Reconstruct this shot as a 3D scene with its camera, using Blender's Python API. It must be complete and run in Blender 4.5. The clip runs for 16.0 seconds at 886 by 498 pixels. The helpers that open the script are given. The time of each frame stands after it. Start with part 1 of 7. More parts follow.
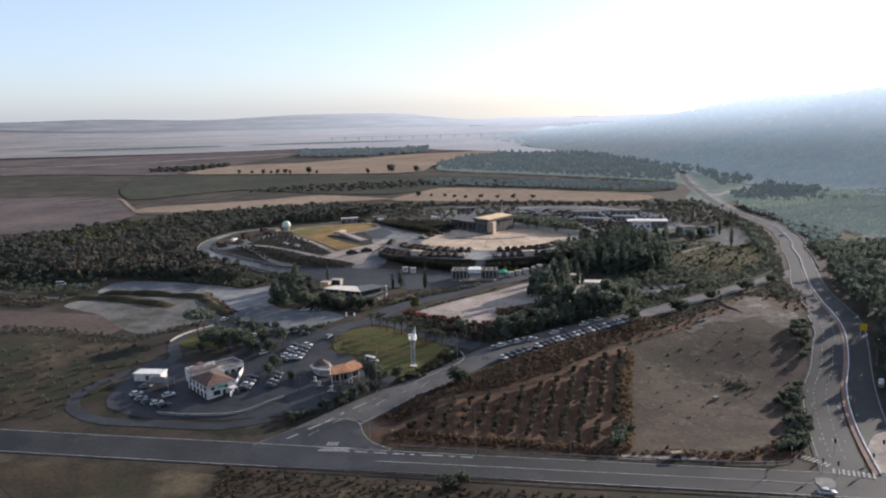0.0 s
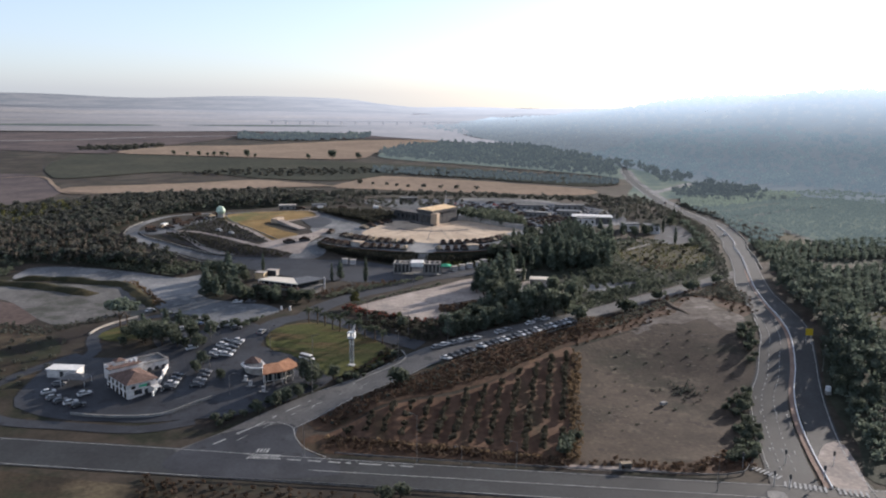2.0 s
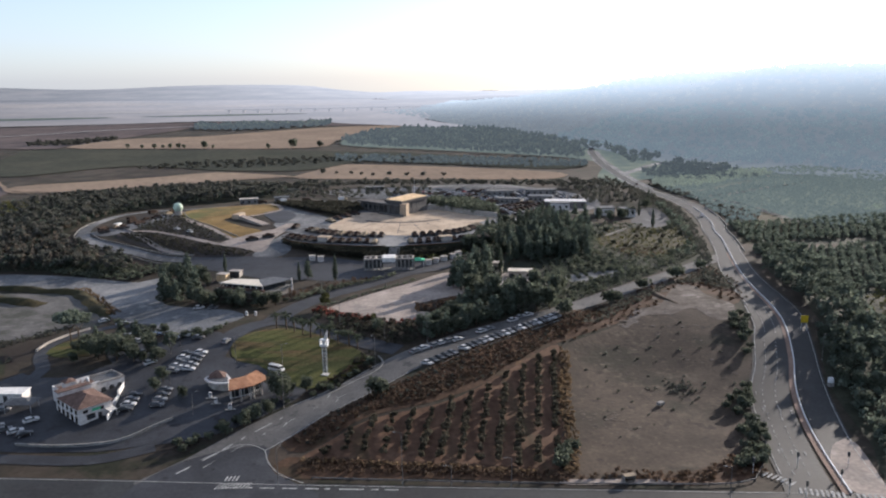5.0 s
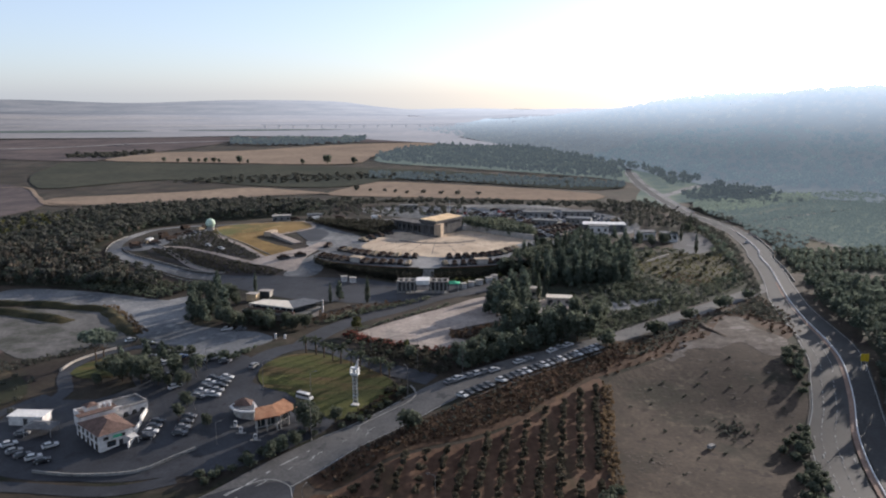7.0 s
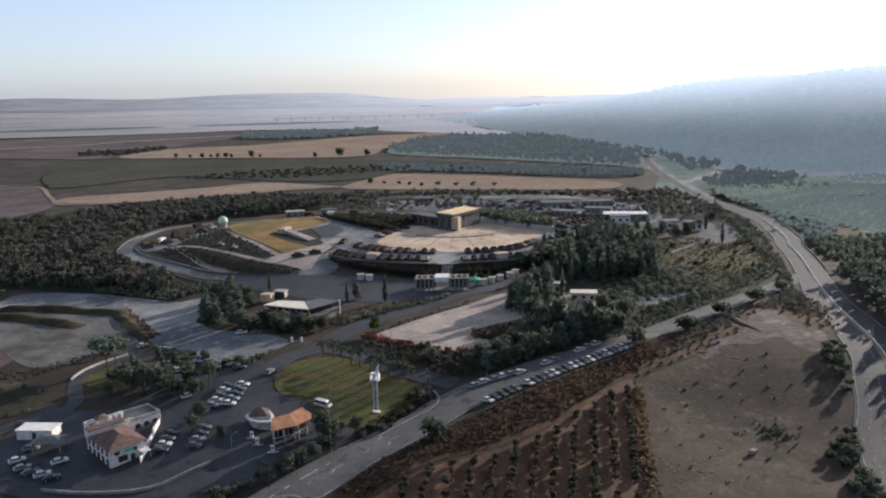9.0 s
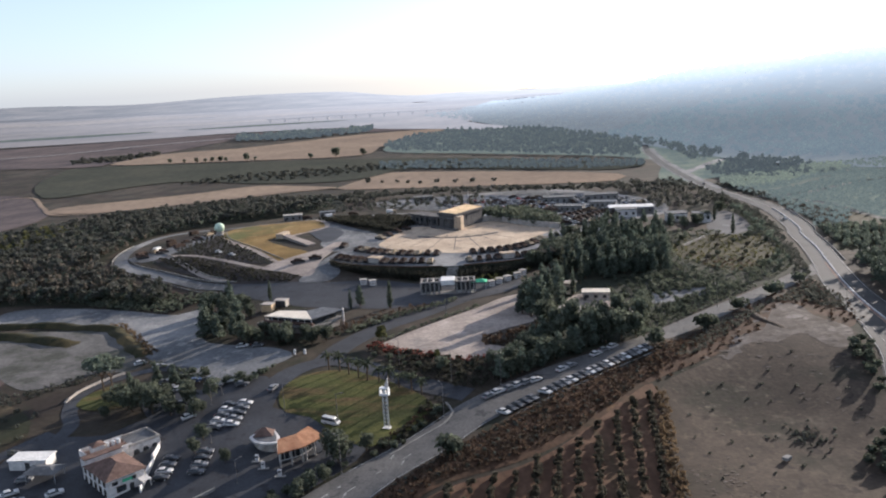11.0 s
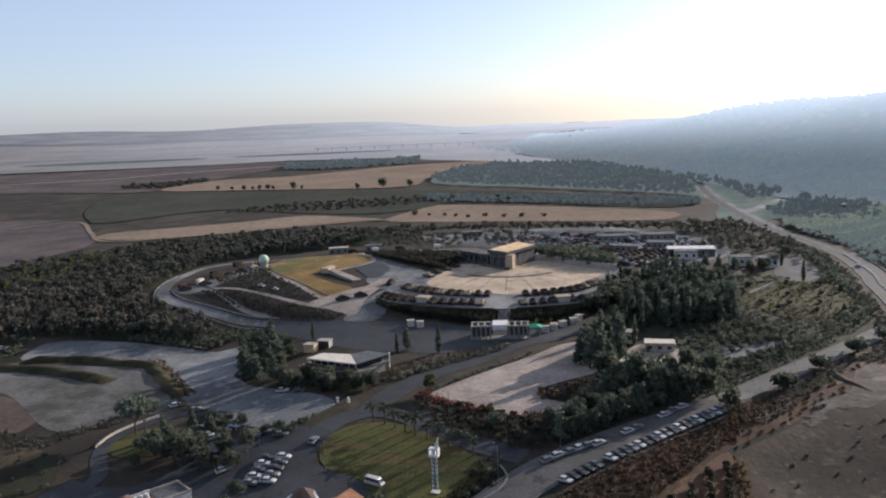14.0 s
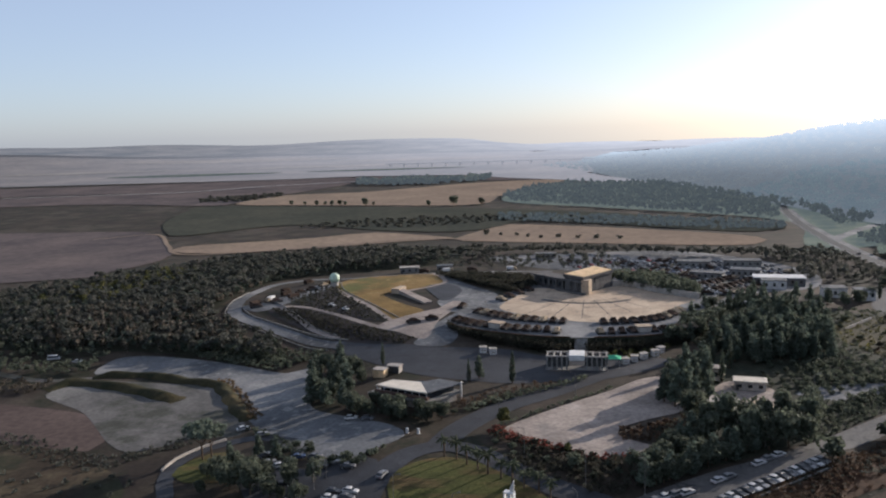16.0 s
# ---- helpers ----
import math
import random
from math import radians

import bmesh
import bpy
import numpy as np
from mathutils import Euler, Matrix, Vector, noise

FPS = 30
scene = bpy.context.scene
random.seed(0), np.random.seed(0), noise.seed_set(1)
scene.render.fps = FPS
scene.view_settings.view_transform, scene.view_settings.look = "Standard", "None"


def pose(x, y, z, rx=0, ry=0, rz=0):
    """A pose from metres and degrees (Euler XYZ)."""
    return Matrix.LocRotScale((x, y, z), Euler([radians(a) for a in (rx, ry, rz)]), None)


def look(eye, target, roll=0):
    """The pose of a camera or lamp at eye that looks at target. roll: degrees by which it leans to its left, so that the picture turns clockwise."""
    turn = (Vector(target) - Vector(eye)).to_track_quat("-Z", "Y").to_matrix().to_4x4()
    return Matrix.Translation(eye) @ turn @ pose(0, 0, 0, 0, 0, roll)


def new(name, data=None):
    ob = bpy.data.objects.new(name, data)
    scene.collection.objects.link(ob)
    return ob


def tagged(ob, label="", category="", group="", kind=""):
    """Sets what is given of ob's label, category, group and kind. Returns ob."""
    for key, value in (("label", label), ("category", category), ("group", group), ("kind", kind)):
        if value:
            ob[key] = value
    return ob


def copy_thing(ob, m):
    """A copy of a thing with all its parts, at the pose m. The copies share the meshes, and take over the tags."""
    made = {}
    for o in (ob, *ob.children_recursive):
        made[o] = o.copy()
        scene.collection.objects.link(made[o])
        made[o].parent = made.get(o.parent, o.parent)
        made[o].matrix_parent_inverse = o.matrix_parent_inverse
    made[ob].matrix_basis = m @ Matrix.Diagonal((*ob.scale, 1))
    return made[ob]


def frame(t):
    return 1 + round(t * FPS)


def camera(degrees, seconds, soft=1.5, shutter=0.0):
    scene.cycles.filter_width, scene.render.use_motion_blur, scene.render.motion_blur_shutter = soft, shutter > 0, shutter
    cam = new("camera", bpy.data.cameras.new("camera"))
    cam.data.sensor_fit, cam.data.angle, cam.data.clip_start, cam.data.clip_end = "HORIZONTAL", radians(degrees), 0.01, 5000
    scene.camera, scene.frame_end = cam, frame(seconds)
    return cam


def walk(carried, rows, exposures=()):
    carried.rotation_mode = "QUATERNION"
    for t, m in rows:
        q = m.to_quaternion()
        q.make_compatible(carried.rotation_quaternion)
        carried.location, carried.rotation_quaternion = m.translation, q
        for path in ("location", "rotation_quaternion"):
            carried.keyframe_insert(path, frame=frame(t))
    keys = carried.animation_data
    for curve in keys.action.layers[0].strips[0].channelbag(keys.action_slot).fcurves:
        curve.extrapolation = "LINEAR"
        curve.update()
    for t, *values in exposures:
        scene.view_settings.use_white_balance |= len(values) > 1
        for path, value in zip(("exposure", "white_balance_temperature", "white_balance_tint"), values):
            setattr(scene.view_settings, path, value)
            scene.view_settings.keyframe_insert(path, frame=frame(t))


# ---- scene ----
PATH = (
    (0, 0.00, 0.00, 95.00, -0.00, -10.06, -1.65),
    (0.5, -0.29, 3.54, 94.88, 0.50, -9.84, -0.33),
    (1, -0.58, 7.07, 94.76, 0.98, -10.58, 0.05),
    (1.5, -0.89, 10.58, 94.66, 2.57, -10.84, -0.43),
    (2, -1.21, 14.05, 94.59, 4.37, -10.93, 0.60),
    (2.5, -1.56, 17.48, 94.56, 6.02, -12.19, 1.08),
    (3, -1.94, 20.85, 94.57, 6.47, -12.25, -0.05),
    (5.5, -3.68, 36.80, 94.96, 6.84, -11.84, -0.95),
    (6, -3.88, 39.83, 95.03, 5.12, -10.94, -0.10),
    (6.5, -4.03, 42.81, 95.09, 4.41, -10.54, -0.07),
    (7, -4.19, 45.77, 95.15, 4.70, -10.83, -0.10),
    (7.5, -4.38, 48.71, 95.21, 4.10, -10.60, 0.14),
    (8, -4.63, 51.65, 95.29, 3.63, -10.32, -0.39),
    (8.5, -4.97, 54.61, 95.38, 3.52, -11.28, -0.91),
    (11, -7.29, 69.63, 95.95, 3.80, -11.88, -3.28),
    (11.5, -7.73, 72.68, 96.06, 2.68, -10.85, -3.19),
    (12, -8.15, 75.72, 96.18, 2.32, -10.09, -3.30),
    (12.5, -8.59, 78.74, 96.32, 2.16, -9.63, -2.69),
    (13, -9.05, 81.71, 96.50, 2.32, -9.35, -3.06),
    (13.5, -9.56, 84.62, 96.72, 1.91, -9.58, -2.31),
    (14, -10.13, 87.45, 96.99, 0.85, -9.59, -2.34),
    (14.5, -10.75, 90.23, 97.31, 0.01, -9.73, -2.58),
    (15, -11.40, 92.96, 97.66, -0.16, -9.76, -3.22),
    (15.5, -12.08, 95.66, 98.03, -0.77, -9.32, -2.82),
    (16, -12.77, 98.34, 98.41, -4.01, -8.27, -1.80),
)
cam = camera(57.56, 16.0, soft=2.1)


def aim(x, y, z, yaw, pitch, roll):
    """Pose from a place, a compass heading (0 along +y, clockwise), a tilt above the level and a lean."""
    a, b = radians(yaw), radians(pitch)
    way = Vector((math.sin(a) * math.cos(b), math.cos(a) * math.cos(b), math.sin(b)))
    return look((x, y, z), Vector((x, y, z)) + way * 100, roll)


walk(cam, [(t, aim(*row)) for t, *row in PATH], exposures=[(a, b, 5740, 12.5) for a, b in ((0, 1.0), (3, 1.03), (5.5, 1.06), (7, 0.89), (8.5, 0.86), (11, 1.16), (12.5, 1.08), (13.5, 0.84), (14.5, 0.72), (16, 0.68))])

# ---- sky and sun ----
SUN_AZ, SUN_EL = 50, 16
world = bpy.data.worlds.new("sky")
scene.world = world
world.use_nodes = True
wn = world.node_tree
sky = wn.nodes.new("ShaderNodeTexSky")
sky.sky_type = "NISHITA"
sky.sun_disc = False
sky.sun_elevation, sky.sun_rotation = radians(SUN_EL), radians(SUN_AZ)
sky.altitude, sky.air_density, sky.dust_density, sky.ozone_density = 100, 0.75, 1.1, 1.2
haze = wn.nodes.new("ShaderNodeMix")
haze.data_type = "RGBA"
haze.inputs[0].default_value = 0.38
haze.inputs[7].default_value = (5.5, 5.6, 5.9, 1)
wn.links.new(sky.outputs[0], haze.inputs[6])
wn.links.new(haze.outputs[2], wn.nodes["Background"].inputs[0])
wn.nodes["Background"].inputs[1].default_value = 0.088
sun = new("sun", bpy.data.lights.new("sun", "SUN"))
sun.data.energy, sun.data.angle, sun.data.color = 5.0, radians(0.6), (1.0, 0.84, 0.66)
sa, se = radians(SUN_AZ), radians(SUN_EL)
sun.matrix_world = look((600 * math.sin(sa), 600 * math.cos(sa), 400), (600 * math.sin(sa) - math.sin(sa) * math.cos(se), 600 * math.cos(sa) - math.cos(sa) * math.cos(se), 400 - math.sin(se)))

from mathutils.geometry import delaunay_2d_cdt

# ---- materials ----
def surface(name, dark, light, big=0.05, small=1.0, rough=0.9, bump=0.3, metal=0.0, spread=0.0, island=0.0, stretch=None, mid=None, spec=0.10, patch=None):
    """A procedural surface: two colours mixed by a broad noise and a fine grain, with relief of the grain."""
    m = bpy.data.materials.new(name)
    m.use_nodes = True
    t = m.node_tree
    n, l = t.nodes, t.links
    b = n["Principled BSDF"]
    b.inputs["Roughness"].default_value, b.inputs["Metallic"].default_value = rough, metal
    b.inputs["Specular IOR Level"].default_value = spec
    co = n.new("ShaderNodeTexCoord").outputs["Object"]
    if stretch:
        mp = n.new("ShaderNodeMapping")
        mp.inputs["Rotation"].default_value = (0, 0, radians(stretch[0]))
        mp.inputs["Scale"].default_value = (stretch[1], stretch[2], 1)
        l.new(co, mp.inputs[0])
        co2 = mp.outputs[0]
    else:
        co2 = co
    n1, n2 = n.new("ShaderNodeTexNoise"), n.new("ShaderNodeTexNoise")
    n1.inputs["Scale"].default_value, n1.inputs["Detail"].default_value = big, 7
    n1.inputs["Roughness"].default_value = 0.62
    n2.inputs["Scale"].default_value, n2.inputs["Detail"].default_value = small, 4
    l.new(co2, n1.inputs["Vector"])
    l.new(co, n2.inputs["Vector"])
    ramp = n.new("ShaderNodeValToRGB")
    ramp.color_ramp.elements[0].position, ramp.color_ramp.elements[1].position = 0.36, 0.66
    ramp.color_ramp.elements[0].color, ramp.color_ramp.elements[1].color = (*dark, 1), (*light, 1)
    if mid:
        ramp.color_ramp.elements.new(0.5).color = (*mid, 1)
    l.new(n1.outputs["Fac"], ramp.inputs[0])
    base = ramp.outputs[0]
    for colour, scale, low, high in patch or ():
        pn = n.new("ShaderNodeTexNoise")
        pn.inputs["Scale"].default_value, pn.inputs["Detail"].default_value, pn.inputs["Roughness"].default_value = scale, 6, 0.6
        shift = n.new("ShaderNodeVectorMath")
        shift.operation = "ADD"
        shift.inputs[1].default_value = (scale * 731, colour[0] * 917, 3.1)
        l.new(co2, shift.inputs[0])
        l.new(shift.outputs[0], pn.inputs["Vector"])
        mask = n.new("ShaderNodeMapRange")
        mask.inputs["From Min"].default_value, mask.inputs["From Max"].default_value = low, high
        l.new(pn.outputs["Fac"], mask.inputs["Value"])
        mix = n.new("ShaderNodeMix")
        mix.data_type = "RGBA"
        l.new(mask.outputs[0], mix.inputs["Factor"])
        l.new(base, mix.inputs["A"])
        mix.inputs["B"].default_value = (*colour, 1)
        base = mix.outputs["Result"]
    value = n.new("ShaderNodeMapRange")
    value.inputs["From Min"].default_value, value.inputs["From Max"].default_value = 0.25, 0.75
    value.inputs["To Min"].default_value, value.inputs["To Max"].default_value = 0.72, 1.25
    l.new(n2.outputs["Fac"], value.inputs["Value"])
    hue = n.new("ShaderNodeHueSaturation")
    l.new(base, hue.inputs["Color"])
    out = value.outputs[0]
    for amount, source in ((spread, ("ShaderNodeObjectInfo", "Random")), (island, ("ShaderNodeNewGeometry", "Random Per Island"))):
        if amount:
            r = n.new("ShaderNodeMapRange")
            r.inputs["To Min"].default_value, r.inputs["To Max"].default_value = 1 - amount, 1 + amount
            l.new(n.new(source[0]).outputs[source[1]], r.inputs["Value"])
            mul = n.new("ShaderNodeMath")
            mul.operation = "MULTIPLY"
            l.new(out, mul.inputs[0])
            l.new(r.outputs[0], mul.inputs[1])
            out = mul.outputs[0]
    l.new(out, hue.inputs["Value"])
    l.new(hue.outputs[0], b.inputs["Base Color"])
    if bump:
        bp = n.new("ShaderNodeBump")
        bp.inputs["Strength"].default_value, bp.inputs["Distance"].default_value = bump, 0.25
        l.new(n2.outputs["Fac"], bp.inputs["Height"])
        l.new(bp.outputs[0], b.inputs["Normal"])
    return m


def leafy(name, dark, light, spread=0.25):
    """Foliage: thin leaves that let part of the light through."""
    m = surface(name, dark, light, big=0.12, small=0.9, rough=0.75, bump=0.0, spread=spread, island=0.35, spec=0.1)
    n, l = m.node_tree.nodes, m.node_tree.links
    b, thin, mix = n["Principled BSDF"], n.new("ShaderNodeBsdfTranslucent"), n.new("ShaderNodeMixShader")
    l.new(b.inputs["Base Color"].links[0].from_socket, thin.inputs["Color"])
    mix.inputs[0].default_value = 0.48
    l.new(b.outputs[0], mix.inputs[1])
    l.new(thin.outputs[0], mix.inputs[2])
    l.new(mix.outputs[0], n["Material Output"].inputs["Surface"])
    return m


def hazed(name, dark, light, glow, strength, scale, along=None, reach=(0, 1), most=0.0, vary=0.0):
    """Land from a few hundred metres outward: its emission stands in for haze, graded along a direction if given."""
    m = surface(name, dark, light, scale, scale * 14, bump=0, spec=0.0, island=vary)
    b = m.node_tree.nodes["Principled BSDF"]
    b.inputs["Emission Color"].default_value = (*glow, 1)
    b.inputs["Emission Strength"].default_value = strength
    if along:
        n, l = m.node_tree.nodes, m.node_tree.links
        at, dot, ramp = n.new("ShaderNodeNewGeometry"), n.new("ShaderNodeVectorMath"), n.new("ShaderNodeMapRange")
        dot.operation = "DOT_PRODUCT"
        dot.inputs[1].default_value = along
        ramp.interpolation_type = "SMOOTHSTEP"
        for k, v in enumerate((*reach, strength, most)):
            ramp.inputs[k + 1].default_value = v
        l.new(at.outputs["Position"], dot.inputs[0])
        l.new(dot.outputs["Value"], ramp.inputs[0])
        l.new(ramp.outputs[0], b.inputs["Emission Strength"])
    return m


M = dict(
    earth=surface("dry_earth", (0.025, 0.020, 0.016), (0.056, 0.043, 0.032), 0.03, 0.6, mid=(0.036, 0.030, 0.022), patch=[((0.057, 0.047, 0.036), 0.014, 0.52, 0.64), ((0.020, 0.021, 0.013), 0.05, 0.50, 0.62)]),
    scrub=surface("dry_scrub_ground", (0.020, 0.017, 0.012), (0.050, 0.037, 0.024), 0.06, 0.8, patch=[((0.082, 0.066, 0.041), 0.03, 0.53, 0.64), ((0.025, 0.027, 0.015), 0.04, 0.48, 0.60)]),
    dirt=surface("bare_dirt", (0.037, 0.029, 0.022), (0.070, 0.054, 0.040), 0.06, 0.9, mid=(0.051, 0.039, 0.029), patch=[((0.030, 0.027, 0.019), 0.035, 0.52, 0.62), ((0.107, 0.087, 0.064), 0.09, 0.60, 0.70), ((0.081, 0.063, 0.045), 0.4, 0.58, 0.68), ((0.030, 0.024, 0.020), 0.25, 0.58, 0.66)]),
    redsoil=surface("red_field", (0.060, 0.044, 0.038), (0.086, 0.064, 0.055), 0.02, 0.5),
    orchard=surface("orchard_soil", (0.068, 0.039, 0.025), (0.115, 0.069, 0.044), 0.1, 0.6, stretch=(14, 2.2, 0.3), patch=[((0.051, 0.039, 0.022), 0.05, 0.55, 0.7)]),
    asphalt=surface("worn_asphalt", (0.020, 0.021, 0.024), (0.035, 0.037, 0.042), 0.08, 1.5, rough=0.7, bump=0.1, spec=0.2, patch=[((0.053, 0.055, 0.058), 0.05, 0.58, 0.75), ((0.016, 0.016, 0.018), 0.22, 0.60, 0.66)]),
    road=surface("main_road_asphalt", (0.023, 0.023, 0.023), (0.034, 0.036, 0.036), 0.06, 1.2, rough=0.7, bump=0.1, spec=0.15, patch=[((0.016, 0.017, 0.018), 0.03, 0.56, 0.62), ((0.049, 0.050, 0.050), 0.09, 0.60, 0.76)]),
    gravel=surface("pale_gravel", (0.090, 0.093, 0.097), (0.157, 0.160, 0.163), 0.035, 0.8, bump=0.2, patch=[((0.218, 0.215, 0.207), 0.03, 0.50, 0.66), ((0.067, 0.070, 0.073), 0.02, 0.50, 0.62), ((0.190, 0.190, 0.184), 0.25, 0.56, 0.66)]),
    tanlot=surface("tan_gravel", (0.195, 0.165, 0.142), (0.303, 0.258, 0.221), 0.07, 0.8, bump=0.2, patch=[((0.362, 0.318, 0.279), 0.08, 0.58, 0.74), ((0.156, 0.137, 0.126), 0.04, 0.56, 0.68)]),
    plaza=surface("pale_stone_paving", (0.314, 0.246, 0.177), (0.445, 0.357, 0.259), 0.06, 1.0, bump=0.1, patch=[((0.253, 0.206, 0.155), 0.12, 0.54, 0.66)]),
    stone=surface("limestone_wall", (0.249, 0.224, 0.196), (0.382, 0.353, 0.313), 0.3, 2.0, bump=0.3),
    concrete=surface("concrete", (0.15, 0.145, 0.135), (0.24, 0.23, 0.21), 0.3, 2.0, patch=[((0.11, 0.105, 0.095), 0.6, 0.55, 0.68)]),
    median=surface("median_paving", (0.156, 0.108, 0.084), (0.227, 0.161, 0.125), 0.3, 2.0),
    paint=surface("road_paint", (0.16, 0.16, 0.155), (0.40, 0.40, 0.38), 1.2, 3.0, bump=0),
    white=surface("cream_plaster", (0.414, 0.395, 0.372), (0.613, 0.582, 0.543), 0.4, 2.0, bump=0.1, patch=[((0.335, 0.311, 0.285), 0.5, 0.6, 0.75)]),
    whiteroof=surface("white_sheet_roof", (0.50, 0.49, 0.46), (0.64, 0.62, 0.58), 0.3, 2.0, rough=0.5, bump=0.05, patch=[((0.40, 0.38, 0.34), 0.5, 0.6, 0.75)]),
    greyroof=surface("grey_sheet_roof", (0.07, 0.072, 0.075), (0.12, 0.12, 0.12), 0.3, 2.0, rough=0.55, bump=0.05, patch=[((0.16, 0.155, 0.15), 0.4, 0.6, 0.7)]),
    tile=surface("orange_roof_tile", (0.228, 0.109, 0.061), (0.330, 0.182, 0.105), 0.6, 3.0, bump=0.4),
    browntile=surface("brown_roof_tile", (0.079, 0.052, 0.043), (0.145, 0.097, 0.078), 0.6, 3.0, bump=0.4),
    # Museum stone, darkened in base colour to stand in for the facade's shade.
    shadestone=surface("shade_dark_stone", (0.075, 0.072, 0.070), (0.13, 0.122, 0.115), 0.3, 2.0, bump=0.3),
    creamroof=surface("cream_sheet_roof", (0.48, 0.43, 0.35), (0.62, 0.56, 0.46), 0.3, 2.0, rough=0.5, bump=0.05, patch=[((0.36, 0.33, 0.28), 0.5, 0.6, 0.75)]),
    palegrey=surface("pale_worn_asphalt", (0.063, 0.062, 0.061), (0.104, 0.100, 0.095), 0.08, 1.5, rough=0.75, bump=0.1, patch=[((0.135, 0.129, 0.119), 0.05, 0.58, 0.75), ((0.045, 0.045, 0.046), 0.22, 0.60, 0.66)]),
    ochre=surface("ochre_roof", (0.50, 0.36, 0.20), (0.68, 0.50, 0.30), 0.2, 1.5, bump=0.1),
    glass=surface("window_glass", (0.015, 0.018, 0.02), (0.04, 0.045, 0.05), 0.5, 2.0, rough=0.15, bump=0, spec=0.25),
    steel=surface("galvanised_steel", (0.40, 0.41, 0.42), (0.60, 0.61, 0.62), 1.0, 4.0, rough=0.45, metal=0.6, bump=0),
    whitesteel=surface("white_painted_steel", (0.44, 0.45, 0.45), (0.56, 0.565, 0.56), 1.0, 4.0, rough=0.5, bump=0),
    darkmetal=surface("dark_metal", (0.03, 0.03, 0.03), (0.07, 0.07, 0.07), 1.0, 4.0, rough=0.5, bump=0),
    rubber=surface("tyre_rubber", (0.012, 0.012, 0.012), (0.03, 0.03, 0.03), 2.0, 6.0, bump=0),
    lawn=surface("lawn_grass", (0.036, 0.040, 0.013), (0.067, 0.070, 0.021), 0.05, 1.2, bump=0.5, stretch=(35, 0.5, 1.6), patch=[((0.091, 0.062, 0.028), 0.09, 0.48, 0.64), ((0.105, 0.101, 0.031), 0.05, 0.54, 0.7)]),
    drygrass=surface("golden_dry_grass", (0.10, 0.066, 0.022), (0.21, 0.135, 0.05), 0.05, 0.9, mid=(0.155, 0.10, 0.034), bump=0.5, patch=[((0.085, 0.085, 0.026), 0.03, 0.52, 0.64), ((0.24, 0.17, 0.075), 0.12, 0.58, 0.68)]),
    bark=surface("bark", (0.06, 0.045, 0.03), (0.14, 0.10, 0.07), 0.8, 4.0),
    # Pine colour is lightened and greyed to stand in for haze over farther trees.
    pine=leafy("pine_needles", (0.065, 0.082, 0.063), (0.144, 0.168, 0.129)),
    oak=leafy("evergreen_leaves", (0.053, 0.064, 0.046), (0.120, 0.131, 0.094)),
    olive=leafy("olive_leaves", (0.046, 0.050, 0.041), (0.094, 0.097, 0.081)),
    orchardleaf=leafy("orchard_leaves", (0.044, 0.041, 0.030), (0.086, 0.078, 0.056)),
    lime=leafy("yellow_green_leaves", (0.053, 0.059, 0.023), (0.117, 0.111, 0.045)),
    cypress=leafy("cypress_foliage", (0.048, 0.062, 0.046), (0.105, 0.121, 0.088)),
    dry=leafy("dry_brush", (0.052, 0.037, 0.026), (0.101, 0.070, 0.049)),
    straw=leafy("straw_brush", (0.087, 0.063, 0.039), (0.166, 0.119, 0.070)),
    bloom=leafy("bougainvillea_bloom", (0.11, 0.035, 0.028), (0.27, 0.085, 0.06)),
    hedge=leafy("dark_hedge", (0.026, 0.027, 0.021), (0.057, 0.055, 0.041)),
    palm=leafy("palm_fronds", (0.033, 0.044, 0.025), (0.082, 0.090, 0.053)),
    # Haze painted as emission on ridge and plain, stronger with height and distance.
    ridgeland=hazed("ridge_backdrop", (0.02, 0.025, 0.018), (0.07, 0.068, 0.05), (0.82, 0.92, 1.0), 0.110, 0.012, along=(0, 0.0002, 0.0045), reach=(0.30, 0.84), most=0.60),
    nearridge=hazed("lower_ridge_wood", (0.02, 0.028, 0.02), (0.10, 0.105, 0.06), (0.74, 0.90, 1.0), 0.110, 0.03, along=(0, 0.0002, 0.0045), reach=(0.30, 0.84), most=0.60, vary=0.45),
    ridgewood=hazed("hazed_ridge_wood", (0.02, 0.028, 0.02), (0.09, 0.095, 0.06), (0.86, 0.93, 1.0), 0.110, 0.02, along=(0, 0.0002, 0.0045), reach=(0.30, 0.84), most=0.60, vary=0.45),
    plainland=hazed("hazed_plain", (0.08, 0.072, 0.068), (0.14, 0.12, 0.105), (0.95, 0.96, 1.0), 0.055, 0.004, along=(0.0004, 0.00025, 0), reach=(-0.1, 1.2), most=0.30),
    palefield=hazed("hazed_pale_field", (0.13, 0.118, 0.105), (0.18, 0.16, 0.14), (0.96, 0.95, 0.98), 0.04, 0.004, along=(0.0004, 0.00025, 0), reach=(-0.1, 1.2), most=0.28),
    # Farther fields and woods carry a faint emission that imitates haze.
    farsoil=hazed("hazed_far_soil", (0.053, 0.042, 0.039), (0.097, 0.075, 0.065), (0.941, 0.951, 1.035), 0.02, 0.012),
    fartan=hazed("hazed_far_stubble", (0.132, 0.094, 0.062), (0.187, 0.135, 0.089), (0.810, 0.771, 0.738), 0.045, 0.012),
    fargreen=hazed("hazed_far_crop", (0.034, 0.035, 0.027), (0.051, 0.049, 0.036), (0.714, 0.765, 0.694), 0.018, 0.012),
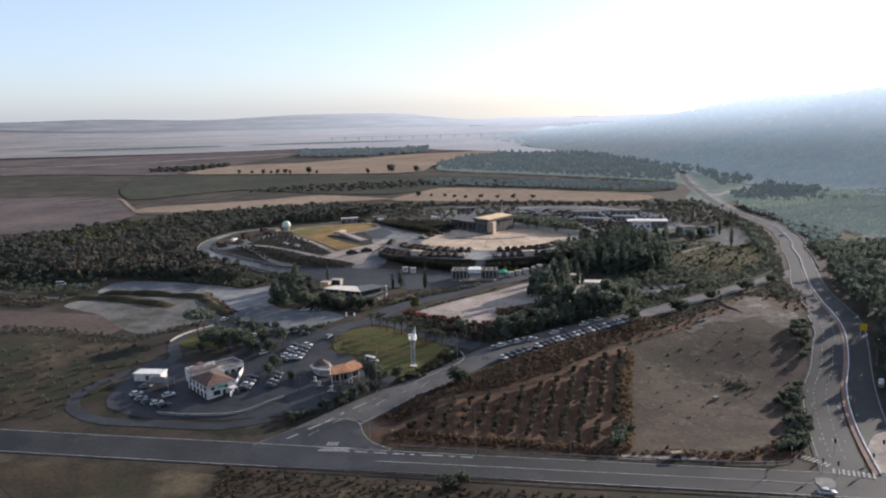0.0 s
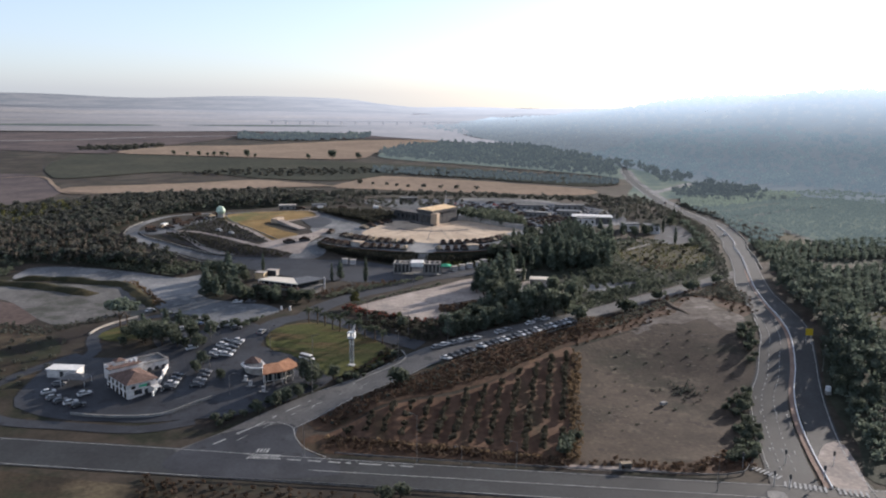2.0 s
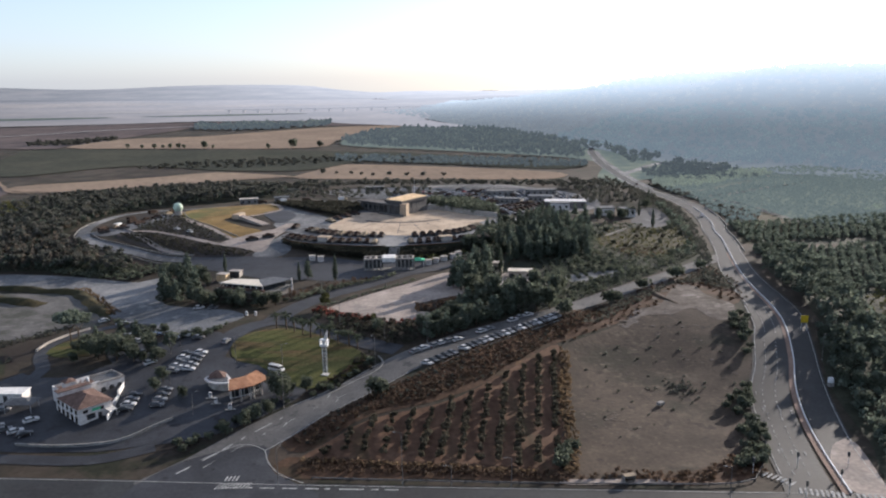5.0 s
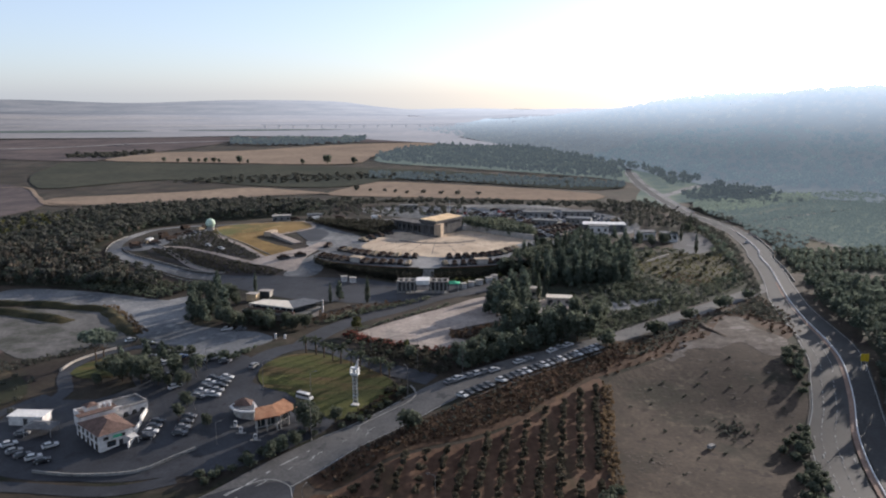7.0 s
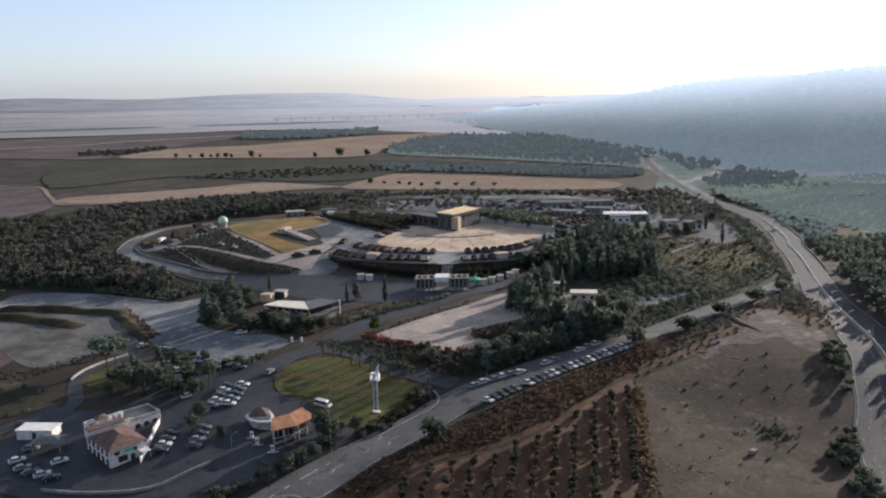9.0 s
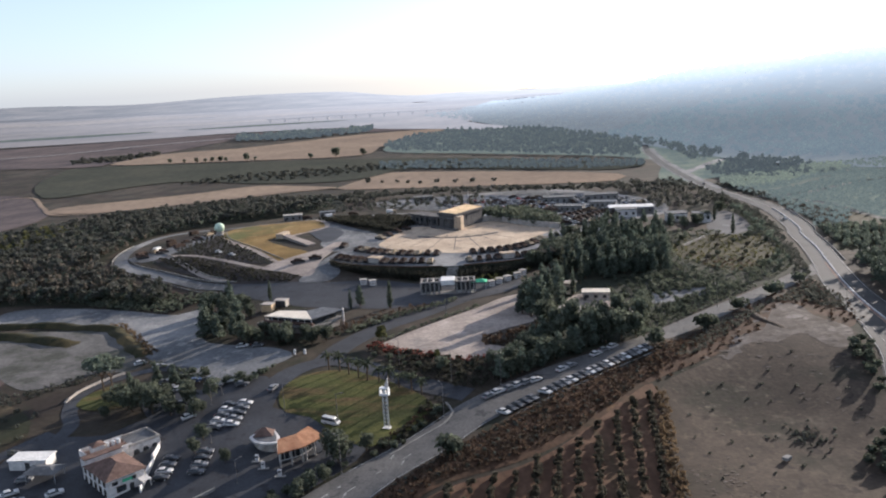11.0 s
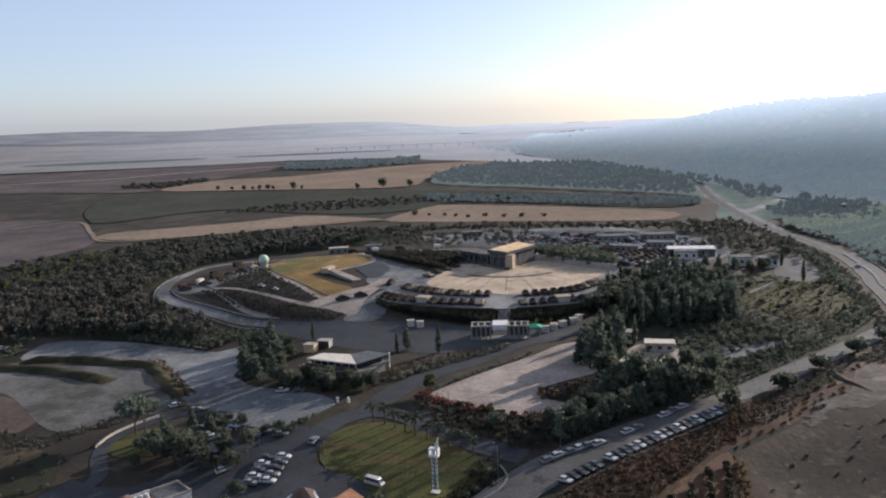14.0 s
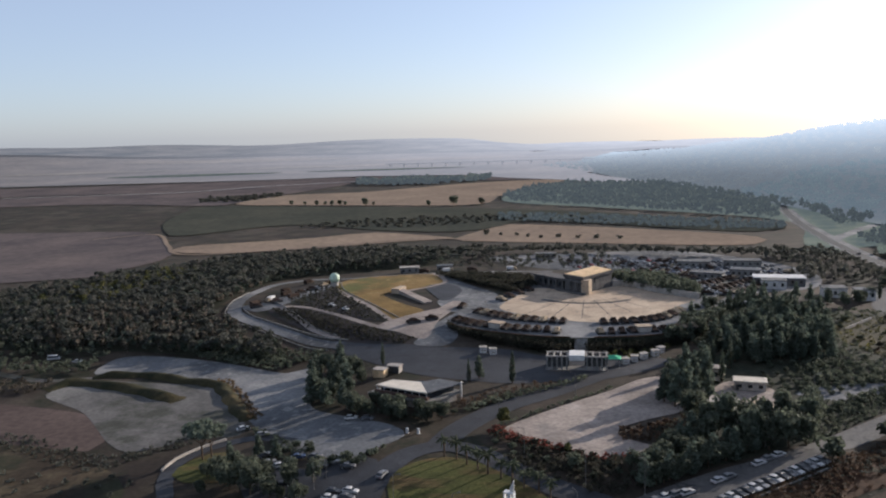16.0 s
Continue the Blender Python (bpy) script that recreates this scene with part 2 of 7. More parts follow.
    farwood=hazed("hazed_far_woodland", (0.02, 0.028, 0.02), (0.09, 0.095, 0.055), (0.78, 0.90, 0.96), 0.045, 0.03, along=(0, 1, 0), reach=(600, 1500), most=0.055, vary=0.45),
    olivefield=surface("dull_olive_grass", (0.025, 0.023, 0.012), (0.051, 0.045, 0.022), 0.05, 0.9, patch=[((0.085, 0.065, 0.031), 0.05, 0.56, 0.66), ((0.021, 0.022, 0.011), 0.06, 0.50, 0.60)]),
    dust=surface("pale_dusty_soil", (0.074, 0.072, 0.068), (0.118, 0.112, 0.105), 0.12, 0.9, patch=[((0.050, 0.051, 0.042), 0.05, 0.5, 0.62), ((0.153, 0.147, 0.136), 0.03, 0.54, 0.66)]),
    darkslope=surface("dark_planted_soil", (0.021, 0.019, 0.019), (0.041, 0.036, 0.034), 0.10, 0.9, patch=[((0.060, 0.050, 0.043), 0.10, 0.57, 0.68), ((0.020, 0.022, 0.016), 0.06, 0.50, 0.62)]),
    # Far hills emit more towards the sun side, imitating bright haze.
    farhill=hazed("hazed_far_hill", (0.025, 0.035, 0.042), (0.12, 0.115, 0.11), (0.97, 0.96, 0.98), 0.10, 0.006, along=(0.0006, 0.0002, 0), reach=(-0.3, 1.6), most=0.42),
    rail=surface("dull_rail_steel", (0.10, 0.095, 0.09), (0.18, 0.17, 0.16), 1.0, 4.0, rough=0.6, metal=0.3, bump=0),
    bare=leafy("bare_brown_twigs", (0.070, 0.061, 0.049), (0.140, 0.119, 0.091)),
    rust=surface("rusty_scrub_ground", (0.040, 0.024, 0.015), (0.078, 0.046, 0.028), 0.12, 0.9, patch=[((0.122, 0.073, 0.037), 0.15, 0.6, 0.72), ((0.037, 0.029, 0.017), 0.09, 0.52, 0.66)]),
    # Dark undergrowth, with the shade under trees put into its base colour.
    underwood=surface("shade_coloured_undergrowth", (0.020, 0.023, 0.015), (0.036, 0.038, 0.025), 0.10, 0.8, patch=[((0.041, 0.038, 0.027), 0.06, 0.57, 0.68)]),
    woodland=leafy("woodland_leaves", (0.043, 0.048, 0.040), (0.090, 0.088, 0.074)),
    # Scrub and meadow on the nearer slopes, with emission put in place of haze.
    greenscrub=hazed("hazed_green_scrub", (0.063, 0.081, 0.042), (0.155, 0.167, 0.082), (0.90, 1.0, 0.86), 0.085, 0.025, vary=0.5),
    dullscrub=hazed("hazed_dull_scrub", (0.048, 0.056, 0.038), (0.115, 0.115, 0.072), (0.80, 0.95, 0.90), 0.075, 0.025, vary=0.4),
    meadow=hazed("hazy_meadow", (0.073, 0.080, 0.058), (0.118, 0.119, 0.088), (1.033, 1.094, 1.088), 0.04, 0.03),
    scrape=surface("scraped_soil", (0.058, 0.047, 0.039), (0.095, 0.078, 0.065), 0.4, 1.6),
    paledust=surface("white_dusty_soil", (0.066, 0.054, 0.045), (0.117, 0.100, 0.086), 0.25, 0.9, patch=[((0.172, 0.153, 0.137), 0.12, 0.54, 0.7), ((0.050, 0.040, 0.031), 0.2, 0.52, 0.62)]),
    yellow=surface("yellow_sign_paint", (0.330, 0.228, 0.012), (0.420, 0.300, 0.024), 1.0, 4.0, bump=0),
    green=surface("green_awning", (0.05, 0.30, 0.16), (0.12, 0.42, 0.24), 0.6, 3.0, bump=0),
    khaki=surface("rusty_olive_paint", (0.033, 0.024, 0.019), (0.066, 0.048, 0.038), 0.5, 3.0, rough=0.9, spread=0.5, spec=0.03),
    sand=surface("sand_paint", (0.20, 0.16, 0.11), (0.29, 0.235, 0.16), 0.5, 3.0, rough=0.8, spread=0.3),
)


# ---- the lie of the land ----
def ease(v):
    v = min(1.0, max(0.0, v))
    return v * v * (3 - 2 * v)


def off_segment(x, y, ax, ay, bx, by):
    k = ((x - ax) * (bx - ax) + (y - ay) * (by - ay)) / ((bx - ax) ** 2 + (by - ay) ** 2)
    k = min(1.0, max(0.0, k))
    return math.hypot(x - ax - k * (bx - ax), y - ay - k * (by - ay))


def ground(x, y):
    """Height of the land: valley road at 0, the rise to the memorial mound, the wooded ridge beside the highway, far hills."""
    rise = ease((y - 205) / 110)
    z = 9 * rise
    z -= 4 * ease((-45 - x) / 60) * rise * (1 - ease((y - 415) / 80))
    z -= 4.5 * math.exp(-((x - 88) / 36) ** 2 - ((y - 268) / 40) ** 2)
    z += 3.0 * math.exp(-(off_segment(x, y, -2, 240, 75, 306) / 11) ** 2)
    z -= 2.0 * math.exp(-((x + 22) / 24) ** 2 - ((y - 277) / 22) ** 2)
    z += 5.5 * math.exp(-(((x + 20) / 145) ** 2 + ((y - 510) / 88) ** 2) ** 2)
    z -= 6 * ease((y - 560) / 300)
    far = math.hypot(x, y)
    u = x - (150 + 0.236 * (y - 330))
    z += 7 * ease((u - 40) / 160) * (1 - ease((y - 700) / 300))
    crest = 470 + 0.2 * (2450 - y)
    tall = 97 - 97 * ease((y - 1200) / 1700)
    z += max(0.0, tall - 4) * ease((x - crest + 440) / 440) * ease((y + 200) / 700)
    z += 6 * math.sin(0.013 * y + 0.006 * x) * math.sin(0.004 * x - 0.003 * y + 1) * ease((x - crest + 380) / 300) * ease((y + 200) / 700)
    z += 66 * ease((far - 2900) / 1500) * (0.85 + 0.15 * math.sin(x * 0.0021 + 1) + 0.08 * math.sin(x * 0.0057)) * (1 - 0.75 * ease((x + 500) / 900)) * (1 - ease((x - crest + 300) / 500))
    z += 27 * math.exp(-((x - 560) / 120) ** 2 - ((y - 1090) / 150) ** 2)
    return z


def spot(x, y, up=0.0):
    return Vector((x, y, ground(x, y) + up))


# ---- builders ----
def part(name, bm, material, parent=None, label=""):
    """Links a bmesh as one mesh object, under a thing or a part where one is given."""
    me = bpy.data.meshes.new(name)
    bm.to_mesh(me)
    bm.free()
    me.materials.append(material)
    ob = new(name, me)
    if parent:
        ob.parent = parent
    if label:
        ob["label"] = label
    return ob


def glazed(parent, x0, x1, y0, y1, z0, z1, label="dark window"):
    """A window: a thin frame box with a pane a little proud of it."""
    frame_box = part("window", boxes((x0, x1, y0, y1, z0, z1)), M["bark"], parent, label)
    k = 0.12
    if x1 - x0 < y1 - y0:
        bm = boxes((x0 - 0.03, x1 + 0.03, y0 + k, y1 - k, z0 + k, z1 - k))
    else:
        bm = boxes((x0 + k, x1 - k, y0 - 0.03, y1 + 0.03, z0 + k, z1 - k))
    part("pane", bm, M["glass"], frame_box, "dark window pane")
    return frame_box


def mesh_part(name, verts, faces, material, parent=None, label=""):
    me = bpy.data.meshes.new(name)
    me.from_pydata([tuple(v) for v in verts], [], faces)
    me.materials.append(material)
    me.update()
    ob = new(name, me)
    if parent:
        ob.parent = parent
    if label:
        ob["label"] = label
    return ob


def thing(name, label, category, group="", kind="", at=None):
    ob = new(name)
    ob.empty_display_size = 0.5
    if at is not None:
        ob.matrix_basis = at
    return tagged(ob, label, category, group, kind)


def box(bm, x0, x1, y0, y1, z0, z1, bevel=0.0):
    r = bmesh.ops.create_cube(bm, size=1)
    m = Matrix.Translation(((x0 + x1) / 2, (y0 + y1) / 2, (z0 + z1) / 2)) @ Matrix.Diagonal((x1 - x0, y1 - y0, z1 - z0, 1))
    bmesh.ops.transform(bm, matrix=m, verts=r["verts"])
    if bevel:
        edges = list({e for v in r["verts"] for e in v.link_edges})
        bmesh.ops.bevel(bm, geom=edges, offset=bevel, segments=1, affect="EDGES")
    return bm


def boxes(*rows):
    bm = bmesh.new()
    for row in rows:
        box(bm, *row)
    return bm


def rod(bm, a, b, r0, r1=None, sides=8):
    a, b = Vector(a), Vector(b)
    r = bmesh.ops.create_cone(bm, cap_ends=True, segments=sides, radius1=r0, radius2=r0 if r1 is None else r1, depth=(b - a).length)
    q = (b - a).to_track_quat("Z", "Y").to_matrix().to_4x4()
    bmesh.ops.transform(bm, matrix=Matrix.Translation((a + b) / 2) @ q, verts=r["verts"])
    return bm


def prism(bm, outline, z0, z1):
    """A flat outline raised from z0 to z1."""
    low = [bm.verts.new((x, y, z0)) for x, y in outline]
    top = [bm.verts.new((x, y, z1)) for x, y in outline]
    bm.faces.new(top)
    bm.faces.new(low[::-1])
    n = len(low)
    for i in range(n):
        bm.faces.new((low[i], low[(i + 1) % n], top[(i + 1) % n], top[i]))
    bmesh.ops.recalc_face_normals(bm, faces=bm.faces)
    return bm


def curve_through(points, closed=False, step=3.0):
    """Points along a smooth line through the given ones."""
    p = [Vector((*q[:2], 0)) for q in points]
    n = len(p)
    out = []
    for i in range(n if closed else n - 1):
        a, b, c, d = (p[j % n] if closed else p[min(max(j, 0), n - 1)] for j in (i - 1, i, i + 1, i + 2))
        k = max(2, int((c - b).length / step))
        for s in range(k):
            t = s / k
            out.append(0.5 * (2 * b + (c - a) * t + (2 * a - 5 * b + 4 * c - d) * t * t + (3 * b - a - 3 * c + d) * t ** 3))
    if not closed:
        out.append(p[-1])
    return out


def inside(x, y, poly):
    hit, j = False, len(poly) - 1
    for i in range(len(poly)):
        (xi, yi), (xj, yj) = poly[i][:2], poly[j][:2]
        if (yi > y) != (yj > y) and x < (xj - xi) * (y - yi) / (yj - yi) + xi:
            hit = not hit
        j = i
    return hit


def drape(name, outline, material, label, category, up=0.2, step=4.0, smooth=True, kind="structure", flat=None):
    """A sheet within an outline that follows the land, or lies flat at a height."""
    up *= 0.6 if up < 0.5 else 1.0
    from_outline = curve_through(outline, True, step) if smooth else [Vector((*q, 0)) for q in outline]
    pts = [Vector((v.x, v.y)) for v in from_outline]
    n = len(pts)
    xs, ys = [v.x for v in pts], [v.y for v in pts]
    gx = min(xs) + step * 0.5
    while gx < max(xs):
        gy = min(ys) + step * 0.5
        while gy < max(ys):
            if inside(gx, gy, pts):
                pts.append(Vector((gx, gy)))
            gy += step
        gx += step
    verts, _, faces, *_ = delaunay_2d_cdt(pts, [(i, (i + 1) % n) for i in range(n)], [], 1, 1e-4)
    top = [(v.x, v.y, (ground(v.x, v.y) if flat is None else flat) + up) for v in verts]
    ob = mesh_part(name, top, [tuple(f) for f in faces], material)
    return tagged(ob, label, category, kind=kind)


def blotch(name, x, y, r, material, label, category, up, tall=0.6):
    """A small patch of ground with an uneven edge."""
    ring = [(a, r * random.uniform(0.5, 1.25)) for a in np.linspace(0, 2 * math.pi, 9)[:-1]]
    turn = random.uniform(-0.3, 0.3)
    return drape(name, [(x + d * math.cos(a + turn), y + tall * d * math.sin(a + turn)) for a, d in ring], material, label, category, up, max(0.8, r / 3))


def ribbon_mesh(line, width, up, step=3.0, shift=0.0, closed=False):
    c = curve_through(line, closed, step)
    up *= 0.6 if up < 0.5 else 1.0
    n = len(c)
    verts, faces = [], []
    for i, p in enumerate(c):
        d = (c[min(i + 1, n - 1)] - c[max(i - 1, 0)]).normalized()
        side = Vector((d.y, -d.x, 0))
        w = width(i / (n - 1)) if callable(width) else width
        for k in (-1, -0.5, 0, 0.5, 1):
            q = p + side * (shift + k * w / 2)
            verts.append((q.x, q.y, ground(q.x, q.y) + up))
        if i:
            for k in range(4):
                a = (i - 1) * 5 + k
                faces.append((a, a + 1, a + 6, a + 5))
    return verts, faces


def ribbon(name, line, width, material, label, category, up=0.26, step=3.0, shift=0.0):
    verts, faces = ribbon_mesh(line, width, up, step, shift)
    return tagged(mesh_part(name, verts, faces, material), label, category, kind="structure")


def wall_line(name, line, material, label, category, height=1.0, thick=0.4, step=3.0, kind="structure", base=0.0):
    """A wall of a given height along a line over the land."""
    c = curve_through(line, False, step)
    n = len(c)
    verts, faces = [], []
    for i, p in enumerate(c):
        d = (c[min(i + 1, n - 1)] - c[max(i - 1, 0)]).normalized()
        side = Vector((d.y, -d.x, 0)) * thick / 2
        for q, z in ((p - side, -0.3), (p - side, height), (p + side, height), (p + side, -0.3)):
            verts.append((q.x, q.y, ground(p.x, p.y) + base + z))
        if i:
            a, b = (i - 1) * 4, i * 4
            faces += [(a, b, b + 1, a + 1), (a + 1, b + 1, b + 2, a + 2), (a + 2, b + 2, b + 3, a + 3)]
    faces += [(0, 1, 2, 3), (4 * n - 1, 4 * n - 2, 4 * n - 3, 4 * n - 4)]
    return tagged(mesh_part(name, verts, faces, material), label, category, kind=kind)


# ---- foliage ----
def berm(name, line, material, label, height=1.6, width=5.0):
    """A long bank of soil with a rounded back."""
    c = curve_through(line, False, 2.5)
    n = len(c)
    verts, faces = [], []
    for i, p in enumerate(c):
        d = (c[min(i + 1, n - 1)] - c[max(i - 1, 0)]).normalized()
        side = Vector((d.y, -d.x, 0))
        end = min(1.0, i / 3, (n - 1 - i) / 3)
        for k in (-1, -0.6, -0.2, 0.2, 0.6, 1):
            q = p + side * (k * width / 2 + 0.5 * math.sin(i * 1.3 + k))
            up = height * end * (0.85 + 0.3 * math.sin(i * 0.7 + k * 2) * 0.5) * math.cos(k * 1.5) ** 1.0
            verts.append((q.x, q.y, ground(q.x, q.y) + max(0.05, up)))
        if i:
            for k in range(5):
                a = (i - 1) * 6 + k
                faces.append((a, a + 1, a + 7, a + 6))
    ob = mesh_part(name, verts, faces, material)
    ob.data.polygons.foreach_set("use_smooth", [True] * len(faces))
    return tagged(ob, label, "bank", kind="structure")


def leaf_cloud(lumps, count, size, rng, flat=0.5):
    """Bent leaf sprays scattered over the skins of several lumps (centre x, y, z, radii)."""
    weights = np.array([(l[3] * l[4] + l[3] * l[5] + l[4] * l[5]) for l in lumps])
    pick = rng.choice(len(lumps), count, p=weights / weights.sum())
    lum = np.array(lumps)[pick]
    d = rng.normal(size=(count, 3))
    d /= np.linalg.norm(d, axis=1)[:, None]
    r = rng.uniform(0.55, 1.05, count)[:, None]
    c = lum[:, :3] + d * lum[:, 3:] * r
    nrm = d + rng.normal(size=(count, 3)) * flat
    nrm /= np.linalg.norm(nrm, axis=1)[:, None]
    ref = rng.normal(size=(count, 3))
    u = np.cross(nrm, ref)
    u /= np.linalg.norm(u, axis=1)[:, None]
    v = np.cross(nrm, u)
    s = (size * rng.uniform(0.6, 1.3, count))[:, None]
    quad = np.stack([c - u * s * 0.6 - v * s * 0.2, c - v * s * 0.55 + u * s * 0.1, c + u * s * 0.6 + v * s * 0.15 - nrm * s * 0.2, c + v * s * 0.6], 1)
    return quad.reshape(-1, 3)


def quads(n):
    return np.arange(n * 4).reshape(-1, 4).tolist()


def cloud_part(name, verts, material, parent, label=""):
    return mesh_part(name, verts.tolist(), quads(len(verts) // 4), material, parent, label)


def lumps_round(h, r, rng, n=9):
    out = []
    for _ in range(n):
        a, k = rng.uniform(0, 2 * np.pi), rng.uniform(0.1, 0.62) * r
        s = rng.uniform(0.35, 0.6) * r
        out.append((k * np.cos(a), k * np.sin(a), h * rng.uniform(0.45, 0.82), s, s, s * 0.8))
    return out


def lumps_pine(h, r, rng):
    out = []
    for i in range(15):
        k = 0.16 + 0.8 * (i / 14)
        w = r * (1.0 - 0.78 * max(0.0, k - 0.22))
        a, d = i * 2.4 + rng.uniform(-0.5, 0.5), rng.uniform(0.15, 0.55) * w
        s = w * rng.uniform(0.42, 0.62)
        out.append((d * np.cos(a), d * np.sin(a), h * k, s, s, s * 0.75))
    return out


def lumps_cypress(h, r, rng):
    return [(rng.normal() * 0.08 * r, rng.normal() * 0.08 * r, h * k, r * w, r * w, h * 0.13) for k, w in ((0.14, 0.7), (0.27, 0.95), (0.42, 1.0), (0.57, 0.85), (0.71, 0.65), (0.84, 0.42), (0.94, 0.2))]


def lumps_umbrella(h, r, rng):
    out = [(0, 0, h * 0.82, r * 0.6, r * 0.6, h * 0.13)]
    for i in range(8):
        a = i * 0.785 + rng.uniform(-0.3, 0.3)
        out.append((0.6 * r * np.cos(a), 0.6 * r * np.sin(a), h * rng.uniform(0.72, 0.84), r * 0.42, r * 0.42, h * 0.1))
    return out


def make_tree(kind, h, r, rng, leaf, foliage, label, count=620, size=0.62, group="trees"):
    """A tree at the origin: a tapered trunk with limbs, and a crown of many small sprays."""
    t = thing(kind, label, "tree", group)
    bm = bmesh.new()
    rod(bm, (0, 0, -0.4), (0.1, 0.05, h * 0.45), h * 0.030, h * 0.018, 7)
    for i in range(4):
        a = i * 1.57 + rng.uniform(-0.4, 0.4)
        rod(bm, (0.05, 0.02, h * rng.uniform(0.3, 0.42)), (0.5 * r * math.cos(a), 0.5 * r * math.sin(a), h * 0.62), h * 0.014, h * 0.005, 5)
    part("trunk", bm, M["bark"], t)
    cloud_part("crown", leaf_cloud(leaf, count, size, rng), M[foliage], t)
    return t


RNG = np.random.default_rng(7)
STORE = {}


def tree_model(kind, i):
    key = (kind, i)
    if key not in STORE:
        g = np.random.default_rng(100 + i * 17 + len(kind))
        if kind == "pine_tree":
            t = make_tree(kind, 10, 3.1, g, lumps_pine(10, 3.1, g), "pine", "dark green pine tree with a dense crown", 900, 0.62)
        elif kind == "oak_tree":
            t = make_tree(kind, 7, 3.4, g, lumps_round(7, 3.4, g, 10) + [(0, 0, 3.0, 2.6, 2.6, 1.9)], "oak", "rounded dark evergreen tree on dry ground", 760, 0.6)
        elif kind == "olive_tree":
            t = make_tree(kind, 2.3, 1.6, g, lumps_round(2.3, 1.6, g, 6), "orchardleaf", "low dull brown-green olive tree in the orchard rows", 190, 0.5, "orchard trees")
        elif kind == "lime_tree":
            t = make_tree(kind, 6, 2.6, g, lumps_round(6, 2.6, g, 9), "lime", "light yellow-green leafy tree", 520, 0.6)
        elif kind == "cypress_tree":
            t = make_tree(kind, 11, 1.25, g, lumps_cypress(11, 1.25, g), "cypress", "slender dark cypress tree", 520, 0.5)
        elif kind == "palm_tree":
            t = thing(kind, "young palm tree with a shaggy crown", "tree", "palms round the lawn")
            part("trunk", rod(bmesh.new(), (0, 0, -0.3), (0.1, 0, 4.6), 0.24, 0.17, 8), M["bark"], t)
            fv, ff = [], []
            for q in range(22):
                a, droop, reach = q * 2.4, 0.3 + 0.9 * g.random(), g.uniform(1.7, 2.4)
                dx, dy = math.cos(a), math.sin(a)
                for k in range(5):
                    u = k / 4
                    w = 0.34 * (1 - u * u) + 0.03
                    px, py, pz = dx * reach * u, dy * reach * u, 4.6 + 1.5 * u * (1.1 - droop) - 1.5 * droop * u * u
                    fv += [(px - dy * w, py + dx * w, pz - 0.12), (px, py, pz), (px + dy * w, py - dx * w, pz - 0.12)]
                    if k:
                        n0 = len(fv) - 6
                        ff += [(n0, n0 + 1, n0 + 4, n0 + 3), (n0 + 1, n0 + 2, n0 + 5, n0 + 4)]
            mesh_part("crown", fv, ff, M["palm"], t)
        elif kind == "umbrella_pine":
            t = make_tree(kind, 9, 4.2, g, lumps_umbrella(9, 4.2, g), "pine", "umbrella pine with a bare leaning trunk", 620, 0.75)
        else:
            t = thing("bush", "low dark green rounded bush", "bush", "bushes")
            cloud_part("foliage", leaf_cloud(lumps_round(2.2, 1.9, g, 7), 230, 0.5, g), M["oak"], t)
            bm = bmesh.new()
            for k in range(4):
                rod(bm, (0, 0, -0.2), (math.cos(k * 1.6) * 0.7, math.sin(k * 1.6) * 0.7, 1.3), 0.07, 0.03, 5)
            part("stem", bm, M["bark"], t)
        STORE[key] = [t, False]
    return STORE[key]


def plant(kind, x, y, scale=1.0, variants=3, tall=1.0):
    rec = tree_model(kind, int(RNG.integers(variants)))
    m = Matrix.LocRotScale(spot(x, y), Euler((0, 0, RNG.uniform(0, 6.28))), (scale, scale, scale * tall))
    if not rec[1]:
        rec[1] = True
        rec[0].matrix_basis = m
        return rec[0]
    src = rec[0]
    keep = src.matrix_basis.copy()
    src.matrix_basis = Matrix.Identity(4)
    got = copy_thing(src, m)
    src.matrix_basis = keep
    return got


def scatter(poly, gap, rng, avoid=(), tries=30):
    """Places inside an outline, no two closer than the gap."""
    xs, ys = [p[0] for p in poly], [p[1] for p in poly]
    area = (max(xs) - min(xs)) * (max(ys) - min(ys))
    got, cells = [], {}
    for _ in range(int(area / gap ** 2 * 3)):
        x, y = rng.uniform(min(xs), max(xs)), rng.uniform(min(ys), max(ys))
        if not inside(x, y, poly) or any(inside(x, y, a) for a in avoid):
            continue
        k = (int(x // gap), int(y // gap))
        if any((x - a) ** 2 + (y - b) ** 2 < gap * gap for i in (-1, 0, 1) for j in (-1, 0, 1) for a, b in cells.get((k[0] + i, k[1] + j), ())):
            continue
        cells.setdefault(k, []).append((x, y))
        got.append((x, y))
    return got


def wood(name, spots, material, label, category, height, radius, count, size, rng, column=False, vary=0.28):
    """Many trees or shrubs as one mass of sprays with stems, too many to count."""
    clouds = []
    stems_v, stems_f = [], []
    protos = []
    for _ in range(5):
        lumps = lumps_cypress(1, radius / height, rng) if column else lumps_round(1, radius / height, rng, 6)
        protos.append(leaf_cloud(lumps, count, size / height, rng))
    for x, y in spots:
        h = height * rng.uniform(1 - vary, 1 + vary)
        a = rng.uniform(0, 6.28)
        w = h * rng.uniform(0.85, 1.15)
        q = protos[int(rng.integers(5))]
        z = ground(x, y)
        c, s = math.cos(a) * w, math.sin(a) * w
        clouds.append(np.stack([x + q[:, 0] * c - q[:, 1] * s, y + q[:, 0] * s + q[:, 1] * c, z + q[:, 2] * h], 1))
    v = np.concatenate(clouds)
    ob = mesh_part(name, v.tolist(), quads(len(v) // 4), material)
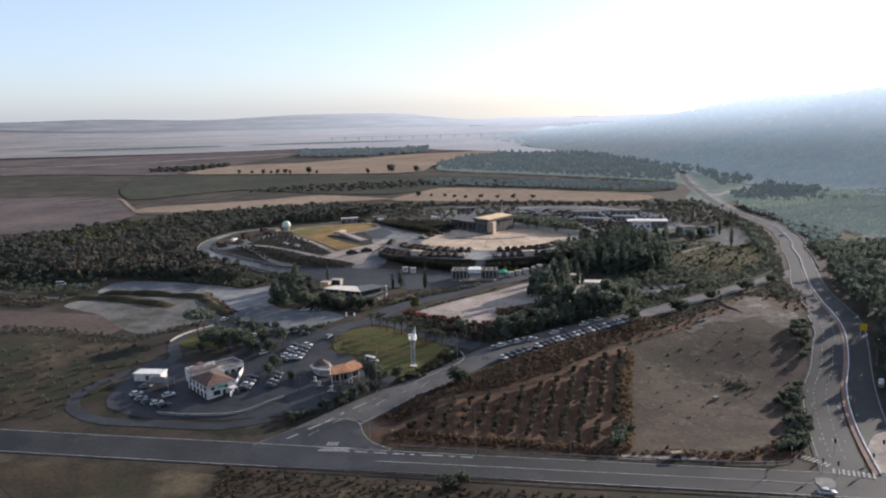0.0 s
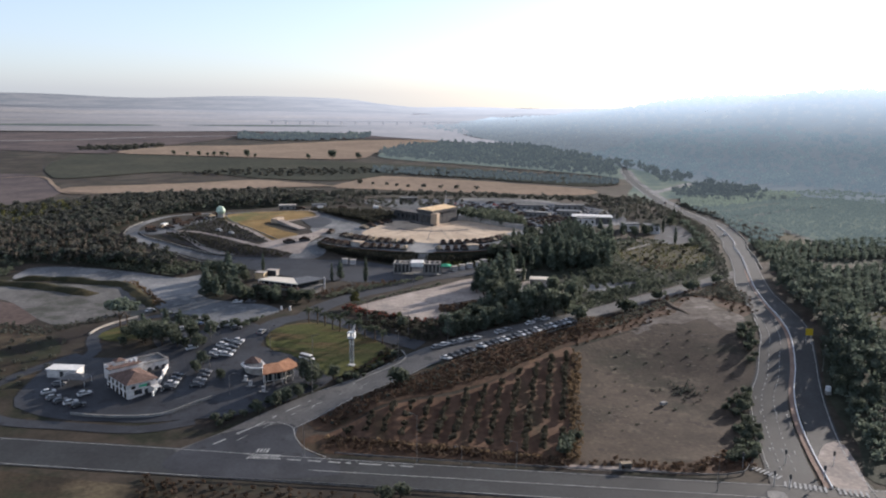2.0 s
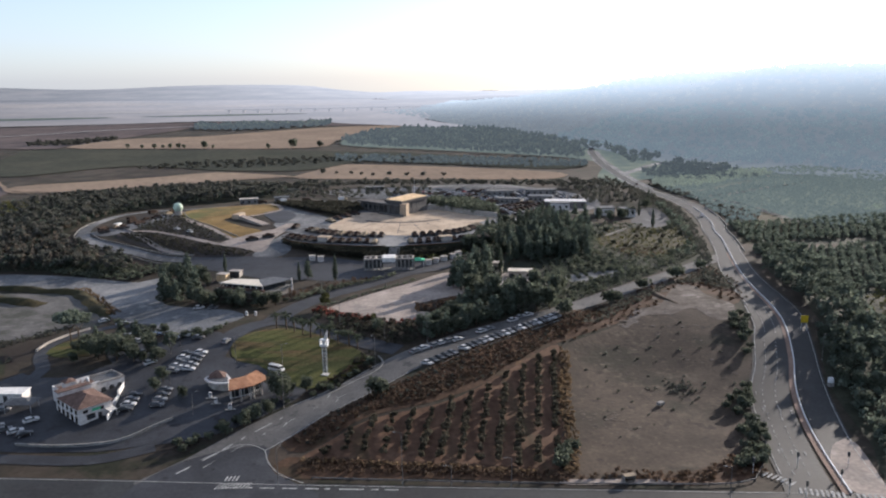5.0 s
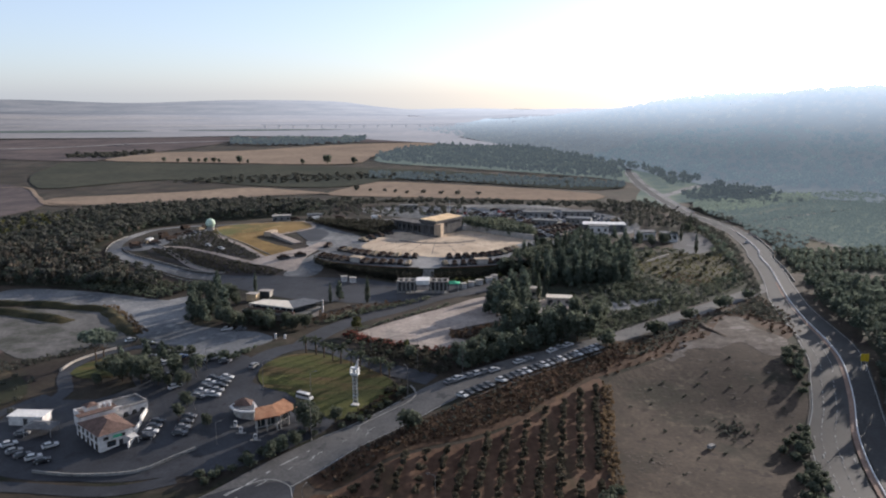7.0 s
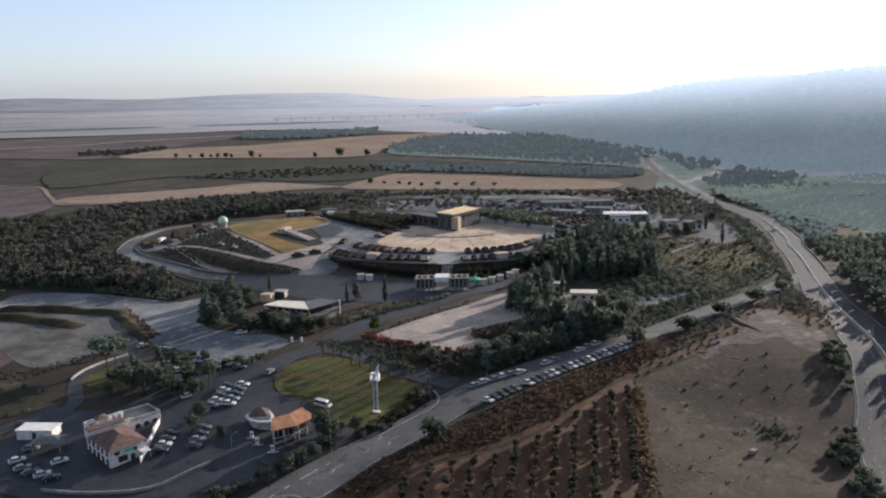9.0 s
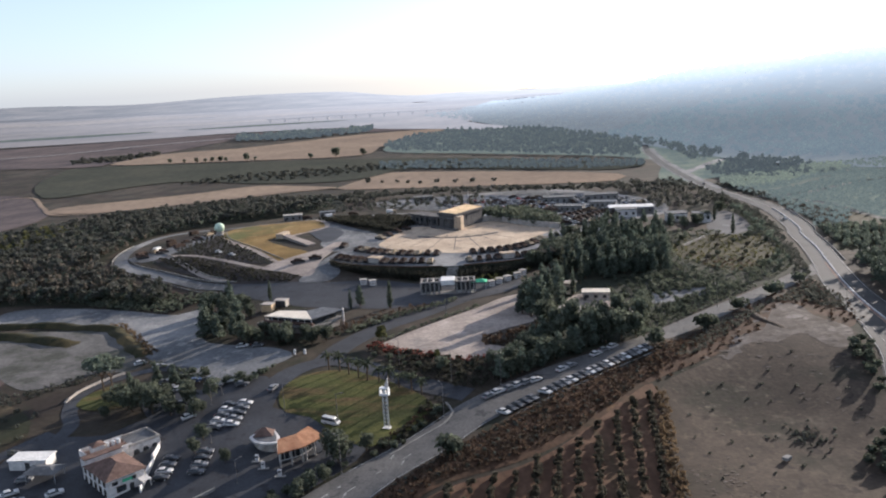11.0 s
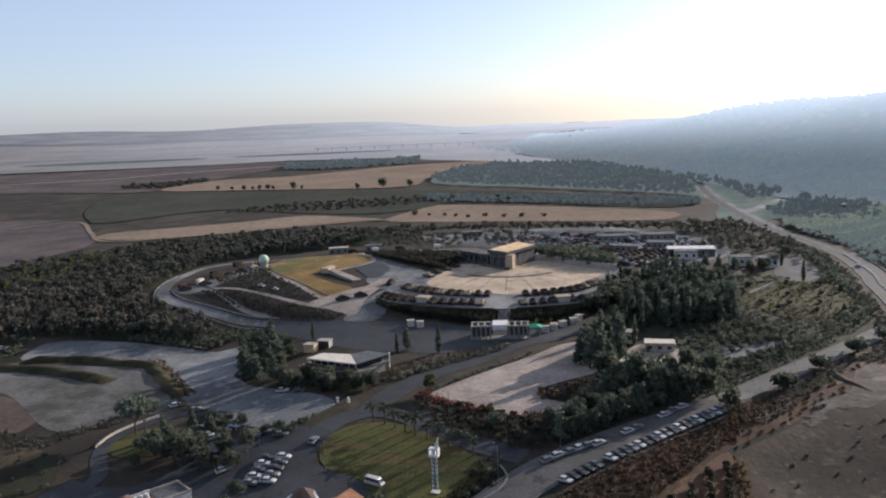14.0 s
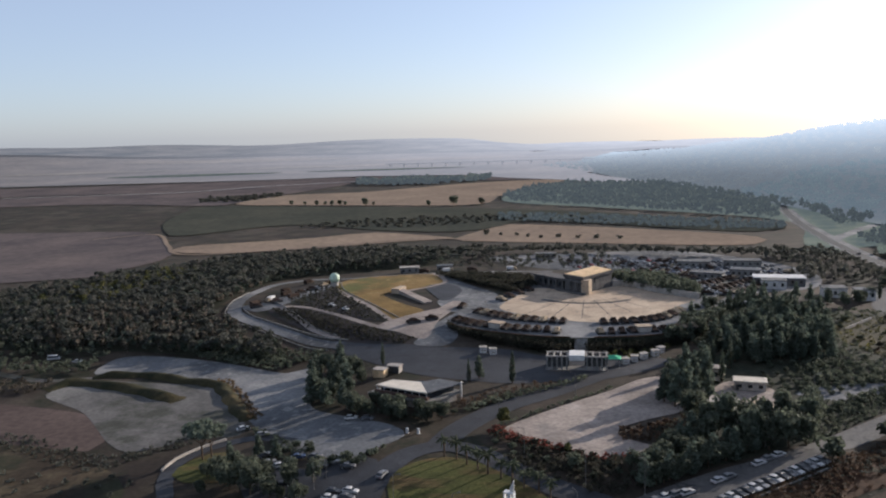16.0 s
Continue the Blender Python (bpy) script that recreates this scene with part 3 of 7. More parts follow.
    return tagged(ob, label, category, kind="stuff")


# ---- ground sheet ----
def spread_lines(near0, near1, fine, low, high):
    out = list(np.arange(near0, near1 + 0.1, fine))
    s = fine
    while out[-1] < high:
        s *= 1.13
        out.append(out[-1] + s)
    s = fine
    while out[0] > low:
        s *= 1.13
        out.insert(0, out[0] - s)
    return out


gx, gy = spread_lines(-215, 270, 3, -3900, 4200), spread_lines(165, 630, 3, -1500, 4750)
verts = [(x, y, ground(x, y)) for y in gy for x in gx]
W = len(gx)
faces = [(j * W + i, j * W + i + 1, (j + 1) * W + i + 1, (j + 1) * W + i) for j in range(len(gy) - 1) for i in range(W - 1)]
land = tagged(mesh_part("ground", verts, faces, M["earth"]), "dry brown valley ground with stubble and weeds", "ground", kind="structure")
land.data.polygons.foreach_set("use_smooth", [True] * len(faces))

# ---- fields ----
drape("dirt_field", [(66, 281), (85, 297), (116, 313), (134, 311), (134, 288), (125, 265), (110, 246), (98, 212), (76, 203), (49, 208), (56, 245)], M["dirt"], "bare trampled dirt field beside the road", "field", 0.12)
drape("orchard_soil", [(-18, 225), (1, 238), (21, 247), (37, 259), (61, 283), (66, 281), (58, 252), (50, 217), (40, 211), (17, 218), (-6, 224)], M["orchard"], "tilled brown soil under the orchard rows", "field", 0.12)
drape("brown_field", [(-330, 240), (-200, 235), (-130, 245), (-112, 270), (-116, 300), (-135, 318), (-160, 330), (-330, 350)], M["scrub"], "dark brown scrubby field", "field", 0.12, 8)
drape("red_field", [(-330, 330), (-200, 330), (-150, 322), (-138, 335), (-160, 360), (-250, 380), (-330, 380)], M["redsoil"], "reddish bare field", "field", 0.08, 8)
drape("verge", [(-40, 196), (30, 187), (75, 178), (75, 150), (-60, 160), (-120, 200), (-120, 215)], M["scrub"], "dry brown roadside verge", "verge", 0.1, 6)
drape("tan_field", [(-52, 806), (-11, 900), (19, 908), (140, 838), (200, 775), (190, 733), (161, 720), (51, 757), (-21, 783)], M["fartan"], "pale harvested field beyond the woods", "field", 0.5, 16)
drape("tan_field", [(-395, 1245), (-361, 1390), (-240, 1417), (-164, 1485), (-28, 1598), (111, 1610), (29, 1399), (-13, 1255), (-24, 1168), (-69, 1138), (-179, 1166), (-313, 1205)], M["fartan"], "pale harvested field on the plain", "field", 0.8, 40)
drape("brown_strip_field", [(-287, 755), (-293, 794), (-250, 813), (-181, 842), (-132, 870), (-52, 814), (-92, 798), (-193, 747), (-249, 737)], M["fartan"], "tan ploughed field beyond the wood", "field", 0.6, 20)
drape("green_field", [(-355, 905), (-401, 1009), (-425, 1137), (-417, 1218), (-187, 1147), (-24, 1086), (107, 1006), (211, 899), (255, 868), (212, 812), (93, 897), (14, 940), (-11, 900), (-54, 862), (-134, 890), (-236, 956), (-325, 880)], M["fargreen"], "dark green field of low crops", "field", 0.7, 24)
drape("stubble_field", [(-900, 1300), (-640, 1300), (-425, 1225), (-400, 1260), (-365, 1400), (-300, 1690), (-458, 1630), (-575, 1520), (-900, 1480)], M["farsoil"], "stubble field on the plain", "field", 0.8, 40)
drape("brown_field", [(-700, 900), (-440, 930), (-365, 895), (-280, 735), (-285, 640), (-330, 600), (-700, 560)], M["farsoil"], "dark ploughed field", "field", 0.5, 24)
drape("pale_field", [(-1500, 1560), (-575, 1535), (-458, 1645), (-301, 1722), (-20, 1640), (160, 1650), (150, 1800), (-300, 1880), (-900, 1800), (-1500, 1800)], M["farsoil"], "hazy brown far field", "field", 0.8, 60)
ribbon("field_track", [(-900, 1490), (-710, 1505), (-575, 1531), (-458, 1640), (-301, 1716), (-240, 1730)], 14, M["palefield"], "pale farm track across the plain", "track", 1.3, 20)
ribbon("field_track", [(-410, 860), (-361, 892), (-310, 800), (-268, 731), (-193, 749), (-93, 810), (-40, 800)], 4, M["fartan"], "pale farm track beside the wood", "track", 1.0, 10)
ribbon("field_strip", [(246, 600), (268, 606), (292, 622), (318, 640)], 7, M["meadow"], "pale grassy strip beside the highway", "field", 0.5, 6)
ribbon("field_strip", [(250, 574), (276, 580), (300, 592), (340, 600)], 4, M["dust"], "pale dirt strip on the slope", "field", 0.5, 6)

# ---- roads ----
MAIN = [(-230, 245), (-120, 225), (-60, 214), (-20, 206.6), (30, 197.6), (75, 189.5), (110, 183), (180, 170), (300, 148)]
ribbon("main_road", MAIN, 14.5, M["road"], "wide grey asphalt valley road", "road", 0.22)
ACCESS = [(-52, 214), (-41, 224), (-31, 235), (-17, 248.5), (-2, 261), (10, 272.5), (24, 283), (45, 296), (66, 309), (85, 323.5), (105, 338), (133, 358.5), (163, 382), (176, 392)]
ribbon("access_road", ACCESS, lambda k: 14 - 5.5 * ease((k - 0.42) / 0.14), M["palegrey"], "worn pale asphalt access road with parked cars", "road", 0.26)
drape("junction_paving", [(-58, 212), (-46, 228), (-27, 233), (-25.5, 226), (-23, 219), (-17, 213), (-12, 204), (-40, 203)], M["asphalt"], "asphalt road junction", "road", 0.30)
HWY = [(98, 184), (103, 200), (107.5, 214), (114.5, 234), (120.5, 248), (128.5, 261), (137, 278), (143, 290), (149, 309), (156, 336), (165, 365), (177, 394), (189.5, 428), (198, 456), (205, 473), (214.5, 507), (219.5, 531), (222, 556), (223, 580), (223.5, 602), (225.5, 625), (229, 652), (239, 712), (255, 793), (272, 882), (297, 990), (330, 1095), (356, 1185)]
ribbon("highway", HWY, lambda k: 11.5 - 3.5 * ease((k - 0.08) / 0.08), M["road"], "grey asphalt highway climbing the valley", "road", 0.28)
HWY_R = [(114, 186), (118.5, 206), (128, 233), (136.5, 254), (146, 275), (156, 299), (162, 325), (169, 355), (182, 393), (195, 428), (203, 455), (210.5, 472), (220, 506), (225, 530), (227, 556), (226.5, 580), (225.5, 602), (226.5, 625), (229.5, 652)]
# This floor takes the scrub material whose emission imitates haze.
drape("wood_floor", [(200, 660), (225, 740), (262, 900), (120, 1060), (10, 1160), (-5, 1250), (35, 1400), (110, 1500), (250, 1450), (300, 1200), (330, 930), (330, 700), (290, 680), (262, 700)], M["dullscrub"], "hazy wooded ground at the foot of the ridge", "wood floor", 0.1, 24)
ribbon("highway_shoulder", [(227, 630), (231, 655), (241, 712), (257, 793), (273, 882), (298, 990)], 14, M["gravel"], "pale cut earth beside the highway", "verge", 0.15)
ribbon("side_road", [(246, 738), (262, 764), (281, 788), (304, 820), (332, 850), (352, 862)], 10, M["gravel"], "pale side road off the highway", "road", 0.2)
ribbon("highway_far_side", HWY_R, lambda k: 8.5 - 2 * ease((k - 0.4) / 0.3), M["road"], "grey asphalt second carriageway", "road", 0.24)
MED = [(108, 190), (113.3, 208), (120.5, 230), (128, 248), (137.5, 266), (147.5, 289), (153, 308), (159.5, 335), (167.5, 362), (180, 397)]
ribbon("median_strip", MED, lambda k: 1.7 - 0.9 * k, M["median"], "raised brown paved median strip", "median", 0.42)
wall_line("median_kerb", [(x + 1.0, y) for x, y in MED] + [(192.3, 428), (200.6, 456), (207.8, 473), (217, 507), (222, 531)], M["whitesteel"], "pale concrete median barrier", "kerb", 0.55, 0.3)
wall_line("roadside_barrier", [(189.5, 398), (199.5, 427), (207.5, 454), (215, 471), (224.5, 505), (229.5, 529)], M["concrete"], "low pale concrete barrier at the edge of the highway", "barrier", 0.6, 0.35)
ribbon("side_turning", [(186, 408), (196, 412), (210, 408), (240, 400)], 7, M["dirt"], "dirt side turning", "road", 0.2)
RING = [(-52, 258), (-50.5, 272), (-48, 288), (-46, 300), (-40, 313), (-30, 319), (-20, 314.5), (-11, 304.5), (-1, 295.5), (12, 286)]
ribbon("loop_road", RING, 7.6, M["asphalt"], "asphalt loop road round the lawn", "road", 0.28)
ROAD2 = [(-31, 318), (-26, 332), (-13, 351), (4, 366), (20, 382), (34, 394), (40, 408), (46, 424)]
ribbon("memorial_road", ROAD2, 9, M["asphalt"], "asphalt road to the gate", "road", 0.24)
drape("yard_paving", [(-113, 255), (-112, 282), (-103, 287), (-90, 285), (-80, 292), (-70, 291), (-62, 310), (-48, 310), (-45, 290), (-30, 284), (-18, 268), (-22, 256), (-36, 243), (-48, 238), (-66, 237), (-90, 239), (-106, 246)], M["asphalt"], "worn asphalt yard round the house and the filling station", "yard", 0.15)
drape("car_park", [(-72, 248), (-52, 250), (-47, 268), (-49, 290), (-48, 305), (-53, 309), (-66, 306), (-80, 311), (-86, 308), (-80, 292), (-72, 285), (-66, 268)], M["asphalt"], "asphalt car park beside the house", "car park", 0.2)
drape("car_park", [(-111, 264), (-110, 276), (-100, 280), (-93, 272), (-90, 262), (-80, 249), (-68, 246), (-52, 246), (-50, 240), (-70, 236), (-92, 242), (-106, 252)], M["asphalt"], "asphalt yard in front of the house", "car park", 0.18)
ribbon("drive", [(-106, 268), (-104, 282), (-102, 293), (-106, 303), (-108, 314), (-105, 324), (-98, 331), (-88, 334), (-76, 328)], 4.5, M["asphalt"], "narrow asphalt drive", "road", 0.24)
drape("station_forecourt", [(-50, 250), (-36, 244), (-20, 258), (-18, 268), (-28, 280), (-40, 285), (-48, 278)], M["asphalt"], "asphalt forecourt of the filling station", "forecourt", 0.22)
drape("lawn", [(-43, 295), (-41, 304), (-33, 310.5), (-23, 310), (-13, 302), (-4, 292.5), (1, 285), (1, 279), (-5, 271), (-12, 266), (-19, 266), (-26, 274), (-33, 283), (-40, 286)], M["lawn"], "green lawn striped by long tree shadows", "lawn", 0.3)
drape("lawn", [(-106, 308), (-104, 319), (-96, 324), (-86, 316), (-86, 306), (-96, 302)], M["lawn"], "small green lawn under pines", "lawn", 0.3)
drape("gravel_lot", [(-90, 407), (-98, 403), (-123, 416), (-145, 425), (-166, 430), (-179, 427), (-178, 406), (-155, 403), (-138, 395), (-121, 391), (-112, 377), (-99, 354), (-89, 339), (-76, 322), (-64, 311), (-56, 308), (-48, 319), (-42, 327), (-47, 336), (-66, 348), (-78, 360), (-83, 385)], M["gravel"], "pale gravel parking lot crossed by tree shadows", "parking lot", 0.2)
drape("gravel_lot", [(-184, 384), (-176, 397), (-140, 392), (-118, 386), (-104, 360), (-95, 342), (-99, 336), (-109, 337), (-118, 329), (-127, 325), (-137, 333), (-148, 347), (-160, 361), (-174, 371), (-182, 377)], M["dust"], "pale dusty open lot", "parking lot", 0.16)
drape("tan_lot", [(-13, 331), (-2, 344), (11, 356), (25, 368), (37, 380), (46, 381), (46, 362), (44, 347), (33, 340), (22, 332), (22, 324), (29, 319), (22, 311.5), (14, 310.5), (6, 315), (-6, 323)], M["tanlot"], "sunlit tan gravel lot", "parking lot", 0.25)
drape("forecourt", [(-85, 430), (-72, 414), (-50, 392), (-36, 384), (-10, 376), (6, 378), (24, 380), (44, 392), (52, 402), (32, 410), (6, 408), (-13, 417), (-42, 421), (-68, 433), (-84, 438)], M["asphalt"], "grey asphalt forecourt of the memorial", "forecourt", 0.18)
ribbon("service_road", [(-82, 432), (-95, 439), (-119, 459), (-137, 475), (-147, 490), (-152, 515), (-151, 541), (-146, 568), (-128, 582), (-108, 577), (-80, 584), (-50, 590), (-15, 592), (20, 590)], 7, M["gravel"], "asphalt service road round the mound", "road", 0.3)
ribbon("rim_path", [(-106, 560), (-96, 520), (-76, 485), (-61, 458), (-50, 449)], 4.5, M["tanlot"], "pale path along the rim", "path", 0.3)
ribbon("slope_path", [(-131, 492), (-113, 490), (-90, 472), (-66, 449), (-56, 447)], 3, M["tanlot"], "pale path across the slope", "path", 0.3)
ribbon("lower_path", [(-126, 496), (-112, 474), (-97, 452), (-84, 441)], 3, M["tanlot"], "pale path at the foot of the slope", "path", 0.3)
drape("ramp", [(-49, 424), (-36, 421), (-31, 434), (-36, 450), (-50, 455), (-45, 440)], M["gravel"], "pale paved ramp to the plaza", "ramp", 0.32, 3)
ribbon("ramp_road", [(-41, 444), (-33, 463), (-12, 497), (9, 530)], 5, M["gravel"], "pale road up to the museum", "road", 0.34)
drape("arena_floor", [(-53, 590), (-33, 542), (-14, 507), (-20, 490), (-33, 468), (-40, 478), (-44, 492), (-40, 510), (-44, 545)], M["gravel"], "grey arena floor", "arena", 0.28)
drape("arena_panel", [(-53, 532), (-43, 540), (-33, 522), (-36, 500), (-41, 493), (-47, 508)], M["asphalt"], "dark grey arena floor panel", "arena", 0.36, 3)
ribbon("arena_path", [(-54, 590), (-44, 552), (-46, 538), (-58, 524), (-66, 518)], 2.6, M["tanlot"], "pale arena path", "path", 0.42)
drape("arena_ramp", [(-53, 455), (-42, 478), (-36, 492), (-31, 488), (-38, 470), (-47, 450)], M["tanlot"], "sunlit pale ramp of the arena", "ramp", 0.40, 3)
drape("arena_apron", [(-68, 453), (-59, 462), (-43, 476), (-36, 472), (-41, 453), (-45, 430), (-58, 441), (-65, 446)], M["tanlot"], "tan apron below the arena", "apron", 0.38, 3)
drape("vehicle_ledge", [(-146, 498), (-134, 485), (-125, 493), (-116, 515), (-107, 540), (-114, 557), (-124, 534), (-135, 507)], M["gravel"], "pale ledge with old vehicles", "ledge", 0.36, 3)
drape("golden_slope", [(-106, 545), (-100, 575), (-77, 586), (-55, 586), (-44, 545), (-61, 522), (-74, 513), (-62, 490), (-49, 473), (-51, 458), (-59, 455), (-75, 485), (-95, 520)], M["drygrass"], "golden dry grass slope of the arena", "slope", 0.34)

# ---- road markings ----
def dashes(name, line, label, dash=3.0, gap=6.0, width=0.3, shift=0.0, up=0.36, solid=False):
    c = curve_through(line, False, 1.5)
    verts, faces, run = [], [], 0.0
    for i in range(len(c) - 1):
        seg = c[i + 1] - c[i]
        if solid or run % (dash + gap) < dash:
            side = Vector((seg.y, -seg.x, 0)).normalized()
            k = len(verts)
            for p, w in ((c[i], -1), (c[i], 1), (c[i + 1], 1), (c[i + 1], -1)):
                q = p + side * (shift + w * width / 2)
                verts.append((q.x, q.y, ground(q.x, q.y) + up * 0.6))
            faces.append((k, k + 1, k + 2, k + 3))
        run += seg.length
    return tagged(mesh_part(name, verts, faces, M["paint"]), label, "road marking", kind="structure")


dashes("edge_line", MAIN, "white painted road edge line", shift=6.6, solid=True, width=0.2)
dashes("edge_line", MAIN, "white painted road edge line", shift=-6.6, solid=True, width=0.2)
dashes("centre_line", [(-20, 207), (30, 198), (75, 189.9), (92, 186.5)], "white painted solid centre line", shift=0.4, solid=True, width=0.25)
dashes("lane_line", [(-36, 212), (-10, 207.5), (6, 204.7)], "short white painted dashes", shift=-2.4, dash=1.5, gap=1.2, width=0.5)
dashes("centre_line", ACCESS[1:5], "white painted dashed centre line", 3, 6, up=0.4, width=0.18)
dashes("edge_line", ACCESS[2:6], "white painted road edge line", shift=6.6, solid=True, up=0.4, width=0.2)
dashes("edge_line", ACCESS[3:6], "white painted road edge line", shift=-6.6, solid=True, up=0.4, width=0.2)
for s in (-1.8, 1.7):
    dashes("lane_line", HWY[1:9], "white painted dashed lane line", 1.6, 2.2, shift=s, up=0.42, width=0.22)
dashes("edge_line", HWY[1:9], "white painted road edge line", shift=-4.9, solid=True, up=0.42, width=0.25)
dashes("edge_line", HWY[8:], "white painted road edge line", shift=-3.6, solid=True, up=0.42, width=0.25)
dashes("edge_line", HWY[9:], "white painted road edge line", shift=3.4, solid=True, up=0.42, width=0.25)
dashes("edge_line", HWY_R, "white painted road edge line", shift=3.6, solid=True, up=0.4, width=0.2)
dashes("slip_line", [(-42, 228), (-33, 234), (-27, 231), (-25.3, 225), (-22, 218.5), (-16, 213.5)], "white painted kerb line of the slip lane", shift=0, solid=True, up=0.42, width=0.22)
dashes("lane_line", [(-46, 221), (-38, 229), (-30, 238), (-22, 246)], "white painted dashes at the junction", 1.2, 1.0, shift=-1.5, up=0.42, width=0.45)


def bars(name, p, q, depth, n, label, lean=0.0):
    """A row of painted bars from p to q."""
    p, q = Vector(p), Vector(q)
    d = (q - p) / n
    side = Vector((-d.y, d.x)).normalized() * depth + d.normalized() * lean
    verts, faces = [], []
    for i in range(n):
        a = p + d * i
        k = len(verts)
        for c in (a, a + d * 0.5, a + d * 0.5 + side, a + side):
            verts.append((c.x, c.y, ground(c.x, c.y) + 0.276))
        faces.append((k, k + 1, k + 2, k + 3))
    return tagged(mesh_part(name, verts, faces, M["paint"]), label, "road marking", kind="structure")


bars("zebra_crossing", (97.5, 191.5), (107, 187.5), 3.2, 9, "white painted zebra crossing")
bars("zebra_crossing", (93.5, 201.5), (98, 195), 2.6, 7, "white painted zebra crossing of the slip lane")
bars("zebra_crossing", (109, 187), (116, 184.5), 3.0, 6, "white painted zebra crossing")
bars("hatched_island", (-37, 213.5), (-29, 212.8), 2.6, 9, "white hatched traffic island", lean=1.2)
bars("hatched_island", (-35.0, 217.0), (-31.5, 216.6), 2.2, 4, "white hatched tip of the island", lean=0.3)
for x, y in ((113, 237), (117, 235), (119.5, 233.5), (104.3, 213), (107.3, 212), (110, 210.5), (116, 247), (-22, 243), (-8, 254), (-10.5, 258)):
    d = Vector((0.35, 0.94))
    s = Vector((d.y, -d.x))
    pts = [(-0.09, -1.3), (0.09, -1.3), (0.09, 0.3), (0.36, 0.3), (0, 1.2), (-0.36, 0.3), (-0.09, 0.3)]
    vs = [(x + s.x * u + d.x * w, y + s.y * u + d.y * w) for u, w in pts]
    tagged(mesh_part("lane_arrow", [(u, w, ground(u, w) + 0.282) for u, w in vs], [tuple(range(7))], M["paint"]), "white painted lane arrow", "road marking", kind="structure")
drape("pale_pavement", [(109.5, 192), (113.5, 205), (121, 215), (126, 214), (119, 192), (115, 186)], M["tanlot"], "pale dusty pavement corner", "pavement", 0.34, 3)
drape("traffic_island", [(92, 189.5), (96, 188.5), (94.5, 184), (91, 184.5)], M["concrete"], "pale concrete traffic island", "island", 0.44, 2)

# ---- ground patches ----
drape("rusty_bank", [(-22, 236), (-6, 246.5), (8, 257), (21, 264.5), (45, 282.5), (70, 300), (96, 321), (120, 338), (140, 352), (160, 374), (157, 342), (142, 313), (116, 315), (86, 299), (63, 284), (38, 260), (20, 248), (0, 239), (-17, 228)], M["rust"], "rusty dry weeds on the bank", "bank", 0.15, 3)
drape("rusty_verge", [(-22, 217), (20, 210.5), (47, 204), (50, 210), (20, 218.5), (-14, 225), (-21, 226)], M["rust"], "rusty dry weeds by the road", "verge", 0.17, 3)
drape("rusty_verge", [(62, 202.2), (80, 199.2), (94, 203), (98, 214), (92, 213), (80, 207), (62, 206)], M["rust"], "rusty dry weeds beside the dirt field", "verge", 0.19, 3)
drape("dust_patch", [(94, 299), (103, 314), (114, 318), (122, 330), (132, 344), (138, 340), (137, 326), (141, 312), (132, 298), (127, 300), (124, 312), (114, 307), (106, 309)], M["paledust"], "pale dusty ground at the top of the field", "field", 0.2, 3)
for i in range(60):
    blotch("pale_scrape", random.gauss(67, 4.5), random.gauss(238, 6), random.uniform(0.3, 0.8), M["scrape" if i % 3 else "paledust"], "pale scraped patch of soil", "soil", 0.19 + i * 0.003, random.uniform(0.25, 0.6))
for i in range(34):
    blotch("pale_scrape", random.uniform(72, 126), random.uniform(258, 306), random.uniform(0.3, 1.3), M["paledust" if i % 2 else "scrape"], "pale scraped patch of soil", "soil", 0.17 + i * 0.003, random.uniform(0.3, 0.6))
for i in range(40):
    x, y = random.choice(((96, 300), (104, 309), (112, 315), (121, 322), (128, 306), (136, 316), (124, 330), (116, 309), (132, 300)))
    blotch("dust_patch", x + random.gauss(0, 4), y + random.gauss(0, 4), random.uniform(0.6, 2.2), M["paledust"], "pale dusty patch of soil", "soil", 0.21 + i * 0.003, 0.5)
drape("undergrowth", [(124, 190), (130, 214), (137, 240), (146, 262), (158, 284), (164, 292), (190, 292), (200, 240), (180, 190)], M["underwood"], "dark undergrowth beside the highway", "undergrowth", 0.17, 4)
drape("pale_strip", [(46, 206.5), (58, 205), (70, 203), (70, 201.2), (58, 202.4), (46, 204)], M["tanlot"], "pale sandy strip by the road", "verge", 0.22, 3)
drape("undergrowth", [(158, 215), (160, 250), (163, 290), (174, 325), (181, 360), (199, 400), (211, 440), (220, 470), (300, 470), (400, 420), (420, 300), (260, 190)], M["underwood"], "green undergrowth beside the highway, coloured dark as in shade", "undergrowth", 0.15, 8)
drape("undergrowth", [(24, 294), (31, 299), (54, 311), (76, 323), (92, 335), (118, 355), (134, 368), (128, 390), (120, 425), (128, 450), (136, 475), (118, 486), (104, 470), (92, 446), (72, 410), (52, 384), (48, 366), (47, 346), (36, 338), (31, 330), (31, 320), (24, 310)], M["underwood"], "ground under the grove, coloured dark as in shade", "undergrowth", 0.12, 5)
drape("undergrowth", [(-300, 540), (-277, 575), (-250, 612), (-225, 655), (-185, 695), (-140, 710), (-89, 718), (-45, 715), (-45, 650), (-96, 618), (-121, 608), (-146, 590), (-158, 545), (-160, 490), (-152, 470), (-128, 448), (-106, 432), (-108, 420), (-140, 428), (-178, 437), (-230, 440), (-300, 470)], M["underwood"], "ground under the wood, coloured dark as in shade", "undergrowth", 0.12, 8)
ribbon("dirt_track", [(-176, 400), (-196, 398), (-220, 408), (-250, 424), (-300, 440)], 4, M["dust"], "pale track beside the lots", "track", 0.2)
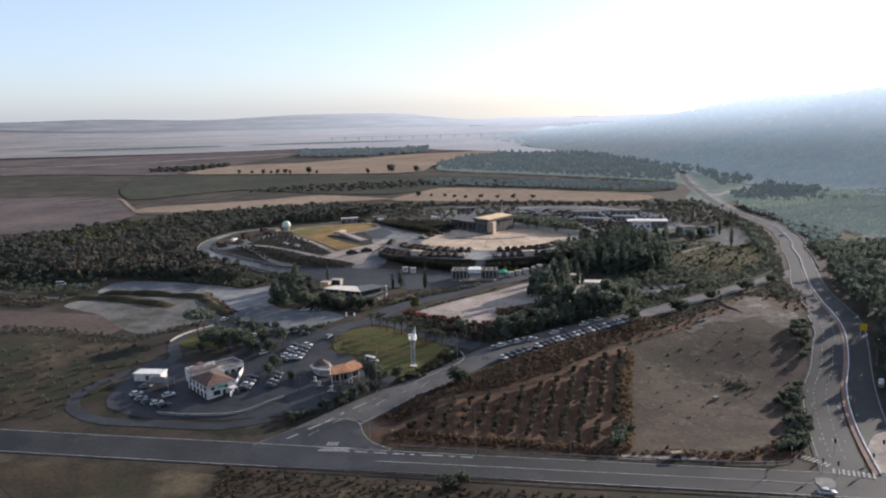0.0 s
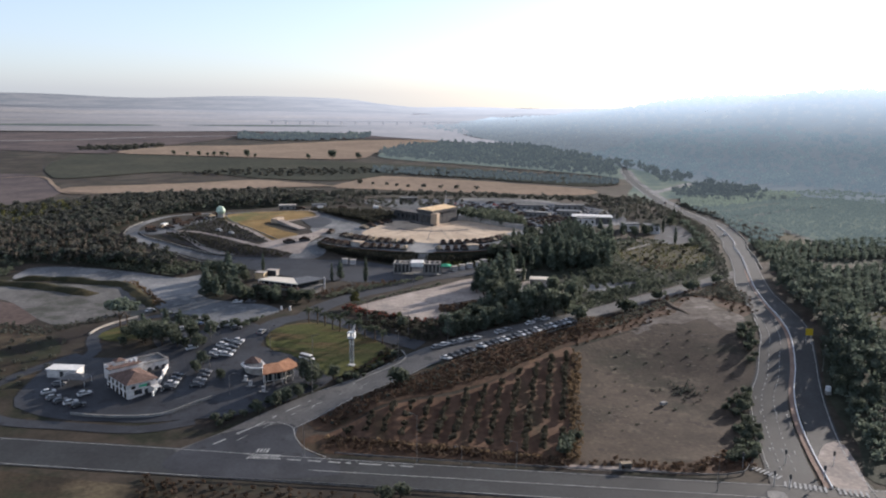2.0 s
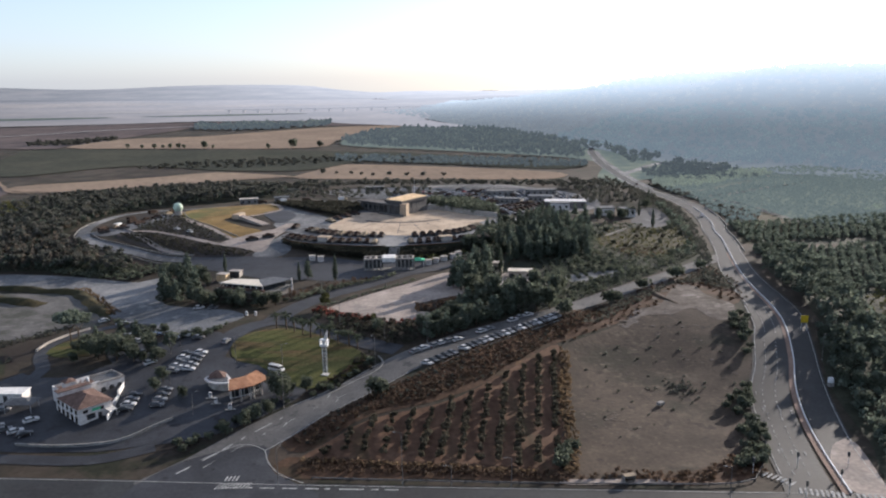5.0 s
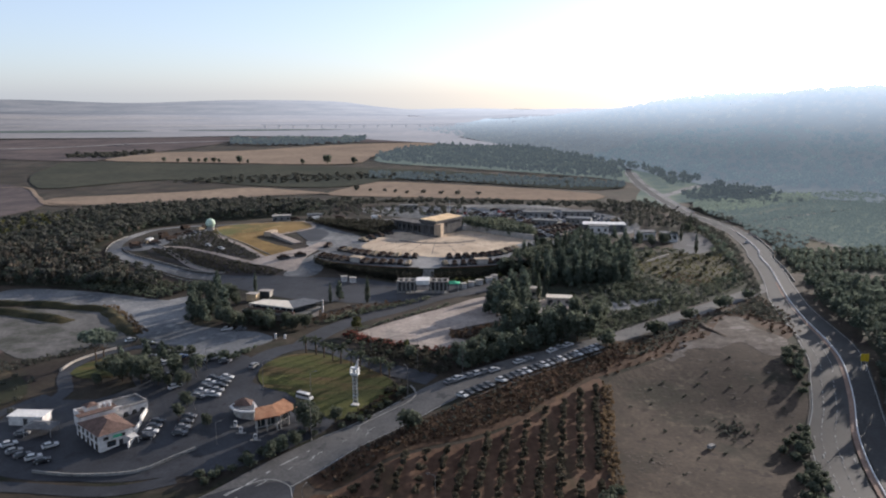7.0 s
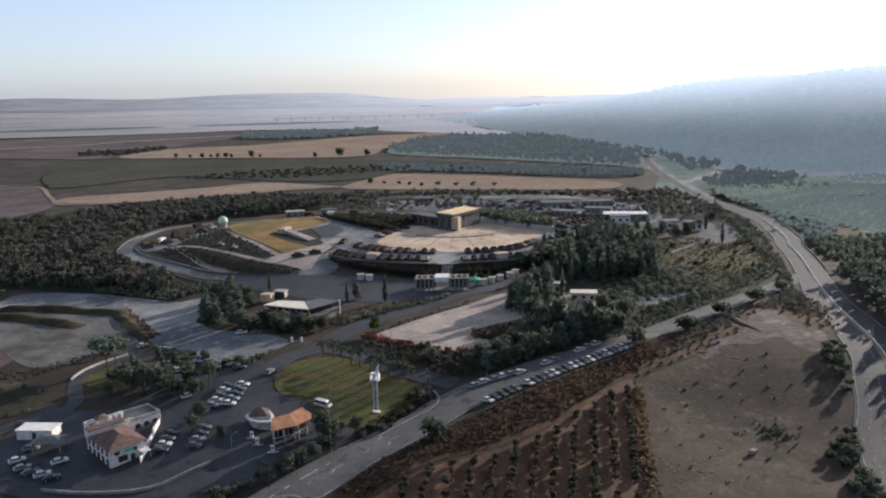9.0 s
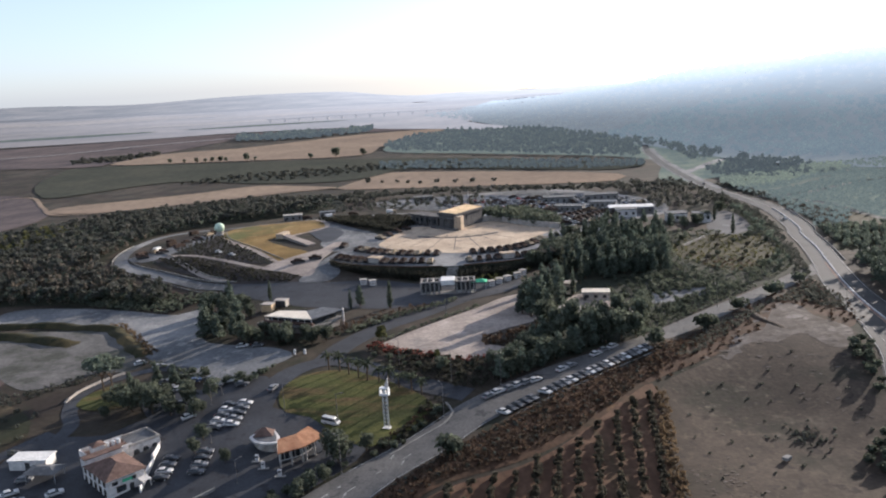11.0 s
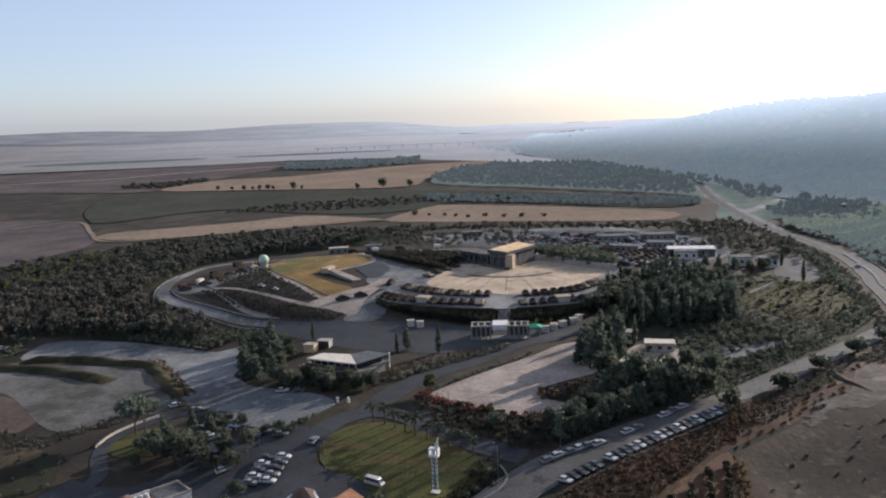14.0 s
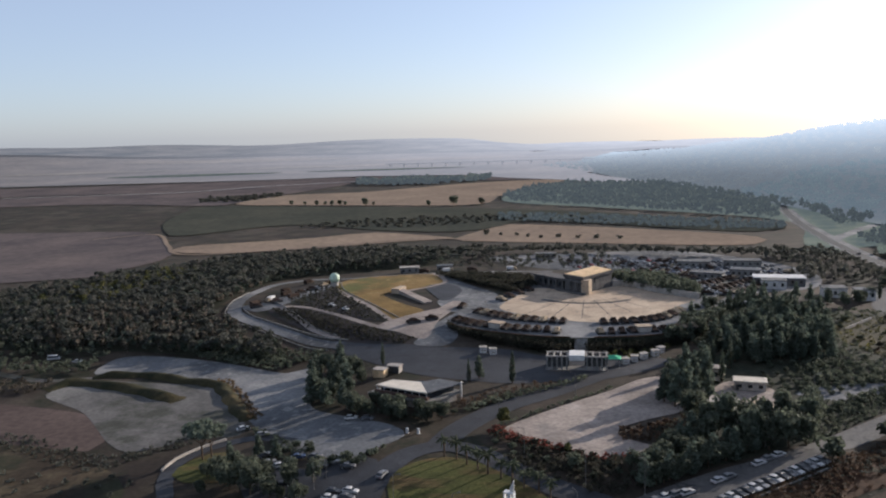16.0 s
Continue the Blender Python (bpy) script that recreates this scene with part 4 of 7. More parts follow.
ribbon("dirt_track", [(-106, 290), (-118, 274), (-124, 262), (-122, 250), (-110, 240), (-92, 236), (-70, 232), (-55, 236)], 4.5, M["asphalt"], "narrow dark asphalt track round the yard", "track", 0.2)
berm("berm", [(-177, 403), (-155, 403), (-138, 396), (-122, 390), (-113, 378), (-104, 362), (-97, 351)], M["olivefield"], "weedy soil berm round the lot", 2.1, 6.5)
berm("berm", [(-188, 386), (-180, 394), (-164, 390), (-146, 382), (-129, 372)], M["olivefield"], "weedy soil berm in the open lot", 2.3, 8.0)
berm("berm", [(112, 342), (117, 336), (119, 326), (122, 317)], M["dirt"], "low heap of pale soil", 1.0, 3.0)
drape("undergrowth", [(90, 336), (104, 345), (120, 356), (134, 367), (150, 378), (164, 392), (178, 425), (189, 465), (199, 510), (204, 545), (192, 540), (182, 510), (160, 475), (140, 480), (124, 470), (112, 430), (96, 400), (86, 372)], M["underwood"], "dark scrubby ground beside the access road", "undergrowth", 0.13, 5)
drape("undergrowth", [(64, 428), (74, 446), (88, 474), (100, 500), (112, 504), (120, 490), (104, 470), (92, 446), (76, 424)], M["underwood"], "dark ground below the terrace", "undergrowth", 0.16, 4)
drape("dark_slope", [(-123, 505), (-114, 534), (-107, 552), (-97, 518), (-77, 482), (-63, 458), (-80, 465), (-112, 492)], M["darkslope"], "dark planted slope", "slope", 0.24, 3)
drape("dark_slope", [(-128, 488), (-113, 487), (-90, 469), (-64, 444), (-47, 430), (-49, 424), (-81, 436), (-120, 472)], M["darkslope"], "dark planted bank", "slope", 0.24, 3)
ribbon("terrace_road", [(46, 424), (56, 440), (68, 456), (88, 478), (104, 504), (116, 526)], 4.5, M["gravel"], "pale road beside the terrace", "road", 0.3)
for line, h in (([(-79, 437), (-93, 444), (-117, 463), (-134, 478), (-143, 492)], 0.7), ([(-86, 427), (-98, 434), (-121, 454), (-141, 471), (-151, 488), (-156, 515), (-155, 541)], 0.5), ([(-60, 462), (-76, 489), (-96, 524), (-105, 556)], 0.5), ([(-137, 515), (-126, 498), (-112, 476), (-97, 454), (-85, 443)], 0.8)):
    wall_line("low_wall", line, M["concrete"], "low pale wall beside the road", "wall", h, 0.3)
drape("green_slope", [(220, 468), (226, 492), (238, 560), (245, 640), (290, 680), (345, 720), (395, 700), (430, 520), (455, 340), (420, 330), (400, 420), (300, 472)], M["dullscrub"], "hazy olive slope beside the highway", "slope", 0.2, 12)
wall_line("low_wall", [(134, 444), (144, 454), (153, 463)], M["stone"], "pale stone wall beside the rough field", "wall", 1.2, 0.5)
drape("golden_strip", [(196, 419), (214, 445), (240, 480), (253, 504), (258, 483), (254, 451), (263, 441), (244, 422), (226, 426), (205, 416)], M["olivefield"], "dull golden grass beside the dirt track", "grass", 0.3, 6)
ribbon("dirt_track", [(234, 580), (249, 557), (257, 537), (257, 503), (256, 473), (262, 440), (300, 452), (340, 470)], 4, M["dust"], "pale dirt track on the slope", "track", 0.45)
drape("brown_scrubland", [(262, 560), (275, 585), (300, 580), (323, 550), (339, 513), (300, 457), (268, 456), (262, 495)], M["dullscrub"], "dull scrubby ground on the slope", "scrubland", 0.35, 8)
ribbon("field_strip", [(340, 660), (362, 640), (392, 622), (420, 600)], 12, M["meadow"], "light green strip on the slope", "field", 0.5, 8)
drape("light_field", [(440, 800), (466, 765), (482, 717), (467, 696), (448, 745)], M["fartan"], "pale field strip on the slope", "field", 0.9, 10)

# ---- vehicles ----
PAINTS = dict(
    white=surface("white_car_paint", (0.34, 0.335, 0.325), (0.42, 0.415, 0.40), 0.3, 4, rough=0.35, bump=0, spec=0.35),
    silver=surface("silver_car_paint", (0.13, 0.13, 0.13), (0.18, 0.18, 0.18), 0.3, 4, rough=0.35, metal=0.1, bump=0, spec=0.35),
    black=surface("black_car_paint", (0.012, 0.012, 0.014), (0.03, 0.03, 0.03), 0.3, 4, rough=0.35, bump=0, spec=0.35),
    grey=surface("grey_car_paint", (0.05, 0.05, 0.052), (0.08, 0.08, 0.082), 0.3, 4, rough=0.35, metal=0.0, bump=0, spec=0.35),
    blue=surface("dark_blue_car_paint", (0.02, 0.035, 0.08), (0.035, 0.055, 0.11), 0.3, 4, rough=0.35, bump=0, spec=0.35),
    red=surface("red_car_paint", (0.25, 0.025, 0.02), (0.33, 0.04, 0.03), 0.3, 4, rough=0.35, bump=0, spec=0.35),
)
CARS = {}


def profile_solid(bm, side, w0, w1):
    """A solid from a side outline of (y, z, width share), as wide as given."""
    rows = []
    for s in (-1, 1):
        rows.append([bm.verts.new((s * (w0 + (w1 - w0) * k) / 2, y, z)) for y, z, k in side])
    n = len(side)
    bm.faces.new(rows[0])
    bm.faces.new(rows[1][::-1])
    for i in range(n):
        j = (i + 1) % n
        bm.faces.new((rows[0][i], rows[1][i], rows[1][j], rows[0][j]))
    bmesh.ops.recalc_face_normals(bm, faces=bm.faces)
    return bm


def wheel(bm, x, y, r, w):
    return rod(bm, (x - w / 2, y, r), (x + w / 2, y, r), r, r, 12)


def hub_disc(x, y):
    """A wheel rim, its middle on the axle's height."""
    return rod(bmesh.new(), (x - 0.125, y, 0.32), (x + 0.125, y, 0.32), 0.19, 0.19, 8)


def make_car(colour, van=False):
    word = dict(white="white", silver="silver-grey", black="black", grey="dark grey", blue="dark blue", red="red")[colour]
    name = "van" if van else "car"
    t = thing(name, f"{word} {'passenger van' if van else 'car'} parked among other vehicles", name, "parked cars")
    paint = PAINTS[colour]
    if van:
        body = [(-2.6, 0.35, 0), (2.5, 0.35, 0), (2.6, 0.9, 0), (2.2, 1.15, 0), (-2.6, 1.15, 0)]
        house = [(-2.58, 1.15, 0), (2.15, 1.15, 0), (1.45, 1.85, 0.8), (-2.5, 1.85, 0.8)]
        top = [(-2.5, 1.85, 0), (1.45, 1.85, 0), (1.2, 2.08, 0.8), (-2.45, 2.08, 0.8)]
    else:
        body = [(-2.1, 0.3, 0), (2.05, 0.3, 0), (2.15, 0.62, 0), (1.95, 0.82, 0.6), (0.95, 0.95, 0.6), (-1.9, 0.98, 0.6), (-2.15, 0.8, 0)]
        house = [(-1.85, 0.96, 0), (1.0, 0.94, 0), (0.25, 1.36, 1), (-1.2, 1.38, 1)]
        top = [(-1.25, 1.36, 0), (0.3, 1.34, 0), (0.12, 1.47, 0.6), (-1.0, 1.48, 0.6)]
    w = 1.95 if van else 1.78
    bm = profile_solid(bmesh.new(), body, w, w - 0.1)
    bmesh.ops.bevel(bm, geom=list(bm.edges), offset=0.05, segments=1, affect="EDGES")
    part("body", bm, paint, t)
    part("glasshouse", profile_solid(bmesh.new(), house, w - 0.12, w - 0.42), M["glass"], t, "dark glass windows")
    part("roof", profile_solid(bmesh.new(), top, w - 0.36, w - 0.5), paint, t)
    for x in (-w / 2 + 0.1, w / 2 - 0.1):
        for y in (-1.35, 1.35):
            tyre = part("wheel", wheel(bmesh.new(), x, y, 0.32, 0.22), M["rubber"], t, "black rubber tyre")
            part("rim", hub_disc(x, y), M["steel"], tyre, "grey wheel rim")
    for x in (-0.6, 0.6):
        part("headlight", boxes((x - 0.18, x + 0.18, (2.5 if van else 1.98), (2.62 if van else 2.1), 0.6, 0.74)), M["whitesteel"], t, "clear headlight")
        part("tail_light", boxes((x - 0.16, x + 0.16, (-2.63 if van else -2.15), (-2.55 if van else -2.05), 0.68, 0.82)), PAINTS["red"], t, "red tail light")
    return t


def reuse(store, key, build, m):
    if key not in store:
        store[key] = build()
        store[key].matrix_basis = m
        return store[key]
    src = store[key]
    keep = src.matrix_basis.copy()
    src.matrix_basis = Matrix.Identity(4)
    got = copy_thing(src, m)
    src.matrix_basis = keep
    return got


def lie(x, y, heading, up=0.0):
    """A pose on the land, turned clockwise from +y, tilted with the slope along its length."""
    a = radians(heading)
    dx, dy = math.sin(a), math.cos(a)
    tilt = math.atan2(ground(x + dx * 2, y + dy * 2) - ground(x - dx * 2, y - dy * 2), 4)
    return Matrix.Translation(spot(x, y, up)) @ Matrix.Rotation(-a, 4, "Z") @ Matrix.Rotation(tilt, 4, "X")


def park(x, y, heading, colour=None, up=0.165, van=False):
    c = colour or random.choice(("white", "white", "silver", "silver", "black", "black", "grey", "grey", "blue", "red"))
    return reuse(CARS, (c, van), lambda: make_car(c, van), lie(x, y, heading, up))


# the row nose-in along the access road, and the sparse one across from it
a, b = Vector((20.6, 270.0)), Vector((70.5, 303.3))
for i in range(24):
    p = a.lerp(b, i / 23)
    if i not in (5,):
        park(p.x - 0.6, p.y + 0.8, 143 + random.uniform(-3, 3), ("white", "black", "black", "black", "grey", None, "white", "black", "black", "silver", "white", "black", "black", "white", "silver", "black", "white", "black", "grey", "white", "black", "silver", "white", "silver")[i])
for x, y, c in ((17.6, 283, "silver"), (20.4, 285, "white"), (24.2, 286.6, "silver"), (26.8, 288.2, "white"), (29.4, 289.3, "silver"), (32.2, 290, "white"), (41.5, 296, "white"), (44.6, 298, "silver"), (54.4, 305.4, "white"), (57.8, 308.4, "silver"), (61.2, 310.6, "white")):
    park(x, y, 58, c)
# car park beside the house
for i in range(5):
    park(-58.5 + i * 0.55, 279.5 + i * 3.0, 100, ("silver", "white", "grey", "white", "black")[i])
    park(-54.0 + i * 0.5, 280 + i * 2.9, 100, ("white", "silver", "black", "grey", "white")[i])
for i in range(4):
    park(-59 + i * 0.2, 258 + i * 3.0, 95, ("grey", "silver", "black", "grey")[i])
    park(-67.4 + i * 0.2, 257 + i * 2.8, 95, ("black", "white", "grey", "black")[i])
for x, y, h, c in ((-67, 287.5, 60, "white"), (-71, 297, 80, "black"), (-75, 309, 70, "white"), (-79, 312, 70, "silver"), (-71, 314, 80, "blue"), (-63, 306.5, 95, "black"), (-60, 309, 95, "white"), (-82, 318, 55, "grey"), (-66, 313, 100, "grey"), (-55, 305, 95, "grey"),
                   (-104, 258, 60, "white"), (-101, 254, 62, "silver"), (-98, 251.5, 62, "grey"), (-94.5, 250, 64, "white"), (-91.5, 248, 64, "black"), (-103, 264, 85, "silver"), (-92.5, 256, 60, "white"),
                   (-61, 343, 95, "white"), (-55.5, 341.5, 95, "grey"), (-96, 342, 60, "white"), (-88, 335.5, 55, "silver"), (-45, 300, 20, "silver"), (91, 181, 100, "white"), (230, 655, 10, "grey"), (211.5, 495, 16, "white")):
    park(x, y, h, c)
park(-27, 279, 118, "white", van=True)
park(-207, 427, 80, "white", van=True)
park(-194, 422.5, 70, "white")
park(-96.5, 488.6, 135, "white")
park(-88, 480, 135, "white")


# ---- street furniture ----
def lamp_model(h=9.0):
    t = thing("street_lamp", "tall slim grey street lamp with one arm", "street lamp", "street lamps")
    part("pole", rod(bmesh.new(), (0, 0, -0.3), (0, 0, h), 0.1, 0.06), M["rail"], t)
    part("arm", rod(bmesh.new(), (0, 0, h - 0.1), (1.5, 0, h + 0.25), 0.05, 0.04), M["rail"], t)
    lamp = part("lamp_head", boxes((1.2, 2.0, -0.16, 0.16, h + 0.18, h + 0.32, 0.04)), M["rail"], t)
    part("lens", boxes((1.3, 1.9, -0.12, 0.12, h + 0.15, h + 0.185)), M["whitesteel"], lamp, "clear lamp lens")
    part("base", rod(bmesh.new(), (0, 0, -0.3), (0, 0, 0.5), 0.2, 0.18), M["concrete"], t)
    return t


LAMPS = {}
for x, y, h, turn in ((7.5, 210, 1.45, 170), (-22, 214.5, 1.0, 60), (-40, 285, 1.0, 0), (-25, 278.5, 1.0, 0), (4, 275, 1.1, 120), (-7, 310, 1.0, 200), (8, 295, 1.1, 200), (22, 290, 1.1, 210), (19, 208, 0.55, 180), (33, 205.5, 0.8, 180), (-23, 253, 1.1, 140), (-58, 272, 0.7, 0), (-48, 252, 0.7, 40), (-62, 294, 0.7, 0),
                      (120, 380, 1.3, 0), (86, 352, 1.1, 0), (80, 190.5, 1.0, 180), (146, 262, 1.0, 250), (150, 330, 1.0, 80), (-14, 345, 0.8, 150), (12, 364, 0.8, 150), (-60, 300, 0.8, 20), (60, 318, 1.0, 210), (110, 345, 1.0, 210)):
    reuse(LAMPS, "lamp", lamp_model, Matrix.Translation(spot(x, y)) @ Matrix.Rotation(radians(turn), 4, "Z") @ Matrix.Diagonal((1, 1, h, 1)))

# ---- landmark tower on the lawn ----
tower = thing("sign_tower", "white lattice tower with a box head and a pale sail", "tower", at=Matrix.Translation(spot(-11.6, 274)) @ Matrix.Rotation(radians(-20), 4, "Z") @ Matrix.Diagonal((0.72, 0.72, 1.0, 1)))
part("base", boxes((-1.6, 1.6, -1.2, 1.2, -0.4, 0.35, 0.05)), M["white"], tower)
for x in (-0.75, 0.75):
    for y in (-0.55, 0.55):
        part("leg", rod(bmesh.new(), (x, y, 0.3), (x, y, 9.6), 0.11), M["whitesteel"], tower)
for i in range(8):
    z = 0.9 + i * 1.1
    part("brace", rod(rod(bmesh.new(), (-0.75, -0.55, z), (0.75, -0.55, z + 1.0), 0.05), (-0.75, 0.55, z), (0.75, 0.55, z + 1.0), 0.05), M["whitesteel"], tower)
    part("panel", boxes((-0.62, 0.62, -0.5, -0.42, z + 0.1, z + 0.75)), M["greyroof"], tower, "grey plate between the legs")
part("head", boxes((-1.7, 1.7, -1.1, 1.1, 9.5, 10.0, 0.05), (-1.7, 1.7, -1.1, 1.1, 11.4, 11.7, 0.05), (-1.7, -1.45, -1.1, 1.1, 10, 11.4), (1.45, 1.7, -1.1, 1.1, 10, 11.4), (-0.5, 0.5, -0.6, 0.6, 10, 11.4)), M["whitesteel"], tower, "open white box head")
sail = bmesh.new()
prism(sail, [(0.3, -0.15), (1.6, -0.15), (1.6, 0.15), (0.3, 0.15)], 11.7, 12.6)
for v in sail.verts:
    if v.co.z > 12.5:
        v.co.z += 1.6 * (v.co.x - 0.3)
part("sail", sail, M["white"], tower, "pale slanted sail")

# ---- small things by the roads ----
sign = thing("road_sign", "large yellow road sign on two posts", "road sign", at=Matrix.Translation(spot(152, 283)) @ Matrix.Rotation(radians(-12), 4, "Z") @ Matrix.Diagonal((0.78, 1, 0.9, 1)))
part("board", boxes((-1.6, 1.6, -0.06, 0.06, 3.6, 6.4, 0.02)), M["yellow"], sign, "yellow board")
for x in (-1.1, 1.1):
    part("post", rod(bmesh.new(), (x, 0.12, -0.3), (x, 0.12, 6.2), 0.09), M["steel"], sign)
tank = thing("water_trailer", "small pale box trailer standing in the dirt field", "trailer", at=lie(86, 246, 60, 0.12) @ Matrix.Scale(0.7, 4))
part("box", boxes((-1.0, 1.0, -1.5, 1.5, 0.55, 1.7, 0.06)), M["concrete"], tank)
part("drawbar", rod(bmesh.new(), (0, 1.5, 0.5), (0, 2.8, 0.4), 0.06), M["darkmetal"], tank)
for x in (-1.0, 1.0):
    part("wheel", wheel(bmesh.new(), x, -0.2, 0.38, 0.22), M["rubber"], tank)
kiosk = thing("bus_shelter", "small pale roadside shelter with a flat roof", "shelter", at=lie(61, 203.2, 82, 0.1) @ Matrix.Scale(0.75, 4))
part("roof", boxes((-1.1, 1.1, -2.0, 2.0, 2.4, 2.65, 0.04)), M["sand"], kiosk)
part("back_wall", boxes((-1.0, -0.85, -1.9, 1.9, 0, 2.4)), M["concrete"], kiosk)
for y in (-1.8, 1.8):
    part("side_wall", boxes((-0.85, 0.6, y - 0.07, y + 0.07, 0, 2.4)), M["concrete"], kiosk)
part("bench", boxes((-0.8, -0.4, -1.5, 1.5, 0.42, 0.5)), M["bark"], kiosk)


def signal_model():
    t = thing("traffic_light", "black traffic light head on a grey post", "traffic light", "traffic lights")
    part("post", rod(bmesh.new(), (0, 0, -0.3), (0, 0, 3.0), 0.08), M["steel"], t)
    h = part("head", boxes((-0.28, 0.28, -0.2, 0.2, 2.9, 4.1, 0.04)), M["darkmetal"], t, "black signal head")
    for i in range(3):
        part("lens", rod(bmesh.new(), (0, -0.2, 3.1 + i * 0.38), (0, -0.26, 3.1 + i * 0.38), 0.13), M["glass"], h)
    return t


SIGNALS = {}
for x, y, a in ((104, 204, 20), (109, 194, 20), (116, 202, 20), (95, 192, 100), (98, 190, 100), (92, 203, 60)):
    reuse(SIGNALS, "signal", signal_model, Matrix.Translation(spot(x, y, 0.2)) @ Matrix.Rotation(radians(-a), 4, "Z"))


def guard_rail(line, label):
    rail = wall_line("guard_rail", line, M["rail"], label, "guard rail", 0.05, 0.12, 3, kind="", base=0.75)
    me = None
    for p in curve_through(line, False, 4.0)[::1]:
        if me is None:
            me = part("post", boxes((-0.08, 0.08, -0.08, 0.08, -0.3, 0.85)), M["darkmetal"], rail)
            me.location = spot(p.x, p.y)
            continue
        o = new("post", me.data)
        o.parent, o.location = rail, spot(p.x, p.y)
    return rail


guard_rail([(-14, 215), (30, 206.6), (60, 201.5), (86, 198.2), (93, 202), (98, 209)], "grey steel guard rail along the valley road")
guard_rail([(-46, 203.5), (-10, 197.5), (30, 189.5), (75, 181.5), (90, 178)], "grey steel guard rail above the verge")
wt = thing("water_tank", "white round water tank on a low stand", "tank", at=Matrix.Translation(spot(139, 246)))
part("tank", rod(bmesh.new(), (0, 0, 1.2), (0, 0, 2.6), 0.9, 0.8, 14), M["whitesteel"], wt)
part("stand", boxes((-0.7, 0.7, -0.7, 0.7, -0.3, 1.2)), M["concrete"], wt)

# ---- filling station ----
def gable(bm, x0, x1, y0, y1, z, rise, eave=0.5):
    """A hipped roof over a rectangle."""
    x0, x1, y0, y1 = x0 - eave, x1 + eave, y0 - eave, y1 + eave
    k = min(x1 - x0, y1 - y0) / 2
    base = [bm.verts.new(p) for p in ((x0, y0, z), (x1, y0, z), (x1, y1, z), (x0, y1, z))]
    if x1 - x0 > y1 - y0:
        r = [bm.verts.new((x0 + k, (y0 + y1) / 2, z + rise)), bm.verts.new((x1 - k, (y0 + y1) / 2, z + rise))]
        fs = ((0, 1, 5, 4), (1, 2, 5), (2, 3, 4, 5), (3, 0, 4))
    else:
        r = [bm.verts.new(((x0 + x1) / 2, y0 + k, z + rise)), bm.verts.new(((x0 + x1) / 2, y1 - k, z + rise))]
        fs = ((0, 1, 4), (1, 2, 5, 4), (2, 3, 5), (3, 0, 4, 5))
    allv = base + r
    for f in fs:
        bm.faces.new([allv[i] for i in f])
    bm.faces.new(base[::-1])
    return bm



st = thing("filling_station", "low curved filling station shop with an orange tile roof on posts", "building", at=Matrix.Translation((-35, 262, ground(-35, 262))))
EAVE = [(-3.6, -5.0), (2.6, -2.2), (7.2, 3.4)]
BACK = [(-4.2, 0.6), (0.2, 2.8), (3.0, 7.2)]
for i in range(2):
    (ax, ay), (bx, by), (cx, cy), (dx, dy) = EAVE[i], EAVE[i + 1], BACK[i + 1], BACK[i]
    v = [(ax, ay, 4.1), (bx, by, 4.1), (cx, cy, 5.4), (dx, dy, 5.4)]
    v += [(x, y, z - 0.3) for x, y, z in v]
    mesh_part("roof", v, [(0, 1, 2, 3), (7, 6, 5, 4), (0, 4, 5, 1), (1, 5, 6, 2), (2, 6, 7, 3), (3, 7, 4, 0)], M["tile"], st, "orange tile roof")
    part("shop_wall", prism(bmesh.new(), [(ax * 0.4 + dx * 0.6, ay * 0.4 + dy * 0.6), (bx * 0.4 + cx * 0.6, by * 0.4 + cy * 0.6), (cx, cy), (dx, dy)], -0.6, 4.6), M["white"], st, "cream shop wall")
    for k in range(4):
        q = (k + 0.15) / 4
        x0, y0 = ax * 0.41 + dx * 0.59 + (bx * 0.41 + cx * 0.59 - ax * 0.41 - dx * 0.59) * q, ay * 0.41 + dy * 0.59 + (by * 0.41 + cy * 0.59 - ay * 0.41 - dy * 0.59) * q
        e = Vector((bx - ax, by - ay)).normalized()
        n = Vector((e.y, -e.x)) * 0.12
        part("window", prism(bmesh.new(), [(x0 + n.x, y0 + n.y), (x0 + e.x * 1.1 + n.x, y0 + e.y * 1.1 + n.y), (x0 + e.x * 1.1 - n.x, y0 + e.y * 1.1 - n.y), (x0 - n.x, y0 - n.y)], 0.6, 3.0), M["glass"], st, "dark shop window")
    for k in range(3):
        x, y = ax + (bx - ax) * (0.08 + k * 0.42), ay + (by - ay) * (0.08 + k * 0.42) + 0.3
        part("column", boxes((x - 0.2, x + 0.2, y - 0.2, y + 0.2, -0.6, 3.85, 0.03)), M["stone"], st)
cr = bmesh.new()
prism(cr, [(-12.4, 7.0), (-11.0, 4.2), (-8.6, 2.6), (-6, 2.2), (-4.2, 2.4), (-4.4, 6), (-6, 10), (-10, 12)], 3.3, 3.7)
part("curved_roof", cr, M["white"], st, "pale curved flat roof edge")
part("roof_deck", prism(bmesh.new(), [(-11.6, 7.0), (-10.4, 5.0), (-8.4, 3.6), (-6, 3.2), (-5, 3.4), (-5.2, 6), (-6.6, 9.4), (-9.8, 11.2)], 3.7, 3.9), M["greyroof"], st, "dark roof deck")
gb = prism(bmesh.new(), [(-11.5, 9.0), (-8, 6.4), (-6.2, 9.2), (-9.5, 12)], 3.9, 4.0)
part("curved_wall", prism(bmesh.new(), [(-11.4, 7.2), (-10.2, 5.2), (-8.2, 3.9), (-6, 3.5), (-5, 3.6), (-5.2, 6), (-6.6, 9.2), (-9.6, 10.8)], -0.6, 3.3), M["stone"], st, "pale curved wall")
